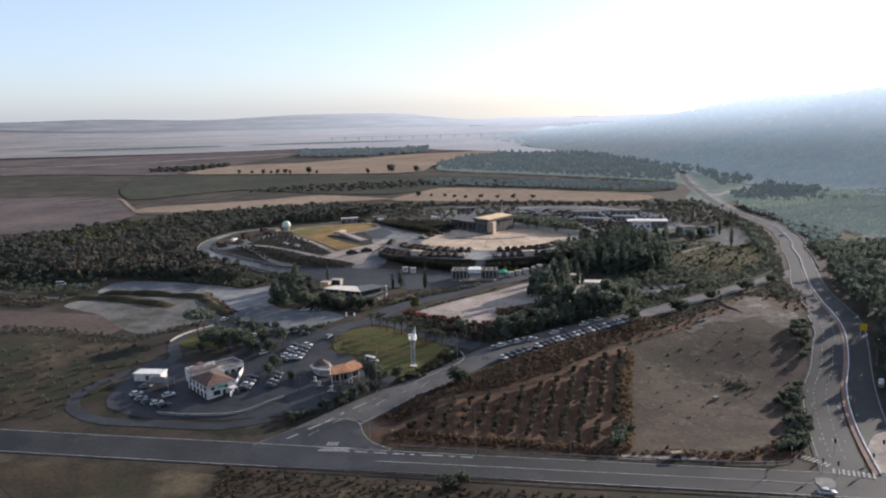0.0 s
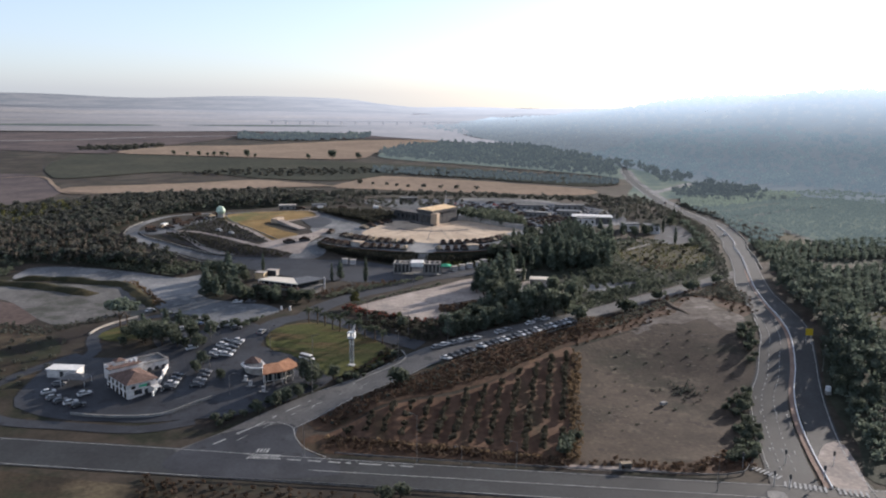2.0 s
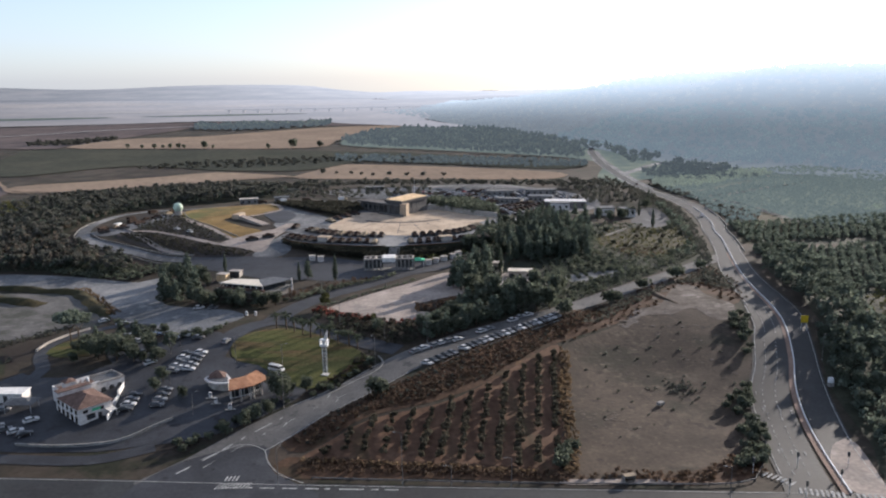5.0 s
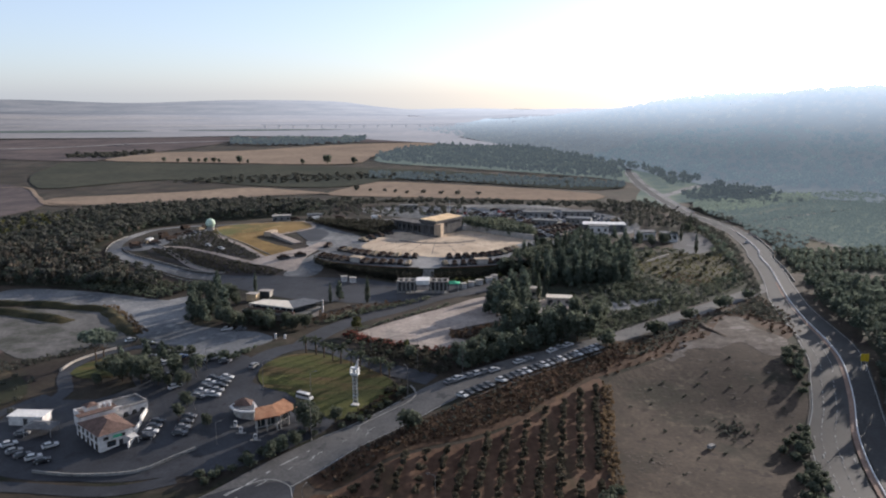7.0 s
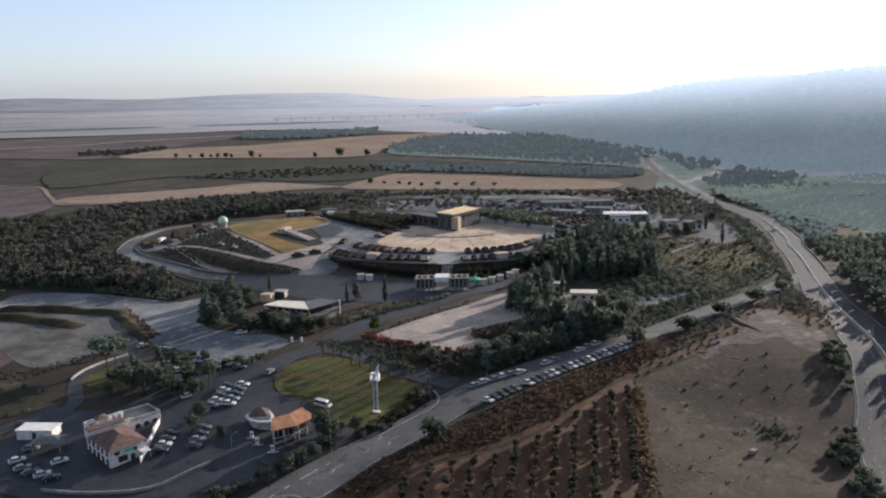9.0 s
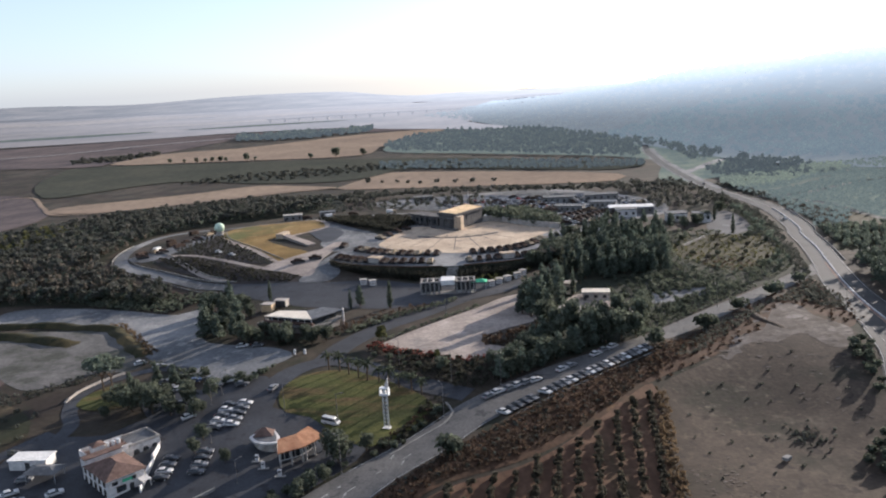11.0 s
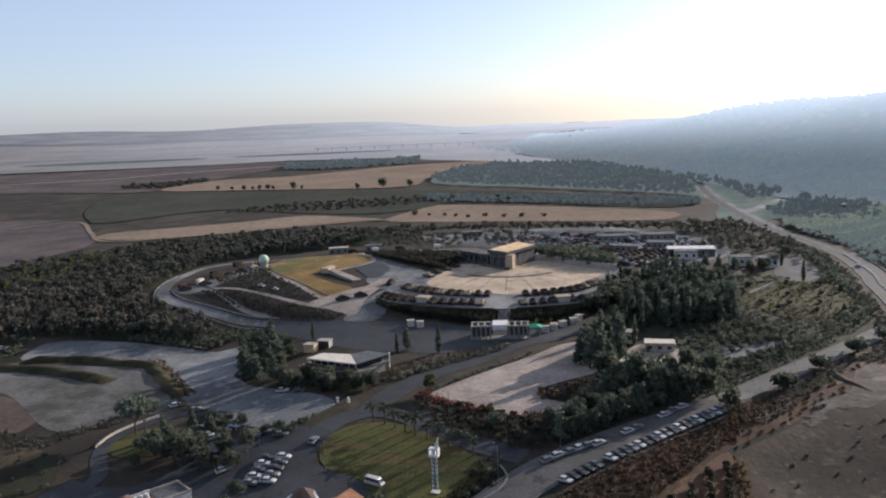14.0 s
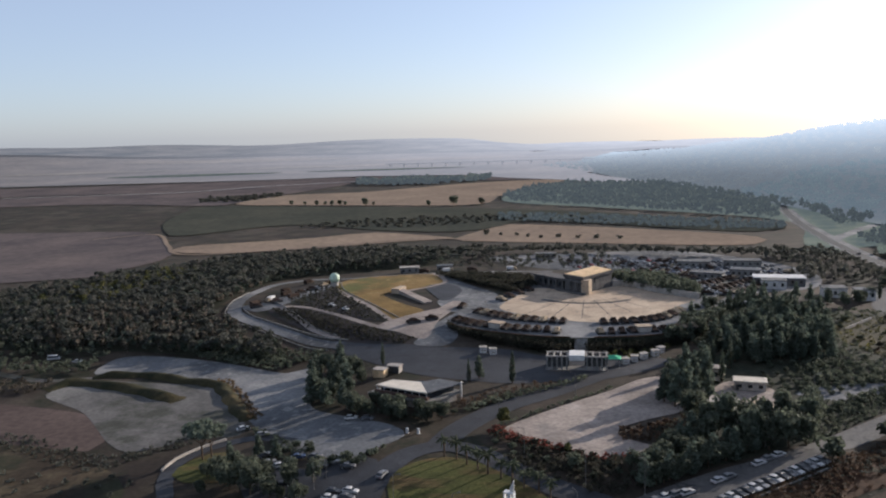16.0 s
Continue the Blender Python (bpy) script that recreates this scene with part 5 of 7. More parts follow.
part("roof_peak", gable(gb, -10.6, -6.6, 6.4, 9.6, 4.0, 1.7), M["browntile"], st, "small brown hipped roof")
for x, y in ((-7.5, -4.5), (-9.5, -1.0), (-3.0, -8.5)):
    p = thing("fuel_pump", "pale fuel pump on its kerb", "fuel pump", "fuel pumps", at=Matrix.Translation(spot(-35 + x, 262 + y, 0.2)))
    part("kerb", boxes((-1.4, 1.4, -0.5, 0.5, 0, 0.2, 0.04)), M["concrete"], p)
    part("cabinet", boxes((-0.45, 0.45, -0.3, 0.3, 0.2, 1.9, 0.05)), M["white"], p)
    part("display", boxes((-0.3, 0.3, -0.33, -0.29, 1.2, 1.6)), M["glass"], p, "dark display")

# ---- the white house ----
house = thing("house", "cream roadside restaurant with brown hipped roofs, flat terraces and an arcade", "house", at=Matrix.Translation((-78, 251, ground(-78, 253))) @ Matrix.Rotation(radians(40.6), 4, "Z"))
part("front_wing", boxes((0, 9.2, 0, 15, -1, 4.6, 0.06)), M["white"], house, "cream plastered front wing")
part("front_roof", gable(bmesh.new(), 0, 9.2, 0, 12.5, 4.62, 2.0, 0.6), M["browntile"], house, "brown hipped tile roof")
part("gable_wall", prism(bmesh.new(), [(0, 12.6), (9.2, 12.6), (9.2, 15), (0, 15)], 4.62, 6.0), M["white"], house, "cream upper wall behind the roof")
part("gable_cap", boxes((-0.2, 9.4, 12.4, 15.2, 6.0, 6.2)), M["browntile"], house, "brown tile capping")
part("middle_wing", boxes((2, 13, 15, 22, -1, 4.4, 0.06)), M["white"], house, "cream flat-roofed wing")
part("terrace_floor", boxes((2.3, 12.7, 15.3, 21.7, 4.4, 4.46)), M["browntile"], house, "brown terrace floor")
part("parapet", boxes((2, 13, 14.98, 15.28, 4.4, 5.3), (2, 2.3, 15.28, 22, 4.4, 5.3), (2.3, 13, 21.7, 22, 4.4, 5.3)), M["white"], house, "cream parapet")
part("stair_house", boxes((4.0, 7.0, 17, 20, 4.46, 6.6, 0.05)), M["white"], house, "small cream roof house")
part("stair_house_roof", gable(bmesh.new(), 4.0, 7.0, 17, 20, 6.62, 0.8, 0.3), M["browntile"], house, "small brown roof")
part("rear_wing", boxes((12, 20.5, 14.8, 22.5, -1, 4.3, 0.06)), M["white"], house, "cream rear wing with an arcade")
part("rear_roof", boxes((12.3, 20.2, 15.1, 22.2, 4.3, 4.4)), M["greyroof"], house, "dark flat roof")
part("rear_parapet", boxes((12, 20.5, 14.78, 15.08, 4.3, 5.0), (20.2, 20.52, 15.08, 22.5, 4.3, 5.0), (12, 20.2, 22.2, 22.5, 4.3, 5.0)), M["stone"], house, "pale parapet")
for i in range(3):
    x = 13.8 + i * 2.5
    part("arch", rod(boxes((x - 0.8, x + 0.8, 14.66, 14.9, 0.1, 2.4)), (x, 14.66, 2.4), (x, 14.9, 2.4), 0.8, 0.8, 16), M["darkmetal"], house, "dark arched opening")
for i in range(2):
    y = 16.6 + i * 3.0
    part("arch", rod(boxes((20.4, 20.64, y - 0.8, y + 0.8, 0.1, 2.4)), (20.4, y, 2.4), (20.64, y, 2.4), 0.8, 0.8, 16), M["darkmetal"], house, "dark arched opening")
for x, z0, z1, w in ((1.8, 2.9, 3.8, 0.7), (3.2, 0.8, 2.4, 1.2), (6.4, 2.8, 3.7, 0.6)):
    glazed(house, x - w, x + w, -0.12, 0.05, z0, z1)
part("door", boxes((5.2, 6.3, -0.1, 0.05, -0.2, 2.1)), M["darkmetal"], house, "dark entrance door")
part("sign_board", boxes((3.6, 6.0, -0.2, -0.02, 3.0, 3.7)), M["green"], house, "green sign board")
part("porch", boxes((7.2, 9.6, -2.6, 0.02, 2.4, 2.6, 0.03)), M["white"], house, "white porch slab")
for x in (7.4, 9.4):
    part("porch_post", rod(bmesh.new(), (x, -2.4, -0.6), (x, -2.4, 2.4), 0.1), M["white"], house)
for i in range(5):
    y = 1.8 + i * 2.8
    glazed(house, -0.12, 0.05, y - 0.6, y + 0.6, 2.6, 3.8)
    glazed(house, -0.12, 0.05, y - 0.7, y + 0.7, 0.2, 1.9, "dark lower window")
for i in range(2):
    glazed(house, 9.15, 9.32, 3 + i * 4, 4.8 + i * 4, 1.0, 2.6)
for i in range(3):
    part("roof_tank", rod(bmesh.new(), (8.5 + i * 1.4, 19.5, 4.46), (8.5 + i * 1.4, 19.5, 5.7), 0.5, 0.5, 12), M["whitesteel"], house, "white roof water tank")
stair = thing("stair_wall", "sunlit white low wall beside the restaurant steps", "wall", kind="structure", at=Matrix.Identity(4))
sw = [(-71.0, 252.5), (-71.3, 259), (-71.6, 266), (-71.8, 273)]
for i in range(3):
    (x0, y0), (x1, y1) = sw[i], sw[i + 1]
    z = ground(x0, y0)
    part("panel", boxes((min(x0, x1) - 0.05, max(x0, x1) + 0.05, y0, y1 - 0.02, z - 0.5, z + 1.7 + i * 0.2, 0.03)), M["whiteroof"], stair)
shed = thing("shed", "long white flat-roofed shed beside the house", "shed", at=Matrix.Translation(spot(-104, 272)) @ Matrix.Rotation(radians(-8), 4, "Z"))
part("wall", boxes((-5, 5, -2.4, 2.4, -0.5, 2.6, 0.04)), M["white"], shed)
part("roof", boxes((-5.3, 5.3, -2.7, 2.7, 2.6, 2.85, 0.04)), M["whiteroof"], shed)
part("door", boxes((-0.6, 0.6, -2.5, -2.38, 0, 2.1)), M["darkmetal"], shed)
tent = thing("awning_shed", "pale blue-grey canvas shelter in the yard", "shelter", at=Matrix.Translation(spot(-98, 264.5)) @ Matrix.Rotation(radians(-8), 4, "Z"))
part("roof", gable(bmesh.new(), -4, 4, -2.5, 2.5, 2.6, 1.0), M["greyroof"], tent)
for x in (-3.8, 3.8):
    for y in (-2.3, 2.3):
        part("post", rod(bmesh.new(), (x, y, -0.3), (x, y, 2.65), 0.08), M["steel"], tent)
wall_line("kerb", [(-11, 259.5), (-3.5, 266), (3.8, 272), (6.6, 277.5), (5.2, 283)], M["concrete"], "pale kerb round the tip of the lawn", "kerb", 0.3, 0.5)
wall_line("kerb", [(22, 267.8), (46, 284.4), (71.8, 301.9)], M["concrete"], "low pale kerb behind the parked cars", "kerb", 0.35, 0.3)
wall_line("stone_wall", [(-92, 243), (-80, 240), (-66, 240), (-58, 246), (-53, 250)], M["concrete"], "low rough stone wall of the yard", "wall", 0.8, 0.45)
wall_line("stone_wall", [(-110, 311), (-109, 319), (-105, 327), (-99, 334)], M["stone"], "low pale stone wall beside the drive", "wall", 0.8, 0.5)

# ---- cafe ----
cafe = thing("visitor_centre", "long low visitor building with a bright white angled roof", "building", at=Matrix.Translation((-41, 355, ground(-41, 352))) @ Matrix.Rotation(radians(0), 4, "Z"))
def quad_block(pts, z0, z1):
    return prism(bmesh.new(), pts, z0, z1)


A0, A1, A2, A3, A4 = (-16, 3), (4, -8.5), (13.5, 4), (5, 9), (-10, 9)
part("lower_wall", quad_block([(-15, 4.4), (4.2, -5.4), (13, 4), (5, 9), (-10, 10)], -1.5, 2.6), M["stone"], cafe, "pale stone lower storey")
part("balcony", quad_block([(-17, 3.4), (4.6, -7.6), (14.8, 4.4), (5, 10), (-11, 11)], 2.6, 3.3), M["concrete"], cafe, "pale balcony band")
part("window_band", quad_block([(-12.5, 4), (3.8, -4.6), (12, 4), (5, 7.5), (-8.5, 8)], 3.3, 5.6), M["glass"], cafe, "dark window band")
# Both planes lie flat; cream and grey stand in for sunlit and shaded slopes.
rf = bmesh.new()
prism(rf, [(-14, 3.0), (4.0, -6.2), (1.0, 5.5), (-9, 8.5)], 5.6, 6.0)
part("white_roof", rf, M["creamroof"], cafe, "flat cream roof plane, coloured bright as if sunlit")
rf = bmesh.new()
prism(rf, [(4.04, -6.2), (15, 4.2), (7, 9), (1.04, 5.5)], 5.6, 5.96)
part("grey_roof", rf, M["greyroof"], cafe, "flat grey roof plane, coloured dark as if out of the sun")
for i in range(8):
    k = i / 7
    part("post", rod(bmesh.new(), (-13.6 + 17.4 * k, 3.1 - 9 * k, 3.3), (-13.6 + 17.4 * k, 3.1 - 9 * k, 5.6), 0.1), M["whitesteel"], cafe)
part("awning", quad_block([(-14.6, 2.6), (4.2, -7.0), (4.6, -6.2), (-14.2, 3.4)], 3.6, 4.5), M["browntile"], cafe, "red-brown awning band")
part("pylon", boxes((14.4, 14.9, 3.0, 4.4, -1, 6.4, 0.05)), M["white"], cafe, "white end pylon")
hut = thing("hut", "small ochre hut with a dark opening", "hut", at=Matrix.Translation(spot(-58, 388)) @ Matrix.Rotation(radians(-18), 4, "Z"))
part("wall", boxes((-2.2, 2.2, -1.8, 1.8, -0.4, 2.8, 0.05)), M["ochre"], hut)
part("roof", boxes((-2.5, 2.5, -2.1, 2.1, 2.8, 3.05, 0.04)), M["stone"], hut)
hut2 = thing("hut", "pale hut with a dark open front and flat roof", "hut", at=Matrix.Translation(spot(-53, 392)) @ Matrix.Rotation(radians(-18), 4, "Z") @ Matrix.Scale(0.8, 4))
part("wall", boxes((-3, -2.7, -2, 2, -0.4, 3.2), (2.7, 3, -2, 2, -0.4, 3.2), (-3, 3, 1.7, 2, -0.4, 3.2)), M["stone"], hut2)
part("roof", boxes((-3.4, 3.4, -2.4, 2.4, 3.2, 3.6, 0.05)), M["stone"], hut2)
part("opening", boxes((-2.7, 2.7, -1.9, -1.7, 0, 3.2)), M["darkmetal"], hut2, "dark open front")
for i in range(2):
    g = thing("gate_pier", "white rounded stone gate pier", "gate pier", "gate piers", at=Matrix.Translation(spot(-41.5 + i * 3.4, 329.5 - i * 0.6)) @ Matrix.Scale(0.65, 4))
    part("pier", rod(bmesh.new(), (0, 0, -0.3), (0, 0, 2.2), 0.8, 0.6, 10), M["white"], g)
    part("cap", rod(bmesh.new(), (0, 0, 2.2), (0, 0, 2.6), 0.7, 0.2, 10), M["white"], g)

# ---- gate building ----
gate = thing("gate_building", "gate colonnade of grey piers with a white central canopy", "gate", at=Matrix.Translation((15.5, 394, ground(15.5, 392))) @ Matrix.Rotation(radians(-6), 4, "Z"))
part("plinth", boxes((-11.5, 11.5, -3.6, 3.6, -0.8, 0.2, 0.04)), M["concrete"], gate)
for i in range(13):
    x = -11 + i * 22 / 12
    for y in (-3.0, 3.0):
        if abs(x) > 2.9:
            part("pier", boxes((x - 0.3, x + 0.3, y - 0.3, y + 0.3, 0.2, 5.0)), M["concrete"], gate)
for x0, x1 in ((-11.5, -2.9), (2.9, 11.5)):
    for y in (-3.3, 2.7):
        part("beam", boxes((x0, x1, y, y + 0.6, 5.0, 5.5)), M["stone"], gate)
    for i in range(4):
        x = x0 + 0.6 + i * (x1 - x0 - 1.2) / 3
        part("cross_beam", boxes((x - 0.25, x + 0.25, -2.7, 2.7, 5.0, 5.4)), M["stone"], gate)
    part("back_wall", boxes((x0, x1, 1.6, 1.9, 0.2, 4.6)), M["darkmetal"], gate, "dark wall behind the piers")
part("canopy", boxes((-2.9, 2.9, -3.9, 3.4, 3.9, 5.9, 0.06)), M["whiteroof"], gate, "white canopy block")
aw = thing("green_awning", "bright green fabric awning beside the gate", "awning", at=Matrix.Translation(spot(29, 396)) @ Matrix.Rotation(radians(-8), 4, "Z"))
part("fabric", gable(bmesh.new(), -2.6, 2.6, -2, 2, 3.2, 1.0), M["green"], aw, "green fabric")
for x in (-2.6, 2.6):
    for y in (-2, 2):
        part("post", rod(bmesh.new(), (x, y, -0.3), (x, y, 3.25), 0.07), M["steel"], aw)

# ---- the terrace and its plaza ----
TOP = 14.6
front = curve_through([(-35, 446), (-30, 438), (-17, 429), (2, 420.5), (19, 417.5), (43, 418.5), (59, 425), (72, 446)], False, 3)
rim = [(v.x, v.y) for v in front] + [(84, 474), (96, 500), (92, 545), (60, 560), (14, 548), (-14, 500), (-32, 468)]
terrace = thing("terrace", "raised stone terrace with a retaining wall", "terrace", kind="structure")
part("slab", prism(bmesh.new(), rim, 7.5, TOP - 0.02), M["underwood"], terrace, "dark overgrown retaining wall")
drape("terrace_floor", rim, M["gravel"], "pale gravel floor of the terrace", "floor", 0.03, 8, smooth=False, flat=TOP)
drape("plaza", [(-13, 474), (-6, 498), (7, 522), (29, 512), (53, 526), (66, 520), (84, 494), (68, 471), (53, 451), (36, 444), (22, 445), (0, 459)], M["plaza"], "fan-shaped plaza of sunlit pale paving", "plaza", 0.06, 5, flat=TOP)
APEX = Vector((31, 512))
for i in range(7):
    a = radians(150 + i * 12.4)
    d = Vector((math.sin(a), math.cos(a)))
    p, q = APEX + d * 22, APEX + d * (62 if i > 1 else 52)
    s = Vector((d.y, -d.x)) * 0.15
    mesh_part("joint", [(*(p - s), TOP + 0.09), (*(p + s), TOP + 0.09), (*(q + s), TOP + 0.09), (*(q - s), TOP + 0.09)], [(0, 1, 2, 3)], M["asphalt"], terrace, "grey paving joint")
arc = [APEX + Vector((math.sin(radians(k)), math.cos(radians(k)))) * 30 for k in range(140, 235, 6)]
av = [(p + (p - APEX).normalized() * w) for p in arc for w in (-1.3, 1.3)]
mesh_part("arc_joint", [(v.x, v.y, TOP + 0.1) for v in av], [(2 * i, 2 * i + 1, 2 * i + 3, 2 * i + 2) for i in range(len(arc) - 1)], M["asphalt"], terrace, "dark curved paving band")
part("stair", boxes(*[(15.5 + 0.16 * (i * 0.9), 20.5 + 0.16 * (i * 0.9), 407 + i * 0.9, 408 + i * 0.9, 8, 9.9 + i * 0.4) for i in range(12)]), M["concrete"], terrace, "broad stone stair")
parapet = [(v.x, v.y) for v in front]
for i in range(len(parapet) - 1):
    (x0, y0), (x1, y1) = parapet[i], parapet[i + 1]
    if 13 < x0 < 22:
        continue
    d = Vector((x1 - x0, y1 - y0, 0)).normalized() * 0.01
    n = Vector((-d.y, d.x, 0)).normalized() * 0.2
    v = [Vector((x0, y0, 0)), Vector((x1, y1, 0))]
    vs = [(p.x + s * n.x, p.y + s * n.y, z) for p in v for s in (-1, 1) for z in (TOP, TOP + 0.5)]
    mesh_part("parapet", vs, [(0, 1, 5, 4), (2, 6, 7, 3), (1, 3, 7, 5), (0, 2, 3, 1), (4, 5, 7, 6)], M["rust"], terrace)

# ---- armoured vehicles on show ----
def make_tank(paint):
    t = thing("tank", "old olive-drab tank on show" if paint == "khaki" else "old sand-coloured tank on show", "tank", "tanks on show")
    hull = [(-3.0, 0.7, 0), (2.6, 0.6, 0), (3.3, 1.0, 0), (2.2, 1.55, 0.5), (-3.1, 1.6, 0.5)]
    part("hull", profile_solid(bmesh.new(), hull, 2.3, 2.2), M[paint], t)
    for s in (-1.35, 1.35):
        tr = [(-3.1, 0.5, 0), (-2.5, 0.02, 0), (2.4, 0.02, 0), (3.3, 0.6, 0), (2.9, 1.0, 0), (-3.0, 1.05, 0)]
        bm = profile_solid(bmesh.new(), tr, 0.6, 0.6)
        bmesh.ops.translate(bm, verts=bm.verts, vec=(s, 0, 0))
        part("track", bm, M["darkmetal"], t, "dark steel track")
    part("turret", profile_solid(bmesh.new(), [(-1.7, 1.58, 0), (1.3, 1.58, 0), (0.9, 2.3, 1), (-1.3, 2.35, 1)], 2.2, 1.5), M[paint], t)
    part("gun", rod(bmesh.new(), (0, 1.0, 1.95), (0, 5.2, 2.15), 0.12, 0.09), M[paint], t)
    part("hatch", rod(bmesh.new(), (-0.4, -0.3, 2.3), (-0.4, -0.3, 2.5), 0.35), M[paint], t)
    return t


TANKS = {}


def on_show(x, y, heading, z=TOP, paint=None):
    paint = paint or ("sand" if random.random() < 0.13 else "khaki")
    return reuse(TANKS, paint, lambda: make_tank(paint), Matrix.Translation((x, y, z)) @ Matrix.Rotation(-radians(heading), 4, "Z"))


for i in range(25):
    a = 144 + i * 3.55
    if 183 < a < 193:
        continue
    r = 70.5 - 8 * ease((165 - a) / 25)
    d = Vector((math.sin(radians(a)), math.cos(radians(a))))
    p = APEX + d * r
    on_show(p.x, p.y, a + random.uniform(-5, 5))
for i in range(27):
    a = 150 + i * 2.9
    if 184 < a < 193:
        continue
    d = Vector((math.sin(radians(a)), math.cos(radians(a))))
    p = APEX + d * (88 + random.uniform(-1.5, 0.8))
    if i in (7, 21):
        h = thing("exhibit_hut", "small pale stone hut among the tanks", "hut", "exhibit huts", at=Matrix.Translation((p.x, p.y, TOP)) @ Matrix.Rotation(radians(-a), 4, "Z"))
        part("wall", boxes((-3, 3, -2, 2, 0, 2.4, 0.05)), M["stone"], h)
        part("roof", boxes((-3.3, 3.3, -2.3, 2.3, 2.4, 2.7, 0.05)), M["plaza"], h)
        continue
    on_show(p.x, p.y, a + random.uniform(-8, 8))
for x, y, h in ((-12, 492, 140), (-8, 500, 140), (-3, 508, 140), (2, 515, 140)):
    on_show(x, y, h, ground(x, y) + 0.4 if x < -14 else TOP)

# ---- museum ----
mus = thing("museum", "stone fortress museum with a flat ochre roof and a corner tower", "building")
R = [(20, 514), (29.5, 503), (47.5, 524), (39, 537)]
part("wall", prism(bmesh.new(), [(21, 514), (29.5, 504.5), (46.5, 524), (39, 535.5)], 12, 22.0), M["shadestone"], mus)
part("fascia", prism(bmesh.new(), R, 22.0, 23.3), M["shadestone"], mus, "stone fascia coloured dark as in shade")
part("roof", prism(bmesh.new(), [(21, 514.2), (29.6, 504.2), (46.4, 524), (38.8, 535.8)], 23.3, 23.6), M["ochre"], mus, "flat ochre roof deck")
part("portico", prism(bmesh.new(), [(16, 515), (29, 500), (30.5, 501.5), (18, 516.5)], 12, 15.6), M["shadestone"], mus, "low stone portico")
part("upper_ledge", prism(bmesh.new(), [(4, 533), (28.6, 502.2), (30, 504), (6, 534.6)], 20.2, 21.0), M["shadestone"], mus, "long stone ledge coloured dark as in shade")
for i in range(7):
    k = (i + 0.4) / 7
    part("column", rod(bmesh.new(), (6 + 22 * k, 531.5 - 28 * k, 12), (6 + 22 * k, 531.5 - 28 * k, 20.2), 0.45), M["shadestone"], mus)
part("tower", prism(bmesh.new(), [(28.3, 502.5), (32, 501.5), (34, 506), (30, 508)], 12, 21.98), M["plaza"], mus, "square corner tower of tan stone")
part("wing", prism(bmesh.new(), [(6, 534), (20, 517), (26, 524), (12, 541)], 12, 19.5), M["shadestone"], mus, "stone side wing")
part("wing_roof", prism(bmesh.new(), [(5.4, 534), (20, 516), (27, 524), (12, 542)], 19.5, 20.1), M["shadestone"], mus)
for i in range(6):
    k = (i + 0.5) / 6
    x, y = 6 + 14 * k, 534 - 17 * k
    part("window", prism(bmesh.new(), [(x - 0.7, y - 0.25), (x + 0.4, y - 1.6), (x + 0.55, y - 1.45), (x - 0.55, y - 0.1)], 16.5, 18.6), M["glass"], mus, "dark narrow window")
for i in range(5):
    k = (i + 0.5) / 5
    x, y = 31.5 + 15 * k, 507 + 17.3 * k
    part("window", prism(bmesh.new(), [(x - 0.6, y - 0.9), (x + 0.5, y + 0.3), (x + 0.3, y + 0.5), (x - 0.8, y - 0.7)], 18.5, 21.2), M["glass"], mus, "dark narrow window")
rw = [(47, 524), (55, 521), (64, 508), (73, 497), (83, 487)]
c = curve_through(rw, False, 3)
wv, wf = [], []
for i, p in enumerate(c):
    for dx, dy, z in ((0, 0, 12), (0, 0, 17.6), (1.0, 1.0, 17.6), (1.0, 1.0, 12)):
        wv.append((p.x + dx, p.y + dy, z))
    if i:
        a, b = (i - 1) * 4, i * 4
        wf += [(a, b, b + 1, a + 1), (a + 1, b + 1, b + 2, a + 2), (a + 2, b + 2, b + 3, a + 3)]
mesh_part("names_wall", wv, wf, M["stone"], mus, "long curved stone wall")
fl = thing("flagpole", "tall flagpole behind the museum", "flagpole", at=Matrix.Translation((41, 545, 14)))
part("pole", rod(bmesh.new(), (0, 0, 0), (0, 0, 17), 0.14, 0.07), M["steel"], fl)

# ---- arena ----
ruin = thing("arena_stage", "pale ruined stone stage with a sloping wall", "stage", at=Matrix.Translation(spot(-61, 505)))
part("wall", prism(bmesh.new(), [(-9, 10), (-5, 19), (-2, 17), (-5, 9)], -0.5, 2.6), M["plaza"], ruin)
bm = prism(bmesh.new(), [(-5, 9), (-3, 14), (15, -15), (11, -18)], -0.5, 0.8)
for v in bm.verts:
    if v.co.z > 0 and v.co.y > 5:
        v.co.z = 1.9
part("ramp", bm, M["tanlot"], ruin, "pale sloping stone ramp")
part("doorway", prism(bmesh.new(), [(-9.1, 10.6), (-7.9, 13.4), (-7.8, 13.3), (-9.0, 10.5)], 0, 2.2), M["darkmetal"], ruin, "dark doorway")
for x, y, h in ((-52, 452, 60), (-44, 456, 80), (-31, 478, 200), (-121, 524, 40), (-117, 533, 35), (-113, 546, 30), (-129, 503, 50), (-137, 494, 60)):
    on_show(x, y, h, ground(x, y) + 0.23)

for x, y, a in ((34, 398, 20), (47, 408, 15), (50, 412, 40), (38, 401, -10), (-16, 411, 8), (-20, 413, 8), (42, 404, 30)):
    k = thing("kiosk", "small pale stall with a flat roof beside the gate", "stall", "stalls at the gate", at=Matrix.Translation(spot(x, y)) @ Matrix.Rotation(radians(a), 4, "Z"))
    part("wall", boxes((-1.3, 1.3, -1.0, 1.0, -0.3, 2.3, 0.04)), M["white"], k)
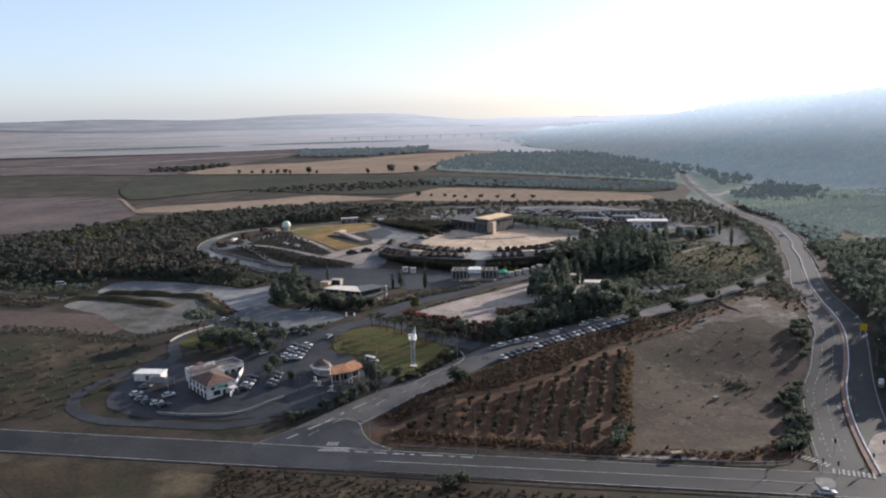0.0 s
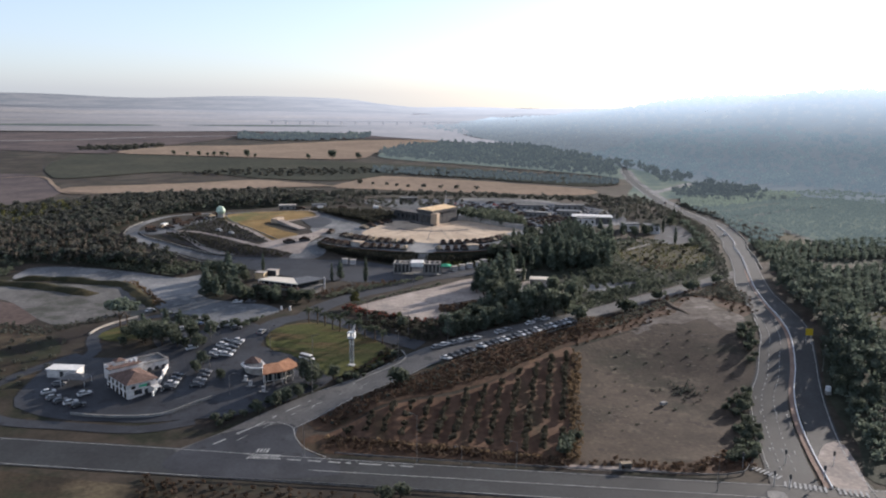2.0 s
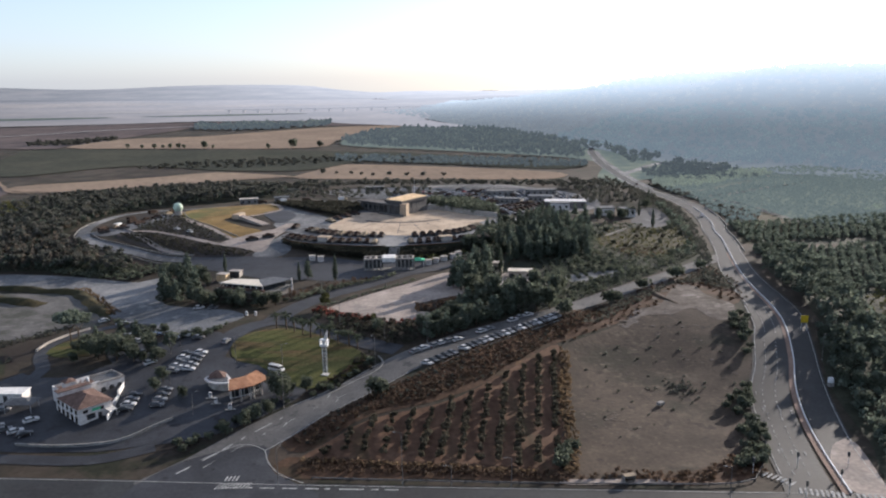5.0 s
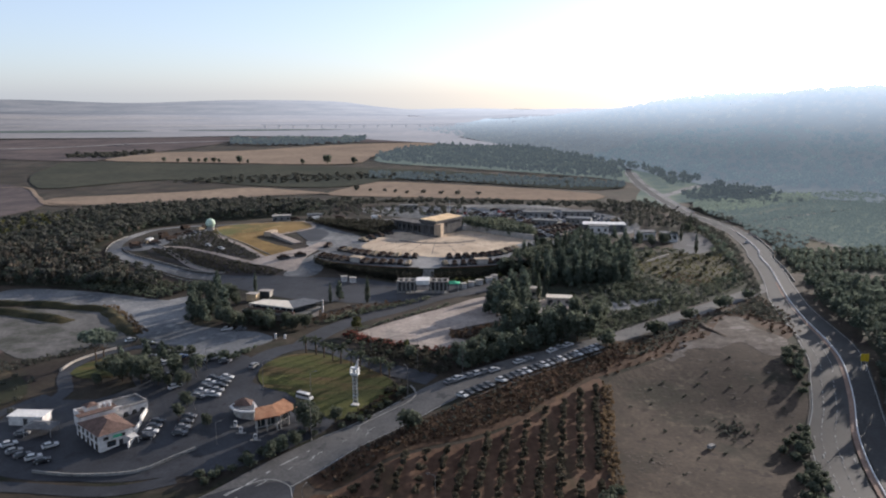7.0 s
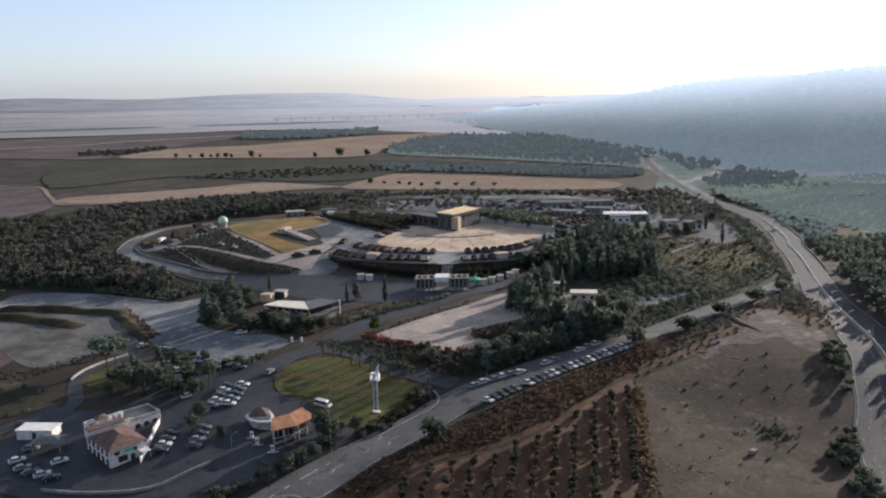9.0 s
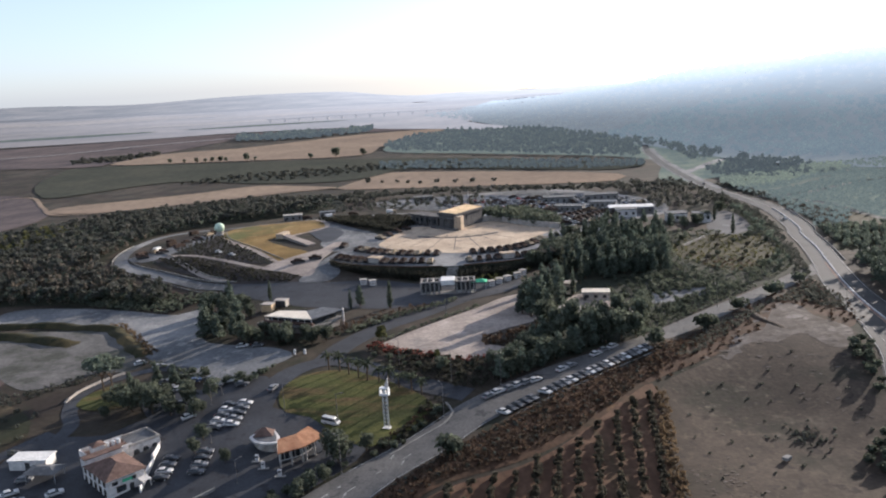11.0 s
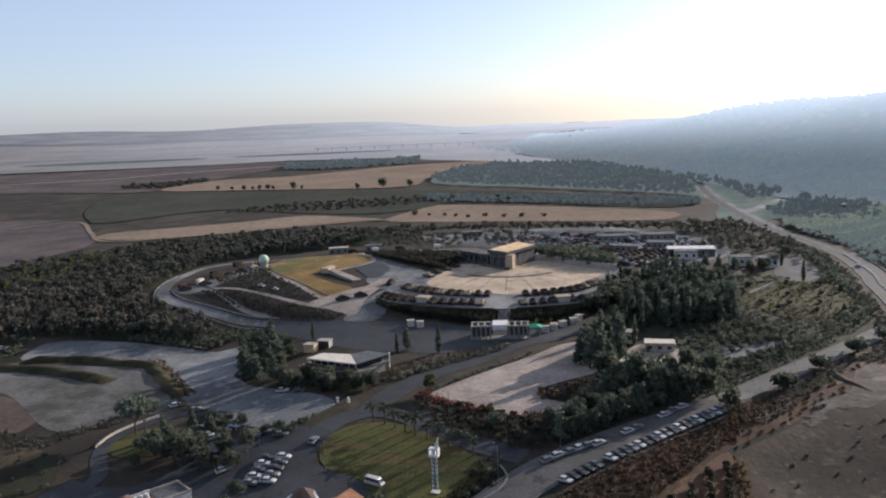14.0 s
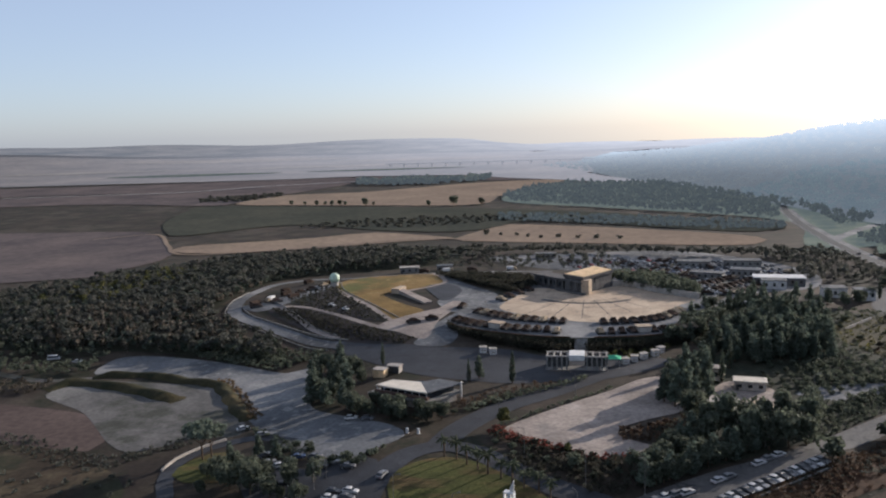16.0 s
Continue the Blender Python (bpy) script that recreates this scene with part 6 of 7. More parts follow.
    part("roof", boxes((-1.6, 1.6, -1.4, 1.4, 2.3, 2.5, 0.04)), M["stone"], k)
    part("counter", boxes((-1.0, 1.0, -1.2, -1.0, 0.9, 1.05)), M["bark"], k)

# ---- radome ----
rd = thing("radome", "pale green radar dome on a stone base", "radome", at=Matrix.Translation(spot(-106, 543)))
bm = bmesh.new()
bmesh.ops.create_uvsphere(bm, u_segments=20, v_segments=12, radius=2.9)
bmesh.ops.translate(bm, verts=bm.verts, vec=(0, 0, 5.0))
bmesh.ops.delete(bm, geom=[v for v in bm.verts if v.co.z < 2.6], context="VERTS")
part("dome", bm, surface("pale_green_panel", (0.36, 0.45, 0.34), (0.5, 0.58, 0.46), 0.4, 2, rough=0.5, bump=0), rd)
part("base", rod(bmesh.new(), (0, 0, -0.5), (0, 0, 2.8), 2.2, 2.2, 16), M["stone"], rd)

# ---- trees ----
# orchard rows
OR = [(-14, 226), (1, 238), (21, 246), (37, 257), (61, 281), (64, 279), (57, 252), (49.5, 219), (40, 213), (17, 220), (-4, 225)]
ux, uy = math.sin(radians(13.8)), math.cos(radians(13.8))
for i in range(-4, 20):
    for j in range(-8, 44):
        x = 46.5 - i * 4.9 * uy + j * 2.15 * ux
        y = 214 + i * 4.9 * ux * 1.0 + j * 2.15 * uy
        if inside(x, y, OR) and RNG.random() > 0.06:
            plant("olive_tree", x + RNG.uniform(-0.3, 0.3), y + RNG.uniform(-0.4, 0.4), RNG.uniform(0.65, 0.95))
# dark grove between the lot and the highway
CLEAR = [[(84, 362), (98, 370), (118, 372), (112, 362), (94, 355)], [(58, 352), (66, 366), (84, 362), (78, 348)], [(132, 452), (148, 470), (182, 462), (176, 425), (150, 395), (134, 400), (124, 425)], [(184, 536), (197, 533), (193, 500), (185, 476), (168, 462), (159, 482), (170, 502)]]
PINES = [(70, 414), (75, 399), (88, 397), (100, 398), (111, 400), (118, 421), (124, 440), (129, 456), (120, 472), (104, 468), (92, 444), (78, 424)]
for x, y in scatter(PINES, 3.7, RNG):
    plant("pine_tree" if RNG.random() < 0.75 else "oak_tree", x, y, RNG.uniform(0.9, 1.25), tall=1.1)
for i in range(13):
    plant("cypress_tree", 70 + i * 1.9 + RNG.uniform(-0.4, 0.4), 409 + i * 3.2 + RNG.uniform(-0.4, 0.4), RNG.uniform(0.6, 0.95))
# young trees in rows on dark soil
for i in range(9):
    for j in range(11):
        x, y = 78 + j * 4.2 + i * 0.5, 362 + i * 4.3 - j * 0.35
        if inside(x, y, [(77, 371), (90, 358), (121, 373), (117, 396), (84, 397)]) and RNG.random() > 0.08:
            plant("bush", x + RNG.uniform(-0.4, 0.4), y + RNG.uniform(-0.4, 0.4), RNG.uniform(0.55, 0.85))
# tall pines beside the tan lot, round the huts
for x, y in scatter([(38, 352), (47, 347), (54, 352), (60, 372), (60, 388), (53, 386), (46, 371)], 4.8, RNG):
    plant("pine_tree", x, y, RNG.uniform(0.9, 1.25), tall=1.2)
for x, y, k in ((47, 328, 1.3), (51, 326, 1.15), (56, 317, 1.15), (60.5, 316, 1.2), (66, 317, 1.25), (71, 317.5, 1.1), (62, 324, 1.25), (45, 321, 1.1), (68, 326, 1.35), (74, 325, 1.2), (78, 332, 1.1), (80, 339, 1.0), (44, 336, 1.15), (58, 328, 1.2)):
    plant("oak_tree", x, y, k * RNG.uniform(0.95, 1.25), tall=RNG.uniform(0.95, 1.55))
for i in range(16):
    plant("oak_tree" if i % 3 else "pine_tree", 23 + i * 2.2 + RNG.uniform(-0.6, 0.6), 293 + i * 1.45 + RNG.uniform(-0.5, 0.9), RNG.uniform(0.75, 1.05))
for x, y in scatter([(26, 298), (56, 316), (56, 326), (44, 330), (33, 318)], 3.6, RNG):
    plant("oak_tree" if RNG.random() < 0.6 else "pine_tree", x, y, RNG.uniform(0.6, 1.0))
for x, y in scatter([(84, 334), (96, 344), (112, 356), (108, 360), (94, 352), (84, 342)], 4.0, RNG):
    plant("bush", x, y, RNG.uniform(0.5, 0.9))
for x, y in ((58, 372), (62, 386), (66, 396), (56, 362), (71, 392), (92, 405), (64, 376)):
    plant("cypress_tree", x, y, RNG.uniform(0.9, 1.2))
# round the mound
for x, y, k, s in ((-9, 377, "cypress_tree", 1.05), (-21, 383, "pine_tree", 0.85), (-24.5, 379, "cypress_tree", 0.75), (-59, 402, "cypress_tree", 0.8), (-12.5, 334, "lime_tree", 1.1), (5, 313, "lime_tree", 0.6),
                   (73, 306.5, "bush", 2.3), (97, 324, "bush", 2.2), (99.5, 326, "bush", 1.7), (116, 340, "bush", 1.9), (136, 355.5, "bush", 2.2), (154, 370, "bush", 1.8), (3, 252.5, "bush", 2.2), (5, 254, "bush", 1.4), (-25.5, 262, "oak_tree", 1.05), (-6, 300, "oak_tree", 0.4),
                   (-101, 319, "umbrella_pine", 1.35), (-99, 321, "umbrella_pine", 1.2), (-92, 317, "pine_tree", 0.6), (-84, 319, "pine_tree", 0.7), (-78, 316, "pine_tree", 0.65), (-88, 311, "oak_tree", 0.8), (-82, 305, "oak_tree", 0.85), (-76, 301, "oak_tree", 0.85), (-88, 301, "oak_tree", 0.9), (-95, 306, "oak_tree", 0.7), (-71, 303, "oak_tree", 0.8), (-93, 296, "oak_tree", 0.6), (-64, 290, "oak_tree", 0.5), (-70, 290, "oak_tree", 0.55),
                   (170, 468, "cypress_tree", 1.0), (195, 540, "cypress_tree", 1.1), (189, 530, "oak_tree", 1.0)):
    plant(k, x, y, s)
for x, y in scatter([(-84, 404), (-80, 366), (-70, 352), (-56, 344), (-62, 368), (-64, 384), (-72, 402)], 5.6, RNG):
    plant("oak_tree" if RNG.random() < 0.5 else "pine_tree", x, y, RNG.uniform(0.8, 1.25))
for i in range(10):
    plant("palm_tree", -29 + i * 3.1 + RNG.uniform(-0.4, 0.4), 312.0 - i * 2.55 + RNG.uniform(-0.4, 0.4), RNG.uniform(1.0, 1.3))
for x, y in scatter([(-66, 352), (-54, 346), (-36, 337), (-27, 346), (-30, 348), (-42, 346), (-56, 356)], 3.4, RNG):
    plant("oak_tree" if RNG.random() < 0.6 else "bush", x, y, RNG.uniform(0.6, 0.85))
for x, y in scatter([(84, 462), (96, 470), (112, 488), (122, 500), (116, 516), (106, 500)], 4.4, RNG):
    plant("pine_tree", x, y, RNG.uniform(0.6, 0.85))
for x, y in scatter([(64, 425), (78, 448), (92, 474), (84, 478), (70, 458), (62, 438)], 4.4, RNG):
    plant("pine_tree" if RNG.random() < 0.5 else "oak_tree", x, y, RNG.uniform(0.6, 0.85))
for x, y in scatter([(20, 296), (26, 306), (16, 306), (2, 309), (-12, 322), (-18, 324), (-10, 312), (4, 300)], 4.2, RNG):
    plant("bush", x, y, RNG.uniform(0.5, 0.85))
for x, y in scatter([(-5, 261), (-20, 258), (-12, 266), (-3, 270), (3, 277), (2, 284), (-1, 276), (-8, 266)], 2.6, RNG):
    plant("bush", x, y, RNG.uniform(0.45, 0.9))
for x, y in scatter([(-48, 232), (-34, 246), (-22, 256), (-26, 257), (-38, 248), (-50, 236)], 2.8, RNG):
    plant("bush", x, y, RNG.uniform(0.6, 1.0))
for x, y in scatter([(90, 206), (98, 208), (106, 222), (108, 230), (103, 230), (96, 218)], 2.6, RNG):
    plant("bush", x, y, RNG.uniform(0.9, 1.3))
for x, y in scatter([(102, 234), (110, 238), (116, 250), (112, 252), (104, 244)], 2.8, RNG):
    plant("bush", x, y, RNG.uniform(0.8, 1.3))
for x, y in scatter([(124, 268), (134, 284), (140, 300), (136, 304), (128, 286)], 3.0, RNG):
    plant("bush", x, y, RNG.uniform(0.8, 1.3))
for x, y, k in ((103, 222, 0.6), (108, 240, 0.55), (148, 253, 0.9), (151, 263, 0.8), (146, 243, 0.85), (154, 274, 0.8), (140, 232, 0.8), (143, 246, 0.9), (150, 240, 1.0), (136, 216, 0.7)):
    plant("oak_tree", x, y, k)
for x, y, k in ((-86, 298, 1.15), (-79, 294, 1.2), (-73, 291, 1.0), (-65.5, 287.5, 0.8), (-82, 301, 1.1), (-76, 297, 0.9), (-90, 303, 1.1), (-24, 258.5, 1.3), (-61.5, 268, 0.65), (-60.5, 274, 0.7), (-52.5, 262, 0.6), (-63, 298, 0.9), (-68.5, 296, 1.0), (-22.5, 262, 0.8), (-30.5, 246.5, 0.7), (-33, 243.5, 0.75), (-27, 250, 0.65), (-17, 263, 0.7), (-37.5, 239.5, 0.6), (6, 303, 0.7), (26, 301, 1.0), (29, 306, 0.9), (34, 309, 1.0), (21, 303, 0.8)):
    plant("oak_tree", x, y, k)
for x, y in scatter([(54, 420), (66, 424), (82, 448), (74, 452), (62, 438)], 4.4, RNG):
    plant("oak_tree", x, y, RNG.uniform(1.0, 1.35))
for x, y in ((3, 192), (-1, 190), (49, 217), (47, 213), (52, 221)):
    plant("bush", x, y, 1.4)
for x, y in scatter([(-64, 350), (-52, 342), (-38, 335), (-30, 340), (-40, 344), (-54, 351)], 4.0, RNG):
    plant("oak_tree", x, y, RNG.uniform(0.7, 0.95))
for x, y in scatter([(-76, 322), (-62, 308), (-50, 306), (-52, 309), (-62, 312), (-74, 326)], 3.4, RNG):
    plant("bush", x, y, RNG.uniform(0.6, 1.1))
for x, y, k, q in ((176, 506, "cypress_tree", 0.95), (170, 503, "oak_tree", 1.0), (164, 498, "oak_tree", 0.9), (160, 492, "oak_tree", 1.1), (152, 488, "oak_tree", 1.0), (146, 494, "pine_tree", 0.8), (140, 500, "pine_tree", 0.85), (150, 502, "oak_tree", 0.8), (136, 508, "pine_tree", 0.8)):
    plant(k, x, y, q)
# low growth, too much to count
g = np.random.default_rng(21)
for k, (near, far) in enumerate(((-7.5, -13), (8.5, 15))):
    side = (HWY if k == 0 else HWY_R)[9:21]
    strip = [(x + near, y) for x, y in side] + [(x + far, y) for x, y in side[::-1]]
    wood("verge_scrub", scatter(strip, 2.1, g, [[(180, 396), (212, 396), (246, 412), (244, 420), (186, 414)]] + CLEAR[3:]), M["olive"], "low scrub on the highway verge", "scrub", 1.0, 1.4, 24, 0.55, g)
BANK = [(-20, 235), (-6, 247.5), (8, 258), (20, 266), (44, 284), (68, 301), (95, 322), (92, 312), (78, 300), (63, 286), (38, 262), (20, 250), (0, 241), (-16, 230)]
wood("bank_brush", scatter([(95, 322), (112, 333), (128, 344), (150, 362), (160, 372), (157, 346), (150, 330), (141, 344), (130, 346), (116, 330), (100, 316), (86, 303), (78, 300)], 1.4, g), M["olive"], "dull olive brush above the dirt field", "brush", 1.0, 1.0, 20, 0.42, g)
wood("bank_brush", scatter(BANK, 2.2, g), M["olive"], "dull olive weeds on the road bank", "brush", 0.6, 1.0, 20, 0.42, g)
wood("bank_brush", scatter(BANK, 1.15, g), M["dry"], "rusty dry brush on the road bank", "brush", 0.75, 1.0, 20, 0.42, g)
EDGE = [(-18, 219), (20, 212), (46, 205.5), (49, 209), (20, 217), (-14, 224)]
wood("roadside_brush", scatter(EDGE, 1.1, g), M["dry"], "rusty dry brush along the road", "brush", 0.9, 0.9, 22, 0.4, g)
STRAW = [(50, 208), (54, 220), (60, 250), (68, 281), (65.5, 282), (57, 251), (51, 221), (47, 209)]
wood("straw_hedge", scatter(STRAW, 0.9, g), M["straw"], "straw-coloured dry hedge beside the orchard", "hedge", 1.6, 0.9, 26, 0.45, g)
wood("straw_strip", scatter([(-18, 223.5), (0, 219.5), (40, 210), (40, 211.5), (0, 221), (-18, 225)], 0.9, g), M["straw"], "straw-coloured grass strip", "grass", 0.9, 0.8, 20, 0.4, g)
wood("verge_brush", scatter([(-60, 205), (0, 190), (60, 178), (60, 150), (-60, 170)], 2.0, g), M["dry"], "dry brown weeds on the verge", "brush", 0.9, 1.0, 22, 0.5, g)
wood("field_edge_brush", scatter([(49, 206), (75, 201), (98, 203), (92, 212), (80, 206), (60, 209)], 1.6, g), M["dry"], "dry weeds at the edge of the field", "brush", 1.0, 1.0, 22, 0.5, g)
wood("lawn_shrubs", scatter([(-0.5, 286), (4.5, 284), (5, 279), (3, 275), (-3, 270), (-8, 266.5), (-13.5, 262), (-14.5, 264.5), (-10, 269.5), (-4, 275.5), (-1, 281)], 1.5, g), M["hedge"], "dark shrubs at the tip of the lawn", "shrubs", 1.2, 1.2, 28, 0.5, g)
wood("lawn_shrubs", scatter([(-2, 280), (2, 279), (2, 275), (-3, 271.5), (-9, 268), (-11, 270), (-5, 275)], 1.5, g), M["dry"], "brown dry shrubs at the tip of the lawn", "shrubs", 0.8, 1.1, 24, 0.5, g)
wood("bloom_hedge", scatter([(-11, 309), (-1, 299.5), (9, 291.5), (16, 289.5), (23, 295), (22, 303), (14, 306), (4, 312), (-6, 318)], 2.0, g), M["hedge"], "dark shrubs between the loop road and the tan lot", "hedge", 1.7, 1.6, 36, 0.55, g)
wood("bloom_hedge", scatter([(-14, 328), (-6, 321), (6, 312.5), (14, 308), (22, 309), (20, 305), (10, 305), (-4, 315), (-16, 325)], 1.3, g), M["hedge"], "dark hedge beside the tan lot", "hedge", 2.2, 1.3, 34, 0.5, g)
wood("bougainvillea", scatter([(4, 314), (14, 309.5), (22, 310.5), (22, 308), (13, 307), (3, 311.5)], 1.3, g), M["bloom"], "red flowering bougainvillea along the tan lot", "hedge", 2.0, 1.2, 34, 0.45, g)
wood("bougainvillea", scatter([(-30, 350), (-22, 362), (-8, 371), (10, 376), (4, 370), (-10, 362), (-20, 350)], 2.0, g), M["dry"], "dull reddish shrubs by the road", "hedge", 1.8, 1.3, 26, 0.5, g)
wood("island_shrubs", scatter([(20, 330), (22, 322), (31, 321), (42, 328), (43, 340), (36, 336), (28, 331)], 1.6, g), M["dry"], "dark dry shrubs on the island in the tan lot", "shrubs", 1.6, 1.3, 30, 0.5, g)
wood("bougainvillea", scatter([(-14, 331), (-6, 323), (4, 315.5), (3, 312), (-8, 319), (-17, 327)], 1.2, g), M["bloom"], "red flowering hedge below the tan lot", "hedge", 2.0, 1.2, 34, 0.45, g)
wood("lot_weeds", scatter([(-215, 348), (-165, 338), (-140, 324), (-127, 322), (-112, 338), (-104, 338), (-110, 330), (-128, 312), (-142, 314), (-166, 328), (-215, 336)], 2.0, g), M["olive"], "weeds along the edge of the dusty lot", "weeds", 0.6, 1.3, 18, 0.5, g)
wood("verge_scrub", scatter([(72, 320), (92, 335), (118, 355), (136, 368), (132, 378), (112, 366), (88, 348), (74, 332)], 1.6, g), M["oak"], "low dark scrub beside the access road", "scrub", 1.0, 1.2, 22, 0.5, g)
wood("road_hedge", scatter([(-26, 350), (-14, 361), (4, 373), (18, 382), (18, 379), (6, 370), (-12, 357), (-24, 346)], 1.4, g), M["oak"], "clipped roadside hedge", "hedge", 1.5, 1.1, 30, 0.45, g)
wood("road_hedge", scatter([(-14, 335), (0, 348), (14, 361), (26, 371), (25, 369), (12, 357.5), (0, 346.5), (-14, 333)], 1.2, g), M["oak"], "clipped hedge beside the tan lot", "hedge", 1.2, 0.9, 30, 0.4, g)
front_bank = [(p.x - 1, p.y - 1) for p in front] + [(70, 440), (60, 422), (43, 411), (20.8, 409.5), (20.8, 415), (15, 415.5), (15, 410), (2, 412.5), (-18, 423), (-34, 438)]
wood("terrace_hedge", scatter(front_bank, 0.9, g), M["hedge"], "dark hedge covering the terrace front", "hedge", 4.0, 1.0, 44, 0.42, g, True, 0.1)
wood("bank_hedge", scatter([(-50, 574), (-25, 569), (5, 554), (7, 526), (-5, 509), (-21, 527), (-38, 551)], 1.35, g), M["hedge"], "dark hedge on the arena bank", "hedge", 2.8, 1.6, 40, 0.65, g)
wood("roof_hedge", scatter([(47, 534), (56, 548), (70, 546), (82, 528), (87, 502), (83, 489), (67, 504), (55, 519)], 1.5, g), M["oak"], "dark green planting behind the curved wall", "hedge", 6.8, 1.9, 54, 0.75, g)
wood("lot_hedge", scatter([(-95, 342), (-86, 334), (-76, 319), (-64, 308), (-52, 307), (-46, 318), (-48, 318), (-55, 310), (-64, 312.5), (-74, 323), (-88, 339)], 1.4, g), M["oak"], "low hedge along the gravel lot", "hedge", 1.3, 1.1, 28, 0.5, g)
wood("lot_hedge", scatter([(-150, 452), (-118, 433), (-96, 428), (-88, 424), (-98, 407), (-104, 406), (-140, 424), (-160, 440)], 1.9, g), M["oak"], "rough hedge below the service road", "hedge", 2.2, 1.6, 34, 0.6, g)
wood("field_weeds", scatter([(-200, 238), (-125, 245), (-110, 265), (-113, 305), (-135, 318), (-200, 300)], 5.0, g), M["olive"], "scattered weeds in the brown field", "weeds", 0.9, 1.5, 22, 0.6, g)
wood("field_tufts", scatter([(66, 225), (112, 250), (120, 275), (116, 300), (80, 290), (66, 262)], 6.5, g), M["olive"], "small weedy tufts in the dirt field", "weeds", 0.35, 0.8, 14, 0.4, g)
wood("field_tufts", [(97 + g.normal() * 2.6, 256 + g.normal() * 3.5) for _ in range(40)], M["olive"], "cluster of dark weeds in the dirt field", "weeds", 0.6, 0.8, 16, 0.4, g)
wood("slope_shrubs", scatter([(-123, 505), (-114, 534), (-107, 552), (-97, 518), (-77, 482), (-63, 458), (-80, 465), (-112, 492)], 2.0, g), M["hedge"], "low dark shrubs on the planted slope", "shrubs", 0.7, 1.1, 20, 0.5, g)
wood("slope_shrubs", scatter([(-126, 486), (-113, 485), (-90, 467), (-66, 444), (-50, 431), (-53, 426), (-81, 438), (-118, 473)], 1.7, g), M["hedge"], "dark shrubs on the planted bank", "shrubs", 1.3, 1.2, 24, 0.5, g)
# woods left of the mound
WOOD_L = [(-300, 540), (-277, 575), (-250, 610), (-225, 650), (-185, 690), (-140, 705), (-89, 712), (-50, 708), (-50, 650), (-96, 622), (-121, 612), (-146, 590), (-158, 545), (-160, 490), (-152, 470), (-128, 450), (-106, 434), (-108, 420), (-140, 428), (-178, 437), (-230, 440), (-300, 470)]
wood("pine_wood", scatter(WOOD_L, 3.7, g), M["woodland"], "dark pine wood beside the mound", "wood", 8.0, 2.7, 70, 1.0, g)
wood("pine_wood", scatter(WOOD_L, 5.0, g), M["pine"], "low rounded trees in the wood beside the mound", "wood", 5.5, 2.6, 56, 0.95, g)
wood("bare_wood", scatter([(-215, 440), (-120, 432), (-128, 448), (-152, 470), (-160, 490), (-200, 500), (-240, 470)], 3.0, g), M["bare"], "brown half-bare trees at the edge of the wood", "wood", 7.5, 1.6, 46, 0.7, g, True)
wood("berm_brush", scatter([(-126, 394), (-118, 388), (-104, 362), (-96, 350), (-93, 353), (-106, 376), (-118, 396)], 1.5, g), M["straw"], "yellowed brush on the berm", "brush", 1.2, 1.0, 26, 0.45, g)
wood("light_wood", scatter([(-230, 470), (-190, 520), (-150, 560), (-160, 490), (-180, 450)], 6.0, g), M["bare"], "pale brown trees at the edge of the wood", "wood", 6.0, 2.4, 60, 0.9, g)
wood("lot_scrub", scatter([(-330, 372), (-250, 384), (-192, 380), (-186, 394), (-200, 393), (-222, 402), (-255, 418), (-330, 430)], 3.0, g), M["bare"], "brown brush beside the lots", "scrub", 2.0, 1.8, 34, 0.7, g)
wood("lot_scrub", scatter([(-183, 404), (-183, 430), (-215, 438), (-260, 430), (-225, 412), (-200, 403)], 3.4, g, [[(-214, 420), (-214, 432), (-188, 432), (-188, 418)]]), M["oak"], "dark bushes beside the lots", "scrub", 3.2, 2.0, 44, 0.7, g)
wood("left_wood", scatter([(-330, 400), (-215, 436), (-230, 446), (-330, 470)], 5.5, g), M["oak"], "dark wood beyond the lots", "wood", 6.0, 2.6, 60, 1.0, g)
wood("back_wood", scatter([(-52, 690), (-40, 715), (40, 705), (120, 672), (185, 660), (212, 670), (208, 630), (150, 645), (60, 680), (0, 692), (-30, 660)], 4.2, g), M["woodland"], "dark wood behind the parking", "wood", 7.0, 2.8, 60, 1.0, g)
wood("highway_scrub", scatter([(90, 340), (118, 360), (134, 371), (150, 384), (164, 398), (180, 440), (192, 480), (202, 545), (192, 545), (178, 520), (160, 475), (140, 478), (118, 430), (100, 395)], 3.6, g, CLEAR), M["oak"], "low dark scrub beside the road", "scrub", 2.2, 1.7, 40, 0.6, g)
wood("ground_cover", scatter([(64, 426), (76, 446), (92, 474), (112, 504), (124, 496), (132, 474), (124, 450), (112, 420), (100, 392), (118, 420), (122, 400), (130, 385), (120, 362), (96, 340), (84, 350), (90, 375), (96, 400), (110, 440), (92, 446), (78, 422), (68, 418)], 2.0, g, CLEAR), M["oak"], "low dark ground cover under the trees", "scrub", 1.1, 1.4, 22, 0.5, g)
wood("ground_cover", scatter(CLEAR[2], 2.6, g), M["lime"], "low yellow-green weeds in the rough field", "weeds", 0.5, 1.5, 16, 0.5, g)
wood("ground_cover", scatter([(130, 404), (138, 392), (150, 396), (152, 412), (140, 420), (132, 416)], 2.4, g), M["dry"], "rusty weeds at the edge of the rough field", "weeds", 0.6, 1.3, 16, 0.5, g)
wood("ground_cover", scatter([(136, 372), (150, 380), (164, 396), (178, 430), (188, 470), (198, 520), (190, 520), (180, 470), (170, 430), (152, 398), (136, 392)], 2.2, g, CLEAR), M["oak"], "low dark scrub by the highway", "scrub", 1.3, 1.5, 24, 0.5, g)
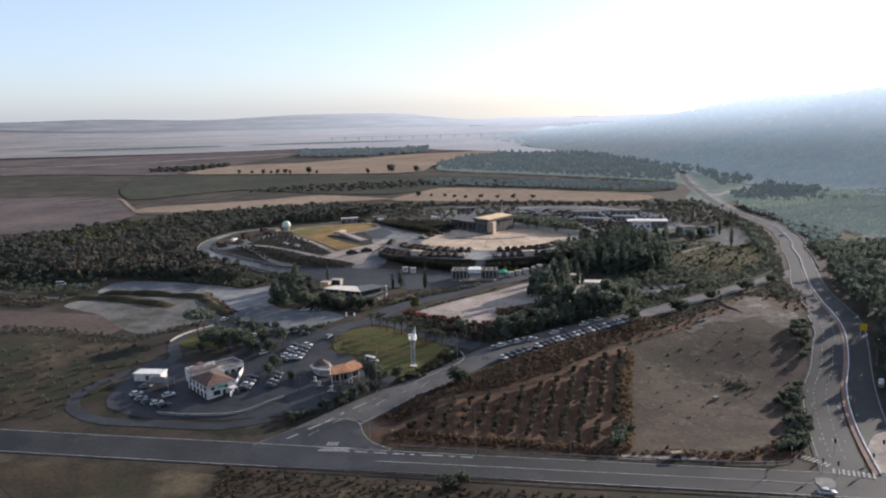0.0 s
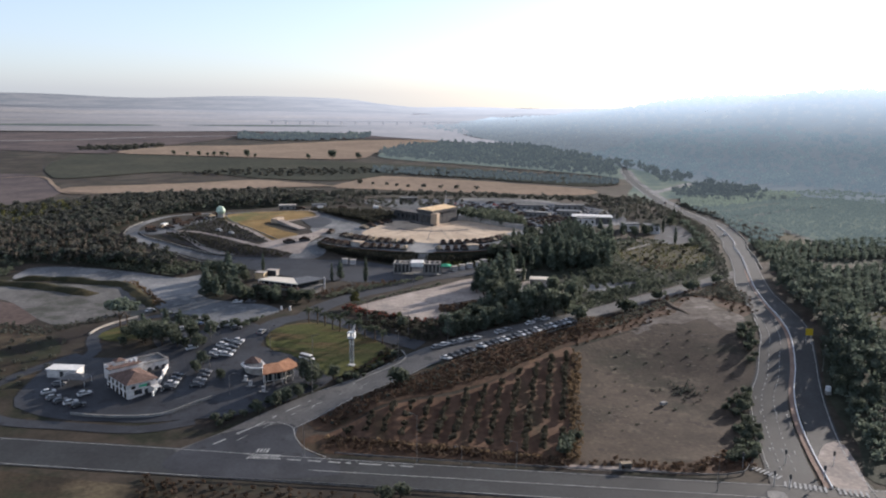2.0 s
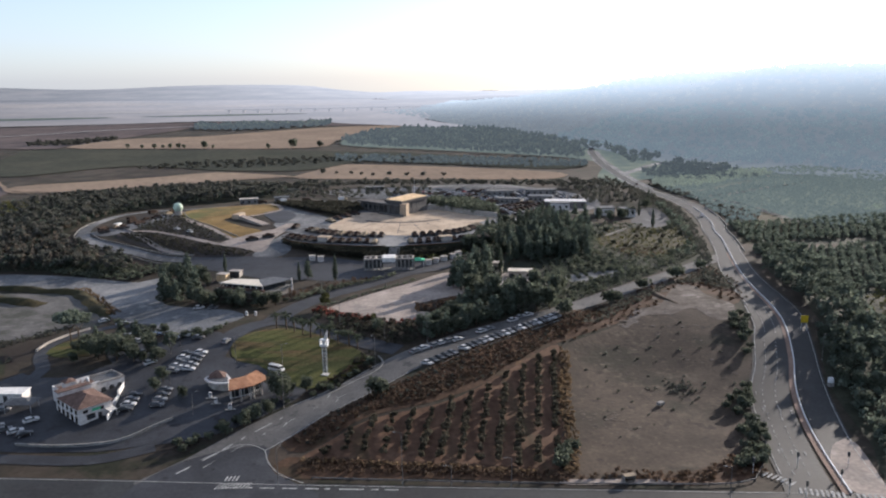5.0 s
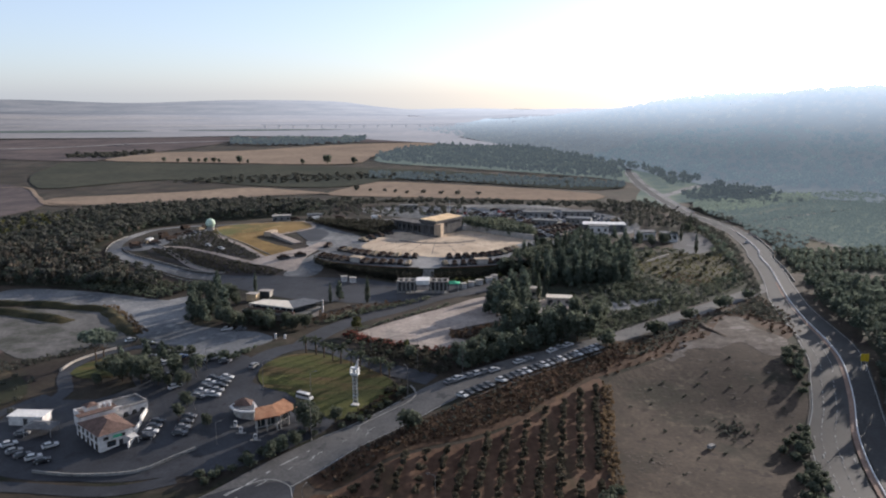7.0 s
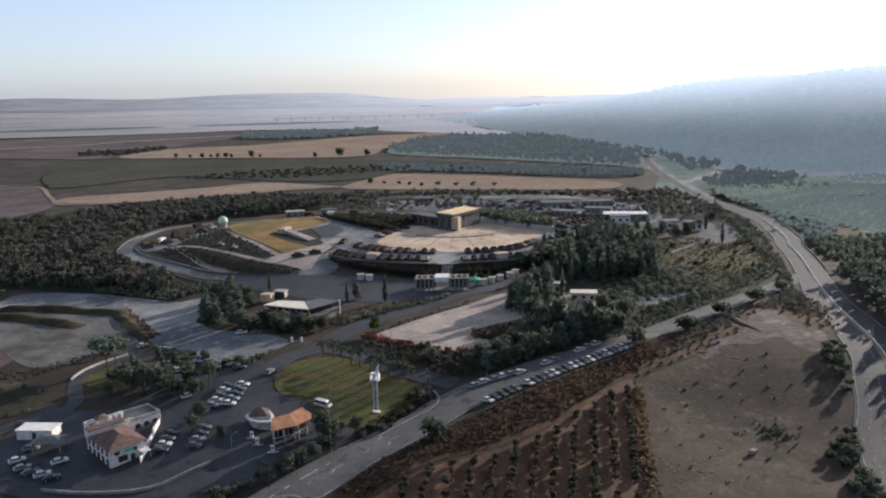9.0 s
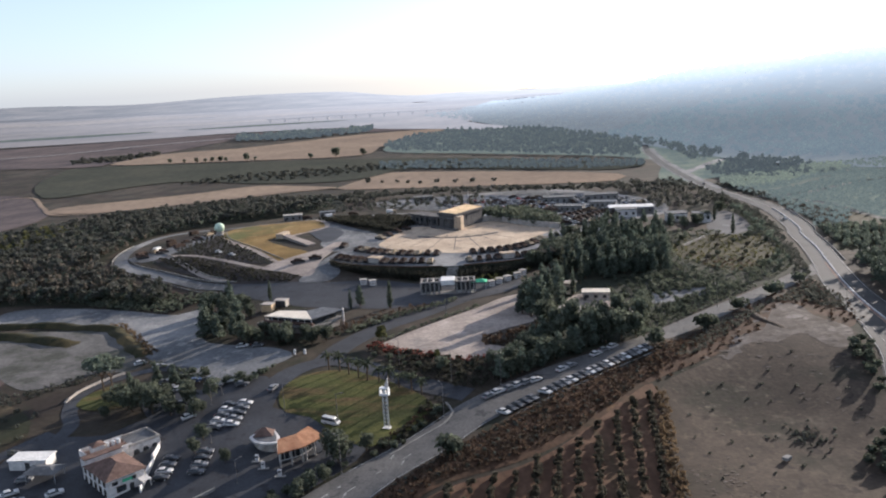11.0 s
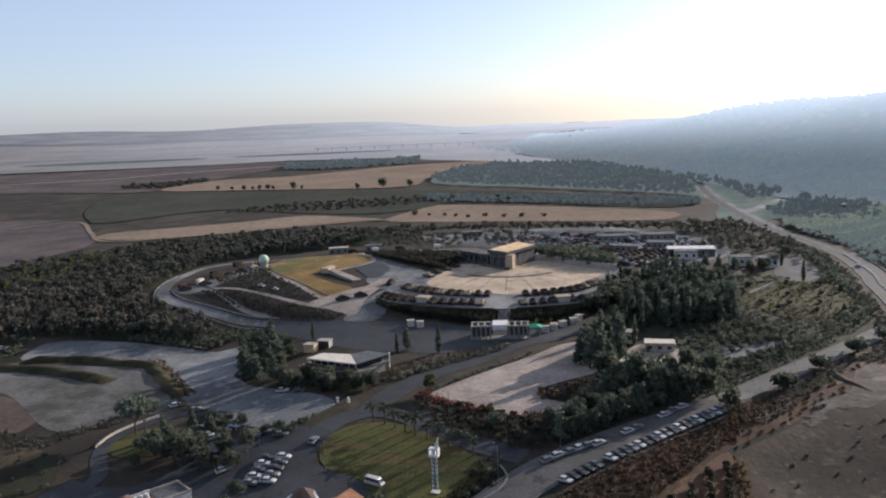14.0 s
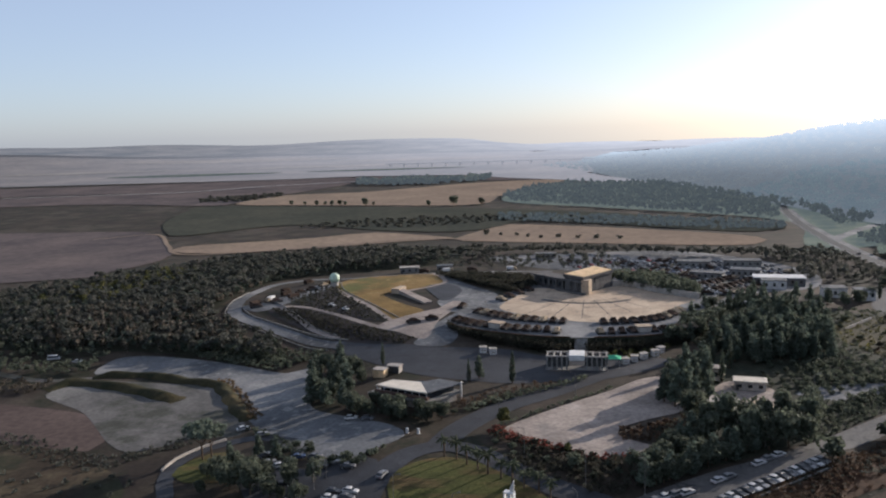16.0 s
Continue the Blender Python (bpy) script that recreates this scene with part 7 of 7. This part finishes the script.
wood("back_scrub", scatter([(150, 560), (172, 545), (208, 550), (213, 610), (217, 655), (200, 650), (160, 650), (175, 600)], 4.6, g), M["woodland"], "dark trees behind the workshops", "wood", 5.5, 2.4, 54, 0.9, g)
wood("back_scrub", scatter([(-60, 625), (-20, 612), (20, 610), (60, 600), (70, 650), (40, 672), (-20, 668), (-50, 650)], 6.5, g), M["woodland"], "scattered trees behind the museum", "wood", 4.5, 2.4, 50, 0.8, g)
wood("gate_planting", scatter([(26, 400), (46, 404), (56, 420), (44, 414), (28, 406)], 2.2, g), M["lime"], "yellow-green planting beside the gate", "shrubs", 2.0, 1.4, 34, 0.45, g)
wood("verge_scrub", scatter([(197, 480), (205, 510), (211, 545), (213, 600), (204, 580), (200, 545), (196, 510), (188, 478)], 2.6, g, CLEAR), M["olive"], "low scrub on the highway verge", "scrub", 1.6, 1.7, 30, 0.6, g)
wood("highway_trees", scatter([(150, 384), (164, 398), (180, 440), (192, 480), (202, 545), (194, 545), (184, 500), (172, 440), (156, 405)], 5.5, g, CLEAR), M["pine"], "dark trees along the highway", "wood", 5.0, 2.3, 60, 0.8, g)
for x, y in scatter(CLEAR[2], 10.5, RNG):
    plant("bush" if RNG.random() < 0.6 else "olive_tree", x, y, RNG.uniform(0.7, 1.2))
wood("highway_scrub", scatter([(66, 283), (86, 300), (116, 316), (150, 318), (158, 345), (160, 372), (150, 366), (120, 344), (92, 320), (72, 302)], 2.6, g, [[(96, 303), (113, 318), (118, 332), (134, 342), (142, 334), (138, 316), (128, 310)]]), M["dry"], "dry scrub below the road", "scrub", 0.7, 1.1, 20, 0.45, g)
EDGE_R = [(154, 270), (164, 297), (170, 324), (177, 354), (188, 388), (206, 388), (198, 350), (188, 320), (180, 295), (170, 268), (162, 250), (146, 250)]
wood("roadside_wood", scatter(EDGE_R, 3.0, g), M["pine"], "tall dark trees at the edge of the highway", "wood", 9.0, 2.9, 80, 0.9, g)
wood("roadside_scrub", scatter([(128, 204), (138, 236), (148, 262), (160, 288), (182, 290), (190, 240), (170, 196), (140, 190)], 2.7, g), M["pine"], "dark bushes beside the highway", "scrub", 3.2, 2.2, 46, 0.7, g)
# Yellow-green leaf colour stands in for sunlight on this part of the wood.
wood("light_wood", scatter([(-268, 515), (-252, 570), (-225, 612), (-205, 610), (-215, 560), (-228, 505)], 4.6, g), M["lime"], "trees in the wood coloured yellow-green as if sunlit", "wood", 8.0, 2.6, 60, 0.9, g)
wood("meadow_grass", scatter([(177, 290), (190, 285), (207, 300), (207, 322), (190, 318)], 2.6, g), M["lime"], "light green grass terrace among the trees", "grass", 0.6, 1.6, 24, 0.5, g)
RIGHT = [(160, 240), (162, 290), (172, 325), (178, 360), (196, 400), (208, 440), (216, 470), (300, 460), (330, 400), (330, 300), (240, 220)]
rows = [(x, y) for i in range(-45, 60) for j in range(120) for x, y in ((150 + i * 4.2 * 0.86 + j * 2.3 * 0.5 + g.uniform(-0.3, 0.3), 330 - i * 4.2 * 0.5 + j * 2.3 * 0.86 + g.uniform(-0.3, 0.3) - 60),)
        if inside(x, y, RIGHT) and not inside(x, y, [(177, 290), (190, 285), (207, 300), (207, 322), (190, 318)]) and not inside(x, y, [(196, 404), (260, 392), (262, 412), (200, 420)]) and not inside(x, y, EDGE_R)]
wood("plantation", rows, M["pine"], "rows of low dark trees on the slope beside the highway", "plantation", 2.8, 2.0, 42, 0.75, g)
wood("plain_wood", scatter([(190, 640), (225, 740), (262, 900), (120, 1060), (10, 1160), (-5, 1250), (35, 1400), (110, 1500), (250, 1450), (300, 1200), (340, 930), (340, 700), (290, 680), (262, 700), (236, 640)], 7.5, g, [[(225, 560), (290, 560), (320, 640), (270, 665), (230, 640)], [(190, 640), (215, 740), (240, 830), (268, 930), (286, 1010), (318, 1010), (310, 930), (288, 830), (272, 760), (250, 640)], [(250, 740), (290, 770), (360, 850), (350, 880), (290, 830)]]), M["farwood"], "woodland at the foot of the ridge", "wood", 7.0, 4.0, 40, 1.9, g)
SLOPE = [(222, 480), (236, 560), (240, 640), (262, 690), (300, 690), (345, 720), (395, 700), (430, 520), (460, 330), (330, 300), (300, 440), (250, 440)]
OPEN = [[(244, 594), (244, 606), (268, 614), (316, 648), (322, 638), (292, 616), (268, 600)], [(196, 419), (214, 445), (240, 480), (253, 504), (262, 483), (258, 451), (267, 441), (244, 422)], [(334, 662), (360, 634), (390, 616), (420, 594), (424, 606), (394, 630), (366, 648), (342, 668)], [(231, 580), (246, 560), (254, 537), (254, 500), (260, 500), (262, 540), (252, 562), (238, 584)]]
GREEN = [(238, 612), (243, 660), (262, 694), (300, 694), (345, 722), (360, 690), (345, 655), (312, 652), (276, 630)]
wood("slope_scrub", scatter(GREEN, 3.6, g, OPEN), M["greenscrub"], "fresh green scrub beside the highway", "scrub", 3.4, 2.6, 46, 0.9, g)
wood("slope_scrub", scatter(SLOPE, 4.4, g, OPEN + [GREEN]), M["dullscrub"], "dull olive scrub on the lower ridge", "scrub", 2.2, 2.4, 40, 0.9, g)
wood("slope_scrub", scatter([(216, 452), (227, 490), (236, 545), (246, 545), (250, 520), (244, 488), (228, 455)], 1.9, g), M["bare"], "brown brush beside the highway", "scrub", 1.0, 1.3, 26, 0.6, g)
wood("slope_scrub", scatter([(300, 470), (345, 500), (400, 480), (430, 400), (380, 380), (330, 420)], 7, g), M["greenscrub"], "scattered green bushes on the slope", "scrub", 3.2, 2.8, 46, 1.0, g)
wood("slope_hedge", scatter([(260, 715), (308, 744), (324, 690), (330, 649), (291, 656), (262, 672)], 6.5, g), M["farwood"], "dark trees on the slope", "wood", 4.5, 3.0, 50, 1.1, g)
wood("slope_hedge", scatter([(235, 560), (236, 600), (240, 640), (248, 640), (243, 600), (241, 560)], 4.5, g), M["woodland"], "dark hedge beside the highway", "hedge", 3.0, 2.2, 44, 0.9, g)
RIDGE = [(460, 320), (435, 520), (395, 720), (345, 935), (300, 1200), (250, 1440), (180, 1800), (100, 2200)]
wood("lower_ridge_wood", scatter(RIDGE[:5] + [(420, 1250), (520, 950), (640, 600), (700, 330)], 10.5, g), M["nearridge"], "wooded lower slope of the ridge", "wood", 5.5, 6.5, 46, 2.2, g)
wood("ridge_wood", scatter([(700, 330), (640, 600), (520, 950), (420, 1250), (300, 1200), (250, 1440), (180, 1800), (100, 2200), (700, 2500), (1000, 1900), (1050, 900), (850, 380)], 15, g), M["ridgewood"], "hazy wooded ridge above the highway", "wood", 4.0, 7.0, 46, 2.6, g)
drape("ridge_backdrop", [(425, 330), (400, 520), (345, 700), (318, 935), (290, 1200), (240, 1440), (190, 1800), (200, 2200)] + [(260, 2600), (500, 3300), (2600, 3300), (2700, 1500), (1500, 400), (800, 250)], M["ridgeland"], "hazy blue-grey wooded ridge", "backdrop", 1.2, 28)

# ---- buildings and parking behind the museum ----
def block(name, x, y, w, d, h, turn, wall, roof, label, eave=0.4, windows=4):
    t = thing(name, label, "building", at=Matrix.Translation(spot(x, y)) @ Matrix.Rotation(radians(turn), 4, "Z"))
    part("wall", boxes((-w / 2, w / 2, -d / 2, d / 2, -1, h, 0.05)), M[wall], t)
    part("roof", boxes((-w / 2 - eave, w / 2 + eave, -d / 2 - eave, d / 2 + eave, h, h + 0.45, 0.05)), M[roof], t)
    for i in range(windows):
        u = -w / 2 + (i + 0.5) * w / windows
        glazed(t, u - 0.7, u + 0.7, -d / 2 - 0.08, -d / 2 + 0.02, h * 0.35, h * 0.75)
    part("door", boxes((-w / 2 + 0.4, -w / 2 + 1.4, -d / 2 - 0.1, -d / 2 + 0.02, 0, 2.1)), M["darkmetal"], t)
    return t


block("workshop", 140, 545, 26, 10, 4.2, -12, "greyroof", "whiteroof", "long grey workshop with a white roof", windows=6)
block("office", 133, 532, 12, 8, 4.5, -12, "white", "gravel", "white office block with a flat roof", windows=3)
block("office", 156, 512, 11, 8, 4.6, -8, "white", "gravel", "white flat-roofed house beyond the trees", windows=3)
block("office", 168, 505, 9, 7, 5, -8, "white", "greyroof", "white house beyond the trees", windows=3)
block("store", 106, 562, 18, 7, 3.6, -30, "concrete", "gravel", "low pale store shed", windows=5)
block("store", 131, 574, 16, 8, 4, -20, "concrete", "greyroof", "grey store shed with a flat roof", windows=5)
block("store", 110, 612, 20, 9, 4, -14, "concrete", "gravel", "long pale store shed behind the museum", windows=5)
block("store", 140, 612, 22, 9, 4, -10, "concrete", "gravel", "long store shed with a pale roof", windows=5)
block("store", 20, 668, 14, 6, 3.5, -5, "concrete", "gravel", "low grey hut beside the wood", windows=4)
block("store", -70, 604, 12, 6, 3.6, 8, "concrete", "stone", "low pale exhibit hut", windows=3)
block("store", -48, 612, 10, 5, 3.4, 8, "concrete", "greyroof", "grey exhibit hut with a flat roof", windows=3)
block("store", 56, 346, 8, 6, 3.4, -30, "stone", "stone", "pale stone hut among the trees", windows=2)
block("store", 71, 368, 10, 5, 3.0, -14, "stone", "creamroof", "long pale hut among the trees", windows=3)
block("store", 63, 379, 4, 4, 4.2, -30, "creamroof", "stone", "narrow pale hut among the trees", windows=1)
block("store", 68, 345, 6, 4, 2.6, -30, "stone", "sand", "low sand-coloured hut in the sandy yard", windows=1)
drape("rear_car_park", [(60, 575), (100, 562), (118, 520), (104, 502), (120, 515), (160, 540), (170, 600), (120, 690), (30, 690), (-20, 675), (10, 620)], M["gravel"], "dusty rear parking ground", "parking lot", 0.25, 8)
drape("pale_apron", [(174, 492), (186, 496), (177, 485)], M["gravel"], "pale sunlit apron of the yard", "yard", 0.29, 3, smooth=False)
drape("yard", [(186, 530), (196, 531), (192, 500), (184, 478), (168, 466), (163, 484)], M["asphalt"], "grey yard beside the highway", "yard", 0.25, 5)
drape("rough_field", [(126, 424), (132, 402), (147, 393), (172, 427), (178, 462), (142, 462), (128, 440)], M["olivefield"], "patch of dull olive grass", "field", 0.2, 6)
drape("sandy_yard", [(56, 338), (68, 336), (78, 344), (80, 358), (76, 372), (66, 376), (58, 366), (55, 350)], M["tanlot"], "sandy yard round the huts among the trees", "yard", 0.2, 3)
drape("dirt_patch", [(84, 362), (98, 370), (118, 372), (112, 362), (94, 355)], M["gravel"], "pale dirt clearing", "clearing", 0.2, 4)
for i in range(210):
    k = i % 7
    x = 30 + (i // 7) * 4.4 + random.uniform(-1, 1)
    y = 578 + k * 13 - (i // 5) * 0.9 + random.uniform(-2, 2)
    if inside(x, y, [(60, 575), (100, 562), (160, 560), (166, 600), (120, 680), (40, 690), (20, 620)]):
        if random.random() < 0.15:
            on_show(x, y, random.choice((150, 170, 190)), ground(x, y) + 0.16)
        else:
            park(x, y, random.choice((150, 165, 180)), up=0.16)
for i in range(24):
    p = Vector((88, 520)).lerp(Vector((118, 560)), (i % 8) / 7) + Vector((10, -6)) * (i // 8)
    on_show(p.x, p.y, 130, ground(p.x, p.y) + 0.16)

# rows of vehicles behind the curved wall
BLOCKS = ((106, 562, 12), (131, 574, 11), (110, 612, 13), (140, 612, 14), (140, 545, 16), (133, 532, 9))
for i in range(9):
    for j in range(26):
        x, y = 86 + i * 6.2 - j * 1.6 + random.uniform(-0.6, 0.6), 482 + j * 6.6 + i * 1.5 + random.uniform(-0.5, 0.5)
        if not inside(x, y, [(84, 480), (104, 482), (124, 536), (122, 590), (104, 640), (74, 664), (58, 640), (86, 560)]):
            continue
        if random.random() < 0.3 or any(math.hypot(x - a, y - b) < c for a, b, c in BLOCKS) or min(off_segment(x, y, 88, 478, 104, 504), off_segment(x, y, 104, 504, 116, 526)) < 4.5:
            continue
        z = TOP + 0.05 if inside(x, y, rim) else ground(x, y) + 0.16
        if random.random() < 0.25:
            on_show(x, y, 70 + random.uniform(-6, 6), z)
        else:
            park(x, y, 70 + random.uniform(-5, 5), random.choice(("white", "silver", "white", "grey")), up=z - ground(x, y))


def make_truck(cab):
    t = thing("truck", "old army truck with a boxy pale body" if cab == "sand" else "old dark army truck", "truck", "trucks on show")
    part("cab", profile_solid(bmesh.new(), [(1.2, 0.8, 0), (3.2, 0.8, 0), (3.2, 1.5, 0), (2.6, 2.3, 0.6), (1.2, 2.4, 0.6)], 2.2, 2.0), M[cab], t)
    part("bed", boxes((-1.2, 1.2, -3.2, 1.1, 0.9, 2.7, 0.05)), M["whiteroof" if cab == "sand" else cab], t)
    for x in (-1.0, 1.0):
        for y in (-2.4, -1.2, 2.3):
            part("wheel", wheel(bmesh.new(), x, y, 0.5, 0.3), M["rubber"], t)
    return t


TRUCKS = {}
for x, y, h, c in ((-133, 506, 200, "sand"), (-122, 512, 40, "khaki"), (-139, 500, 30, "khaki"), (-110, 552, 60, "khaki"), (-60, 596, 90, "khaki"), (-45, 598, 80, "sand"), (-30, 600, 95, "khaki"), (-5, 600, 90, "sand"), (-128, 520, 30, "khaki"), (-131, 530, 20, "khaki"), (-125, 560, 30, "khaki")):
    reuse(TRUCKS, c, lambda: make_truck(c), lie(x, y, h, 0.2))

# ---- far plain ----
g = np.random.default_rng(5)
wood("field_hedge", scatter([(-465, 1286), (-466, 1340), (-368, 1400), (-355, 1375), (-395, 1280)], 8, g), M["woodland"], "dark hedge on the plain", "hedge", 6, 5, 40, 2.0, g)
for x, y, s in ((-300, 1205, 0.9), (-280, 1200, 0.7), (-262, 1194, 0.9), (-250, 1192, 0.7), (-240, 1188, 0.9), (-228, 1184, 1.0), (-220, 1182, 0.8), (-190, 1168, 1.4), (-103, 1145, 1.0), (-70, 1140, 1.7), (-34, 1147, 1.2), (-180, 1172, 0.7)):
    plant("oak_tree", x, y, s * 1.2)
wood("crop_scrub", scatter([(-230, 930), (-110, 905), (10, 945), (90, 905), (120, 960), (-60, 1000), (-150, 985)], 9, g), M["woodland"], "dark scrub in the crops", "scrub", 2.6, 4.0, 30, 1.8, g)
wood("field_hedge", scatter([(-11, 950), (100, 892), (187, 838), (240, 826), (258, 868), (207, 905), (112, 955), (-11, 1010)], 6.0, g, [[(225, 700), (262, 920), (300, 1000), (330, 1000), (275, 800)]]), M["farwood"], "dark band of low trees across the far field", "wood", 4.0, 3.4, 40, 1.4, g)
wood("far_grove", scatter([(-276, 1600), (-169, 1560), (-29, 1640), (-30, 1760), (-204, 1755), (-294, 1720)], 13, g), M["farwood"], "hazy far grove on the plain", "wood", 8, 8, 30, 4, g)
wood("field_bushes", scatter([(-40, 848), (20, 800), (110, 770), (112, 776), (30, 815), (-30, 858)], 13, g), M["woodland"], "dark bushes across the pale field", "bushes", 3, 3.2, 40, 1.4, g)
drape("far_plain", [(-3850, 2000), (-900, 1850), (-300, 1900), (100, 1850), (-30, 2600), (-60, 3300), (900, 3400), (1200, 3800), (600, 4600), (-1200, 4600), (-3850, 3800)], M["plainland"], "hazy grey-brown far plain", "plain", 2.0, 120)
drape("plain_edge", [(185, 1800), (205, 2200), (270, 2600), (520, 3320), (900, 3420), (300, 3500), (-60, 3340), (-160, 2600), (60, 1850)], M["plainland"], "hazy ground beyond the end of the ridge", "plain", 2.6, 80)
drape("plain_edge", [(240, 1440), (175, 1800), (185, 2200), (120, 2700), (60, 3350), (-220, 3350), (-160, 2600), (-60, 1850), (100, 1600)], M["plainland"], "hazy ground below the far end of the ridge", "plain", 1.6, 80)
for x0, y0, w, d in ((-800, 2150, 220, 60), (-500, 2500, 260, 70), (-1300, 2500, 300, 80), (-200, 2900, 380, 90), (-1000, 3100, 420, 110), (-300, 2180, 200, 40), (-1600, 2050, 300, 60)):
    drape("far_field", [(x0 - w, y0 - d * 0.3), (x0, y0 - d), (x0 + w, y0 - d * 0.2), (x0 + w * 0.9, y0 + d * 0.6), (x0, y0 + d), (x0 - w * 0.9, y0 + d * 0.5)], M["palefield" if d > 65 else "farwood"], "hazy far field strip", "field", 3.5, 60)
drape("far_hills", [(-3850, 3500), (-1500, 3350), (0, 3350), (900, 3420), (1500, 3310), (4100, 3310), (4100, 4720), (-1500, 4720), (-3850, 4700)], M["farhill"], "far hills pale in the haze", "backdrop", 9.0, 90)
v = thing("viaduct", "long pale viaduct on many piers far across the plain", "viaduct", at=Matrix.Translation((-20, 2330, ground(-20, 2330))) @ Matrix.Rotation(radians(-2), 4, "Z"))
# Deck and piers borrow the plain's emission, so haze is painted on them too.
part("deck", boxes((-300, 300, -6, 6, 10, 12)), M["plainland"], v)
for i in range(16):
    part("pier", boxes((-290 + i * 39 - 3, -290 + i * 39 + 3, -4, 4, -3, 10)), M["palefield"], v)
for i in range(70):
    x, y = -1560 + random.gauss(0, 240), 3900 + random.uniform(-260, 360)
    h = thing("far_house", "pale far-off town house on a hill", "house", "far town", at=Matrix.Translation(spot(x, y)))
    part("wall", boxes((-9, 9, -6, 6, -3, random.uniform(4, 8))), M["whiteroof"], h)
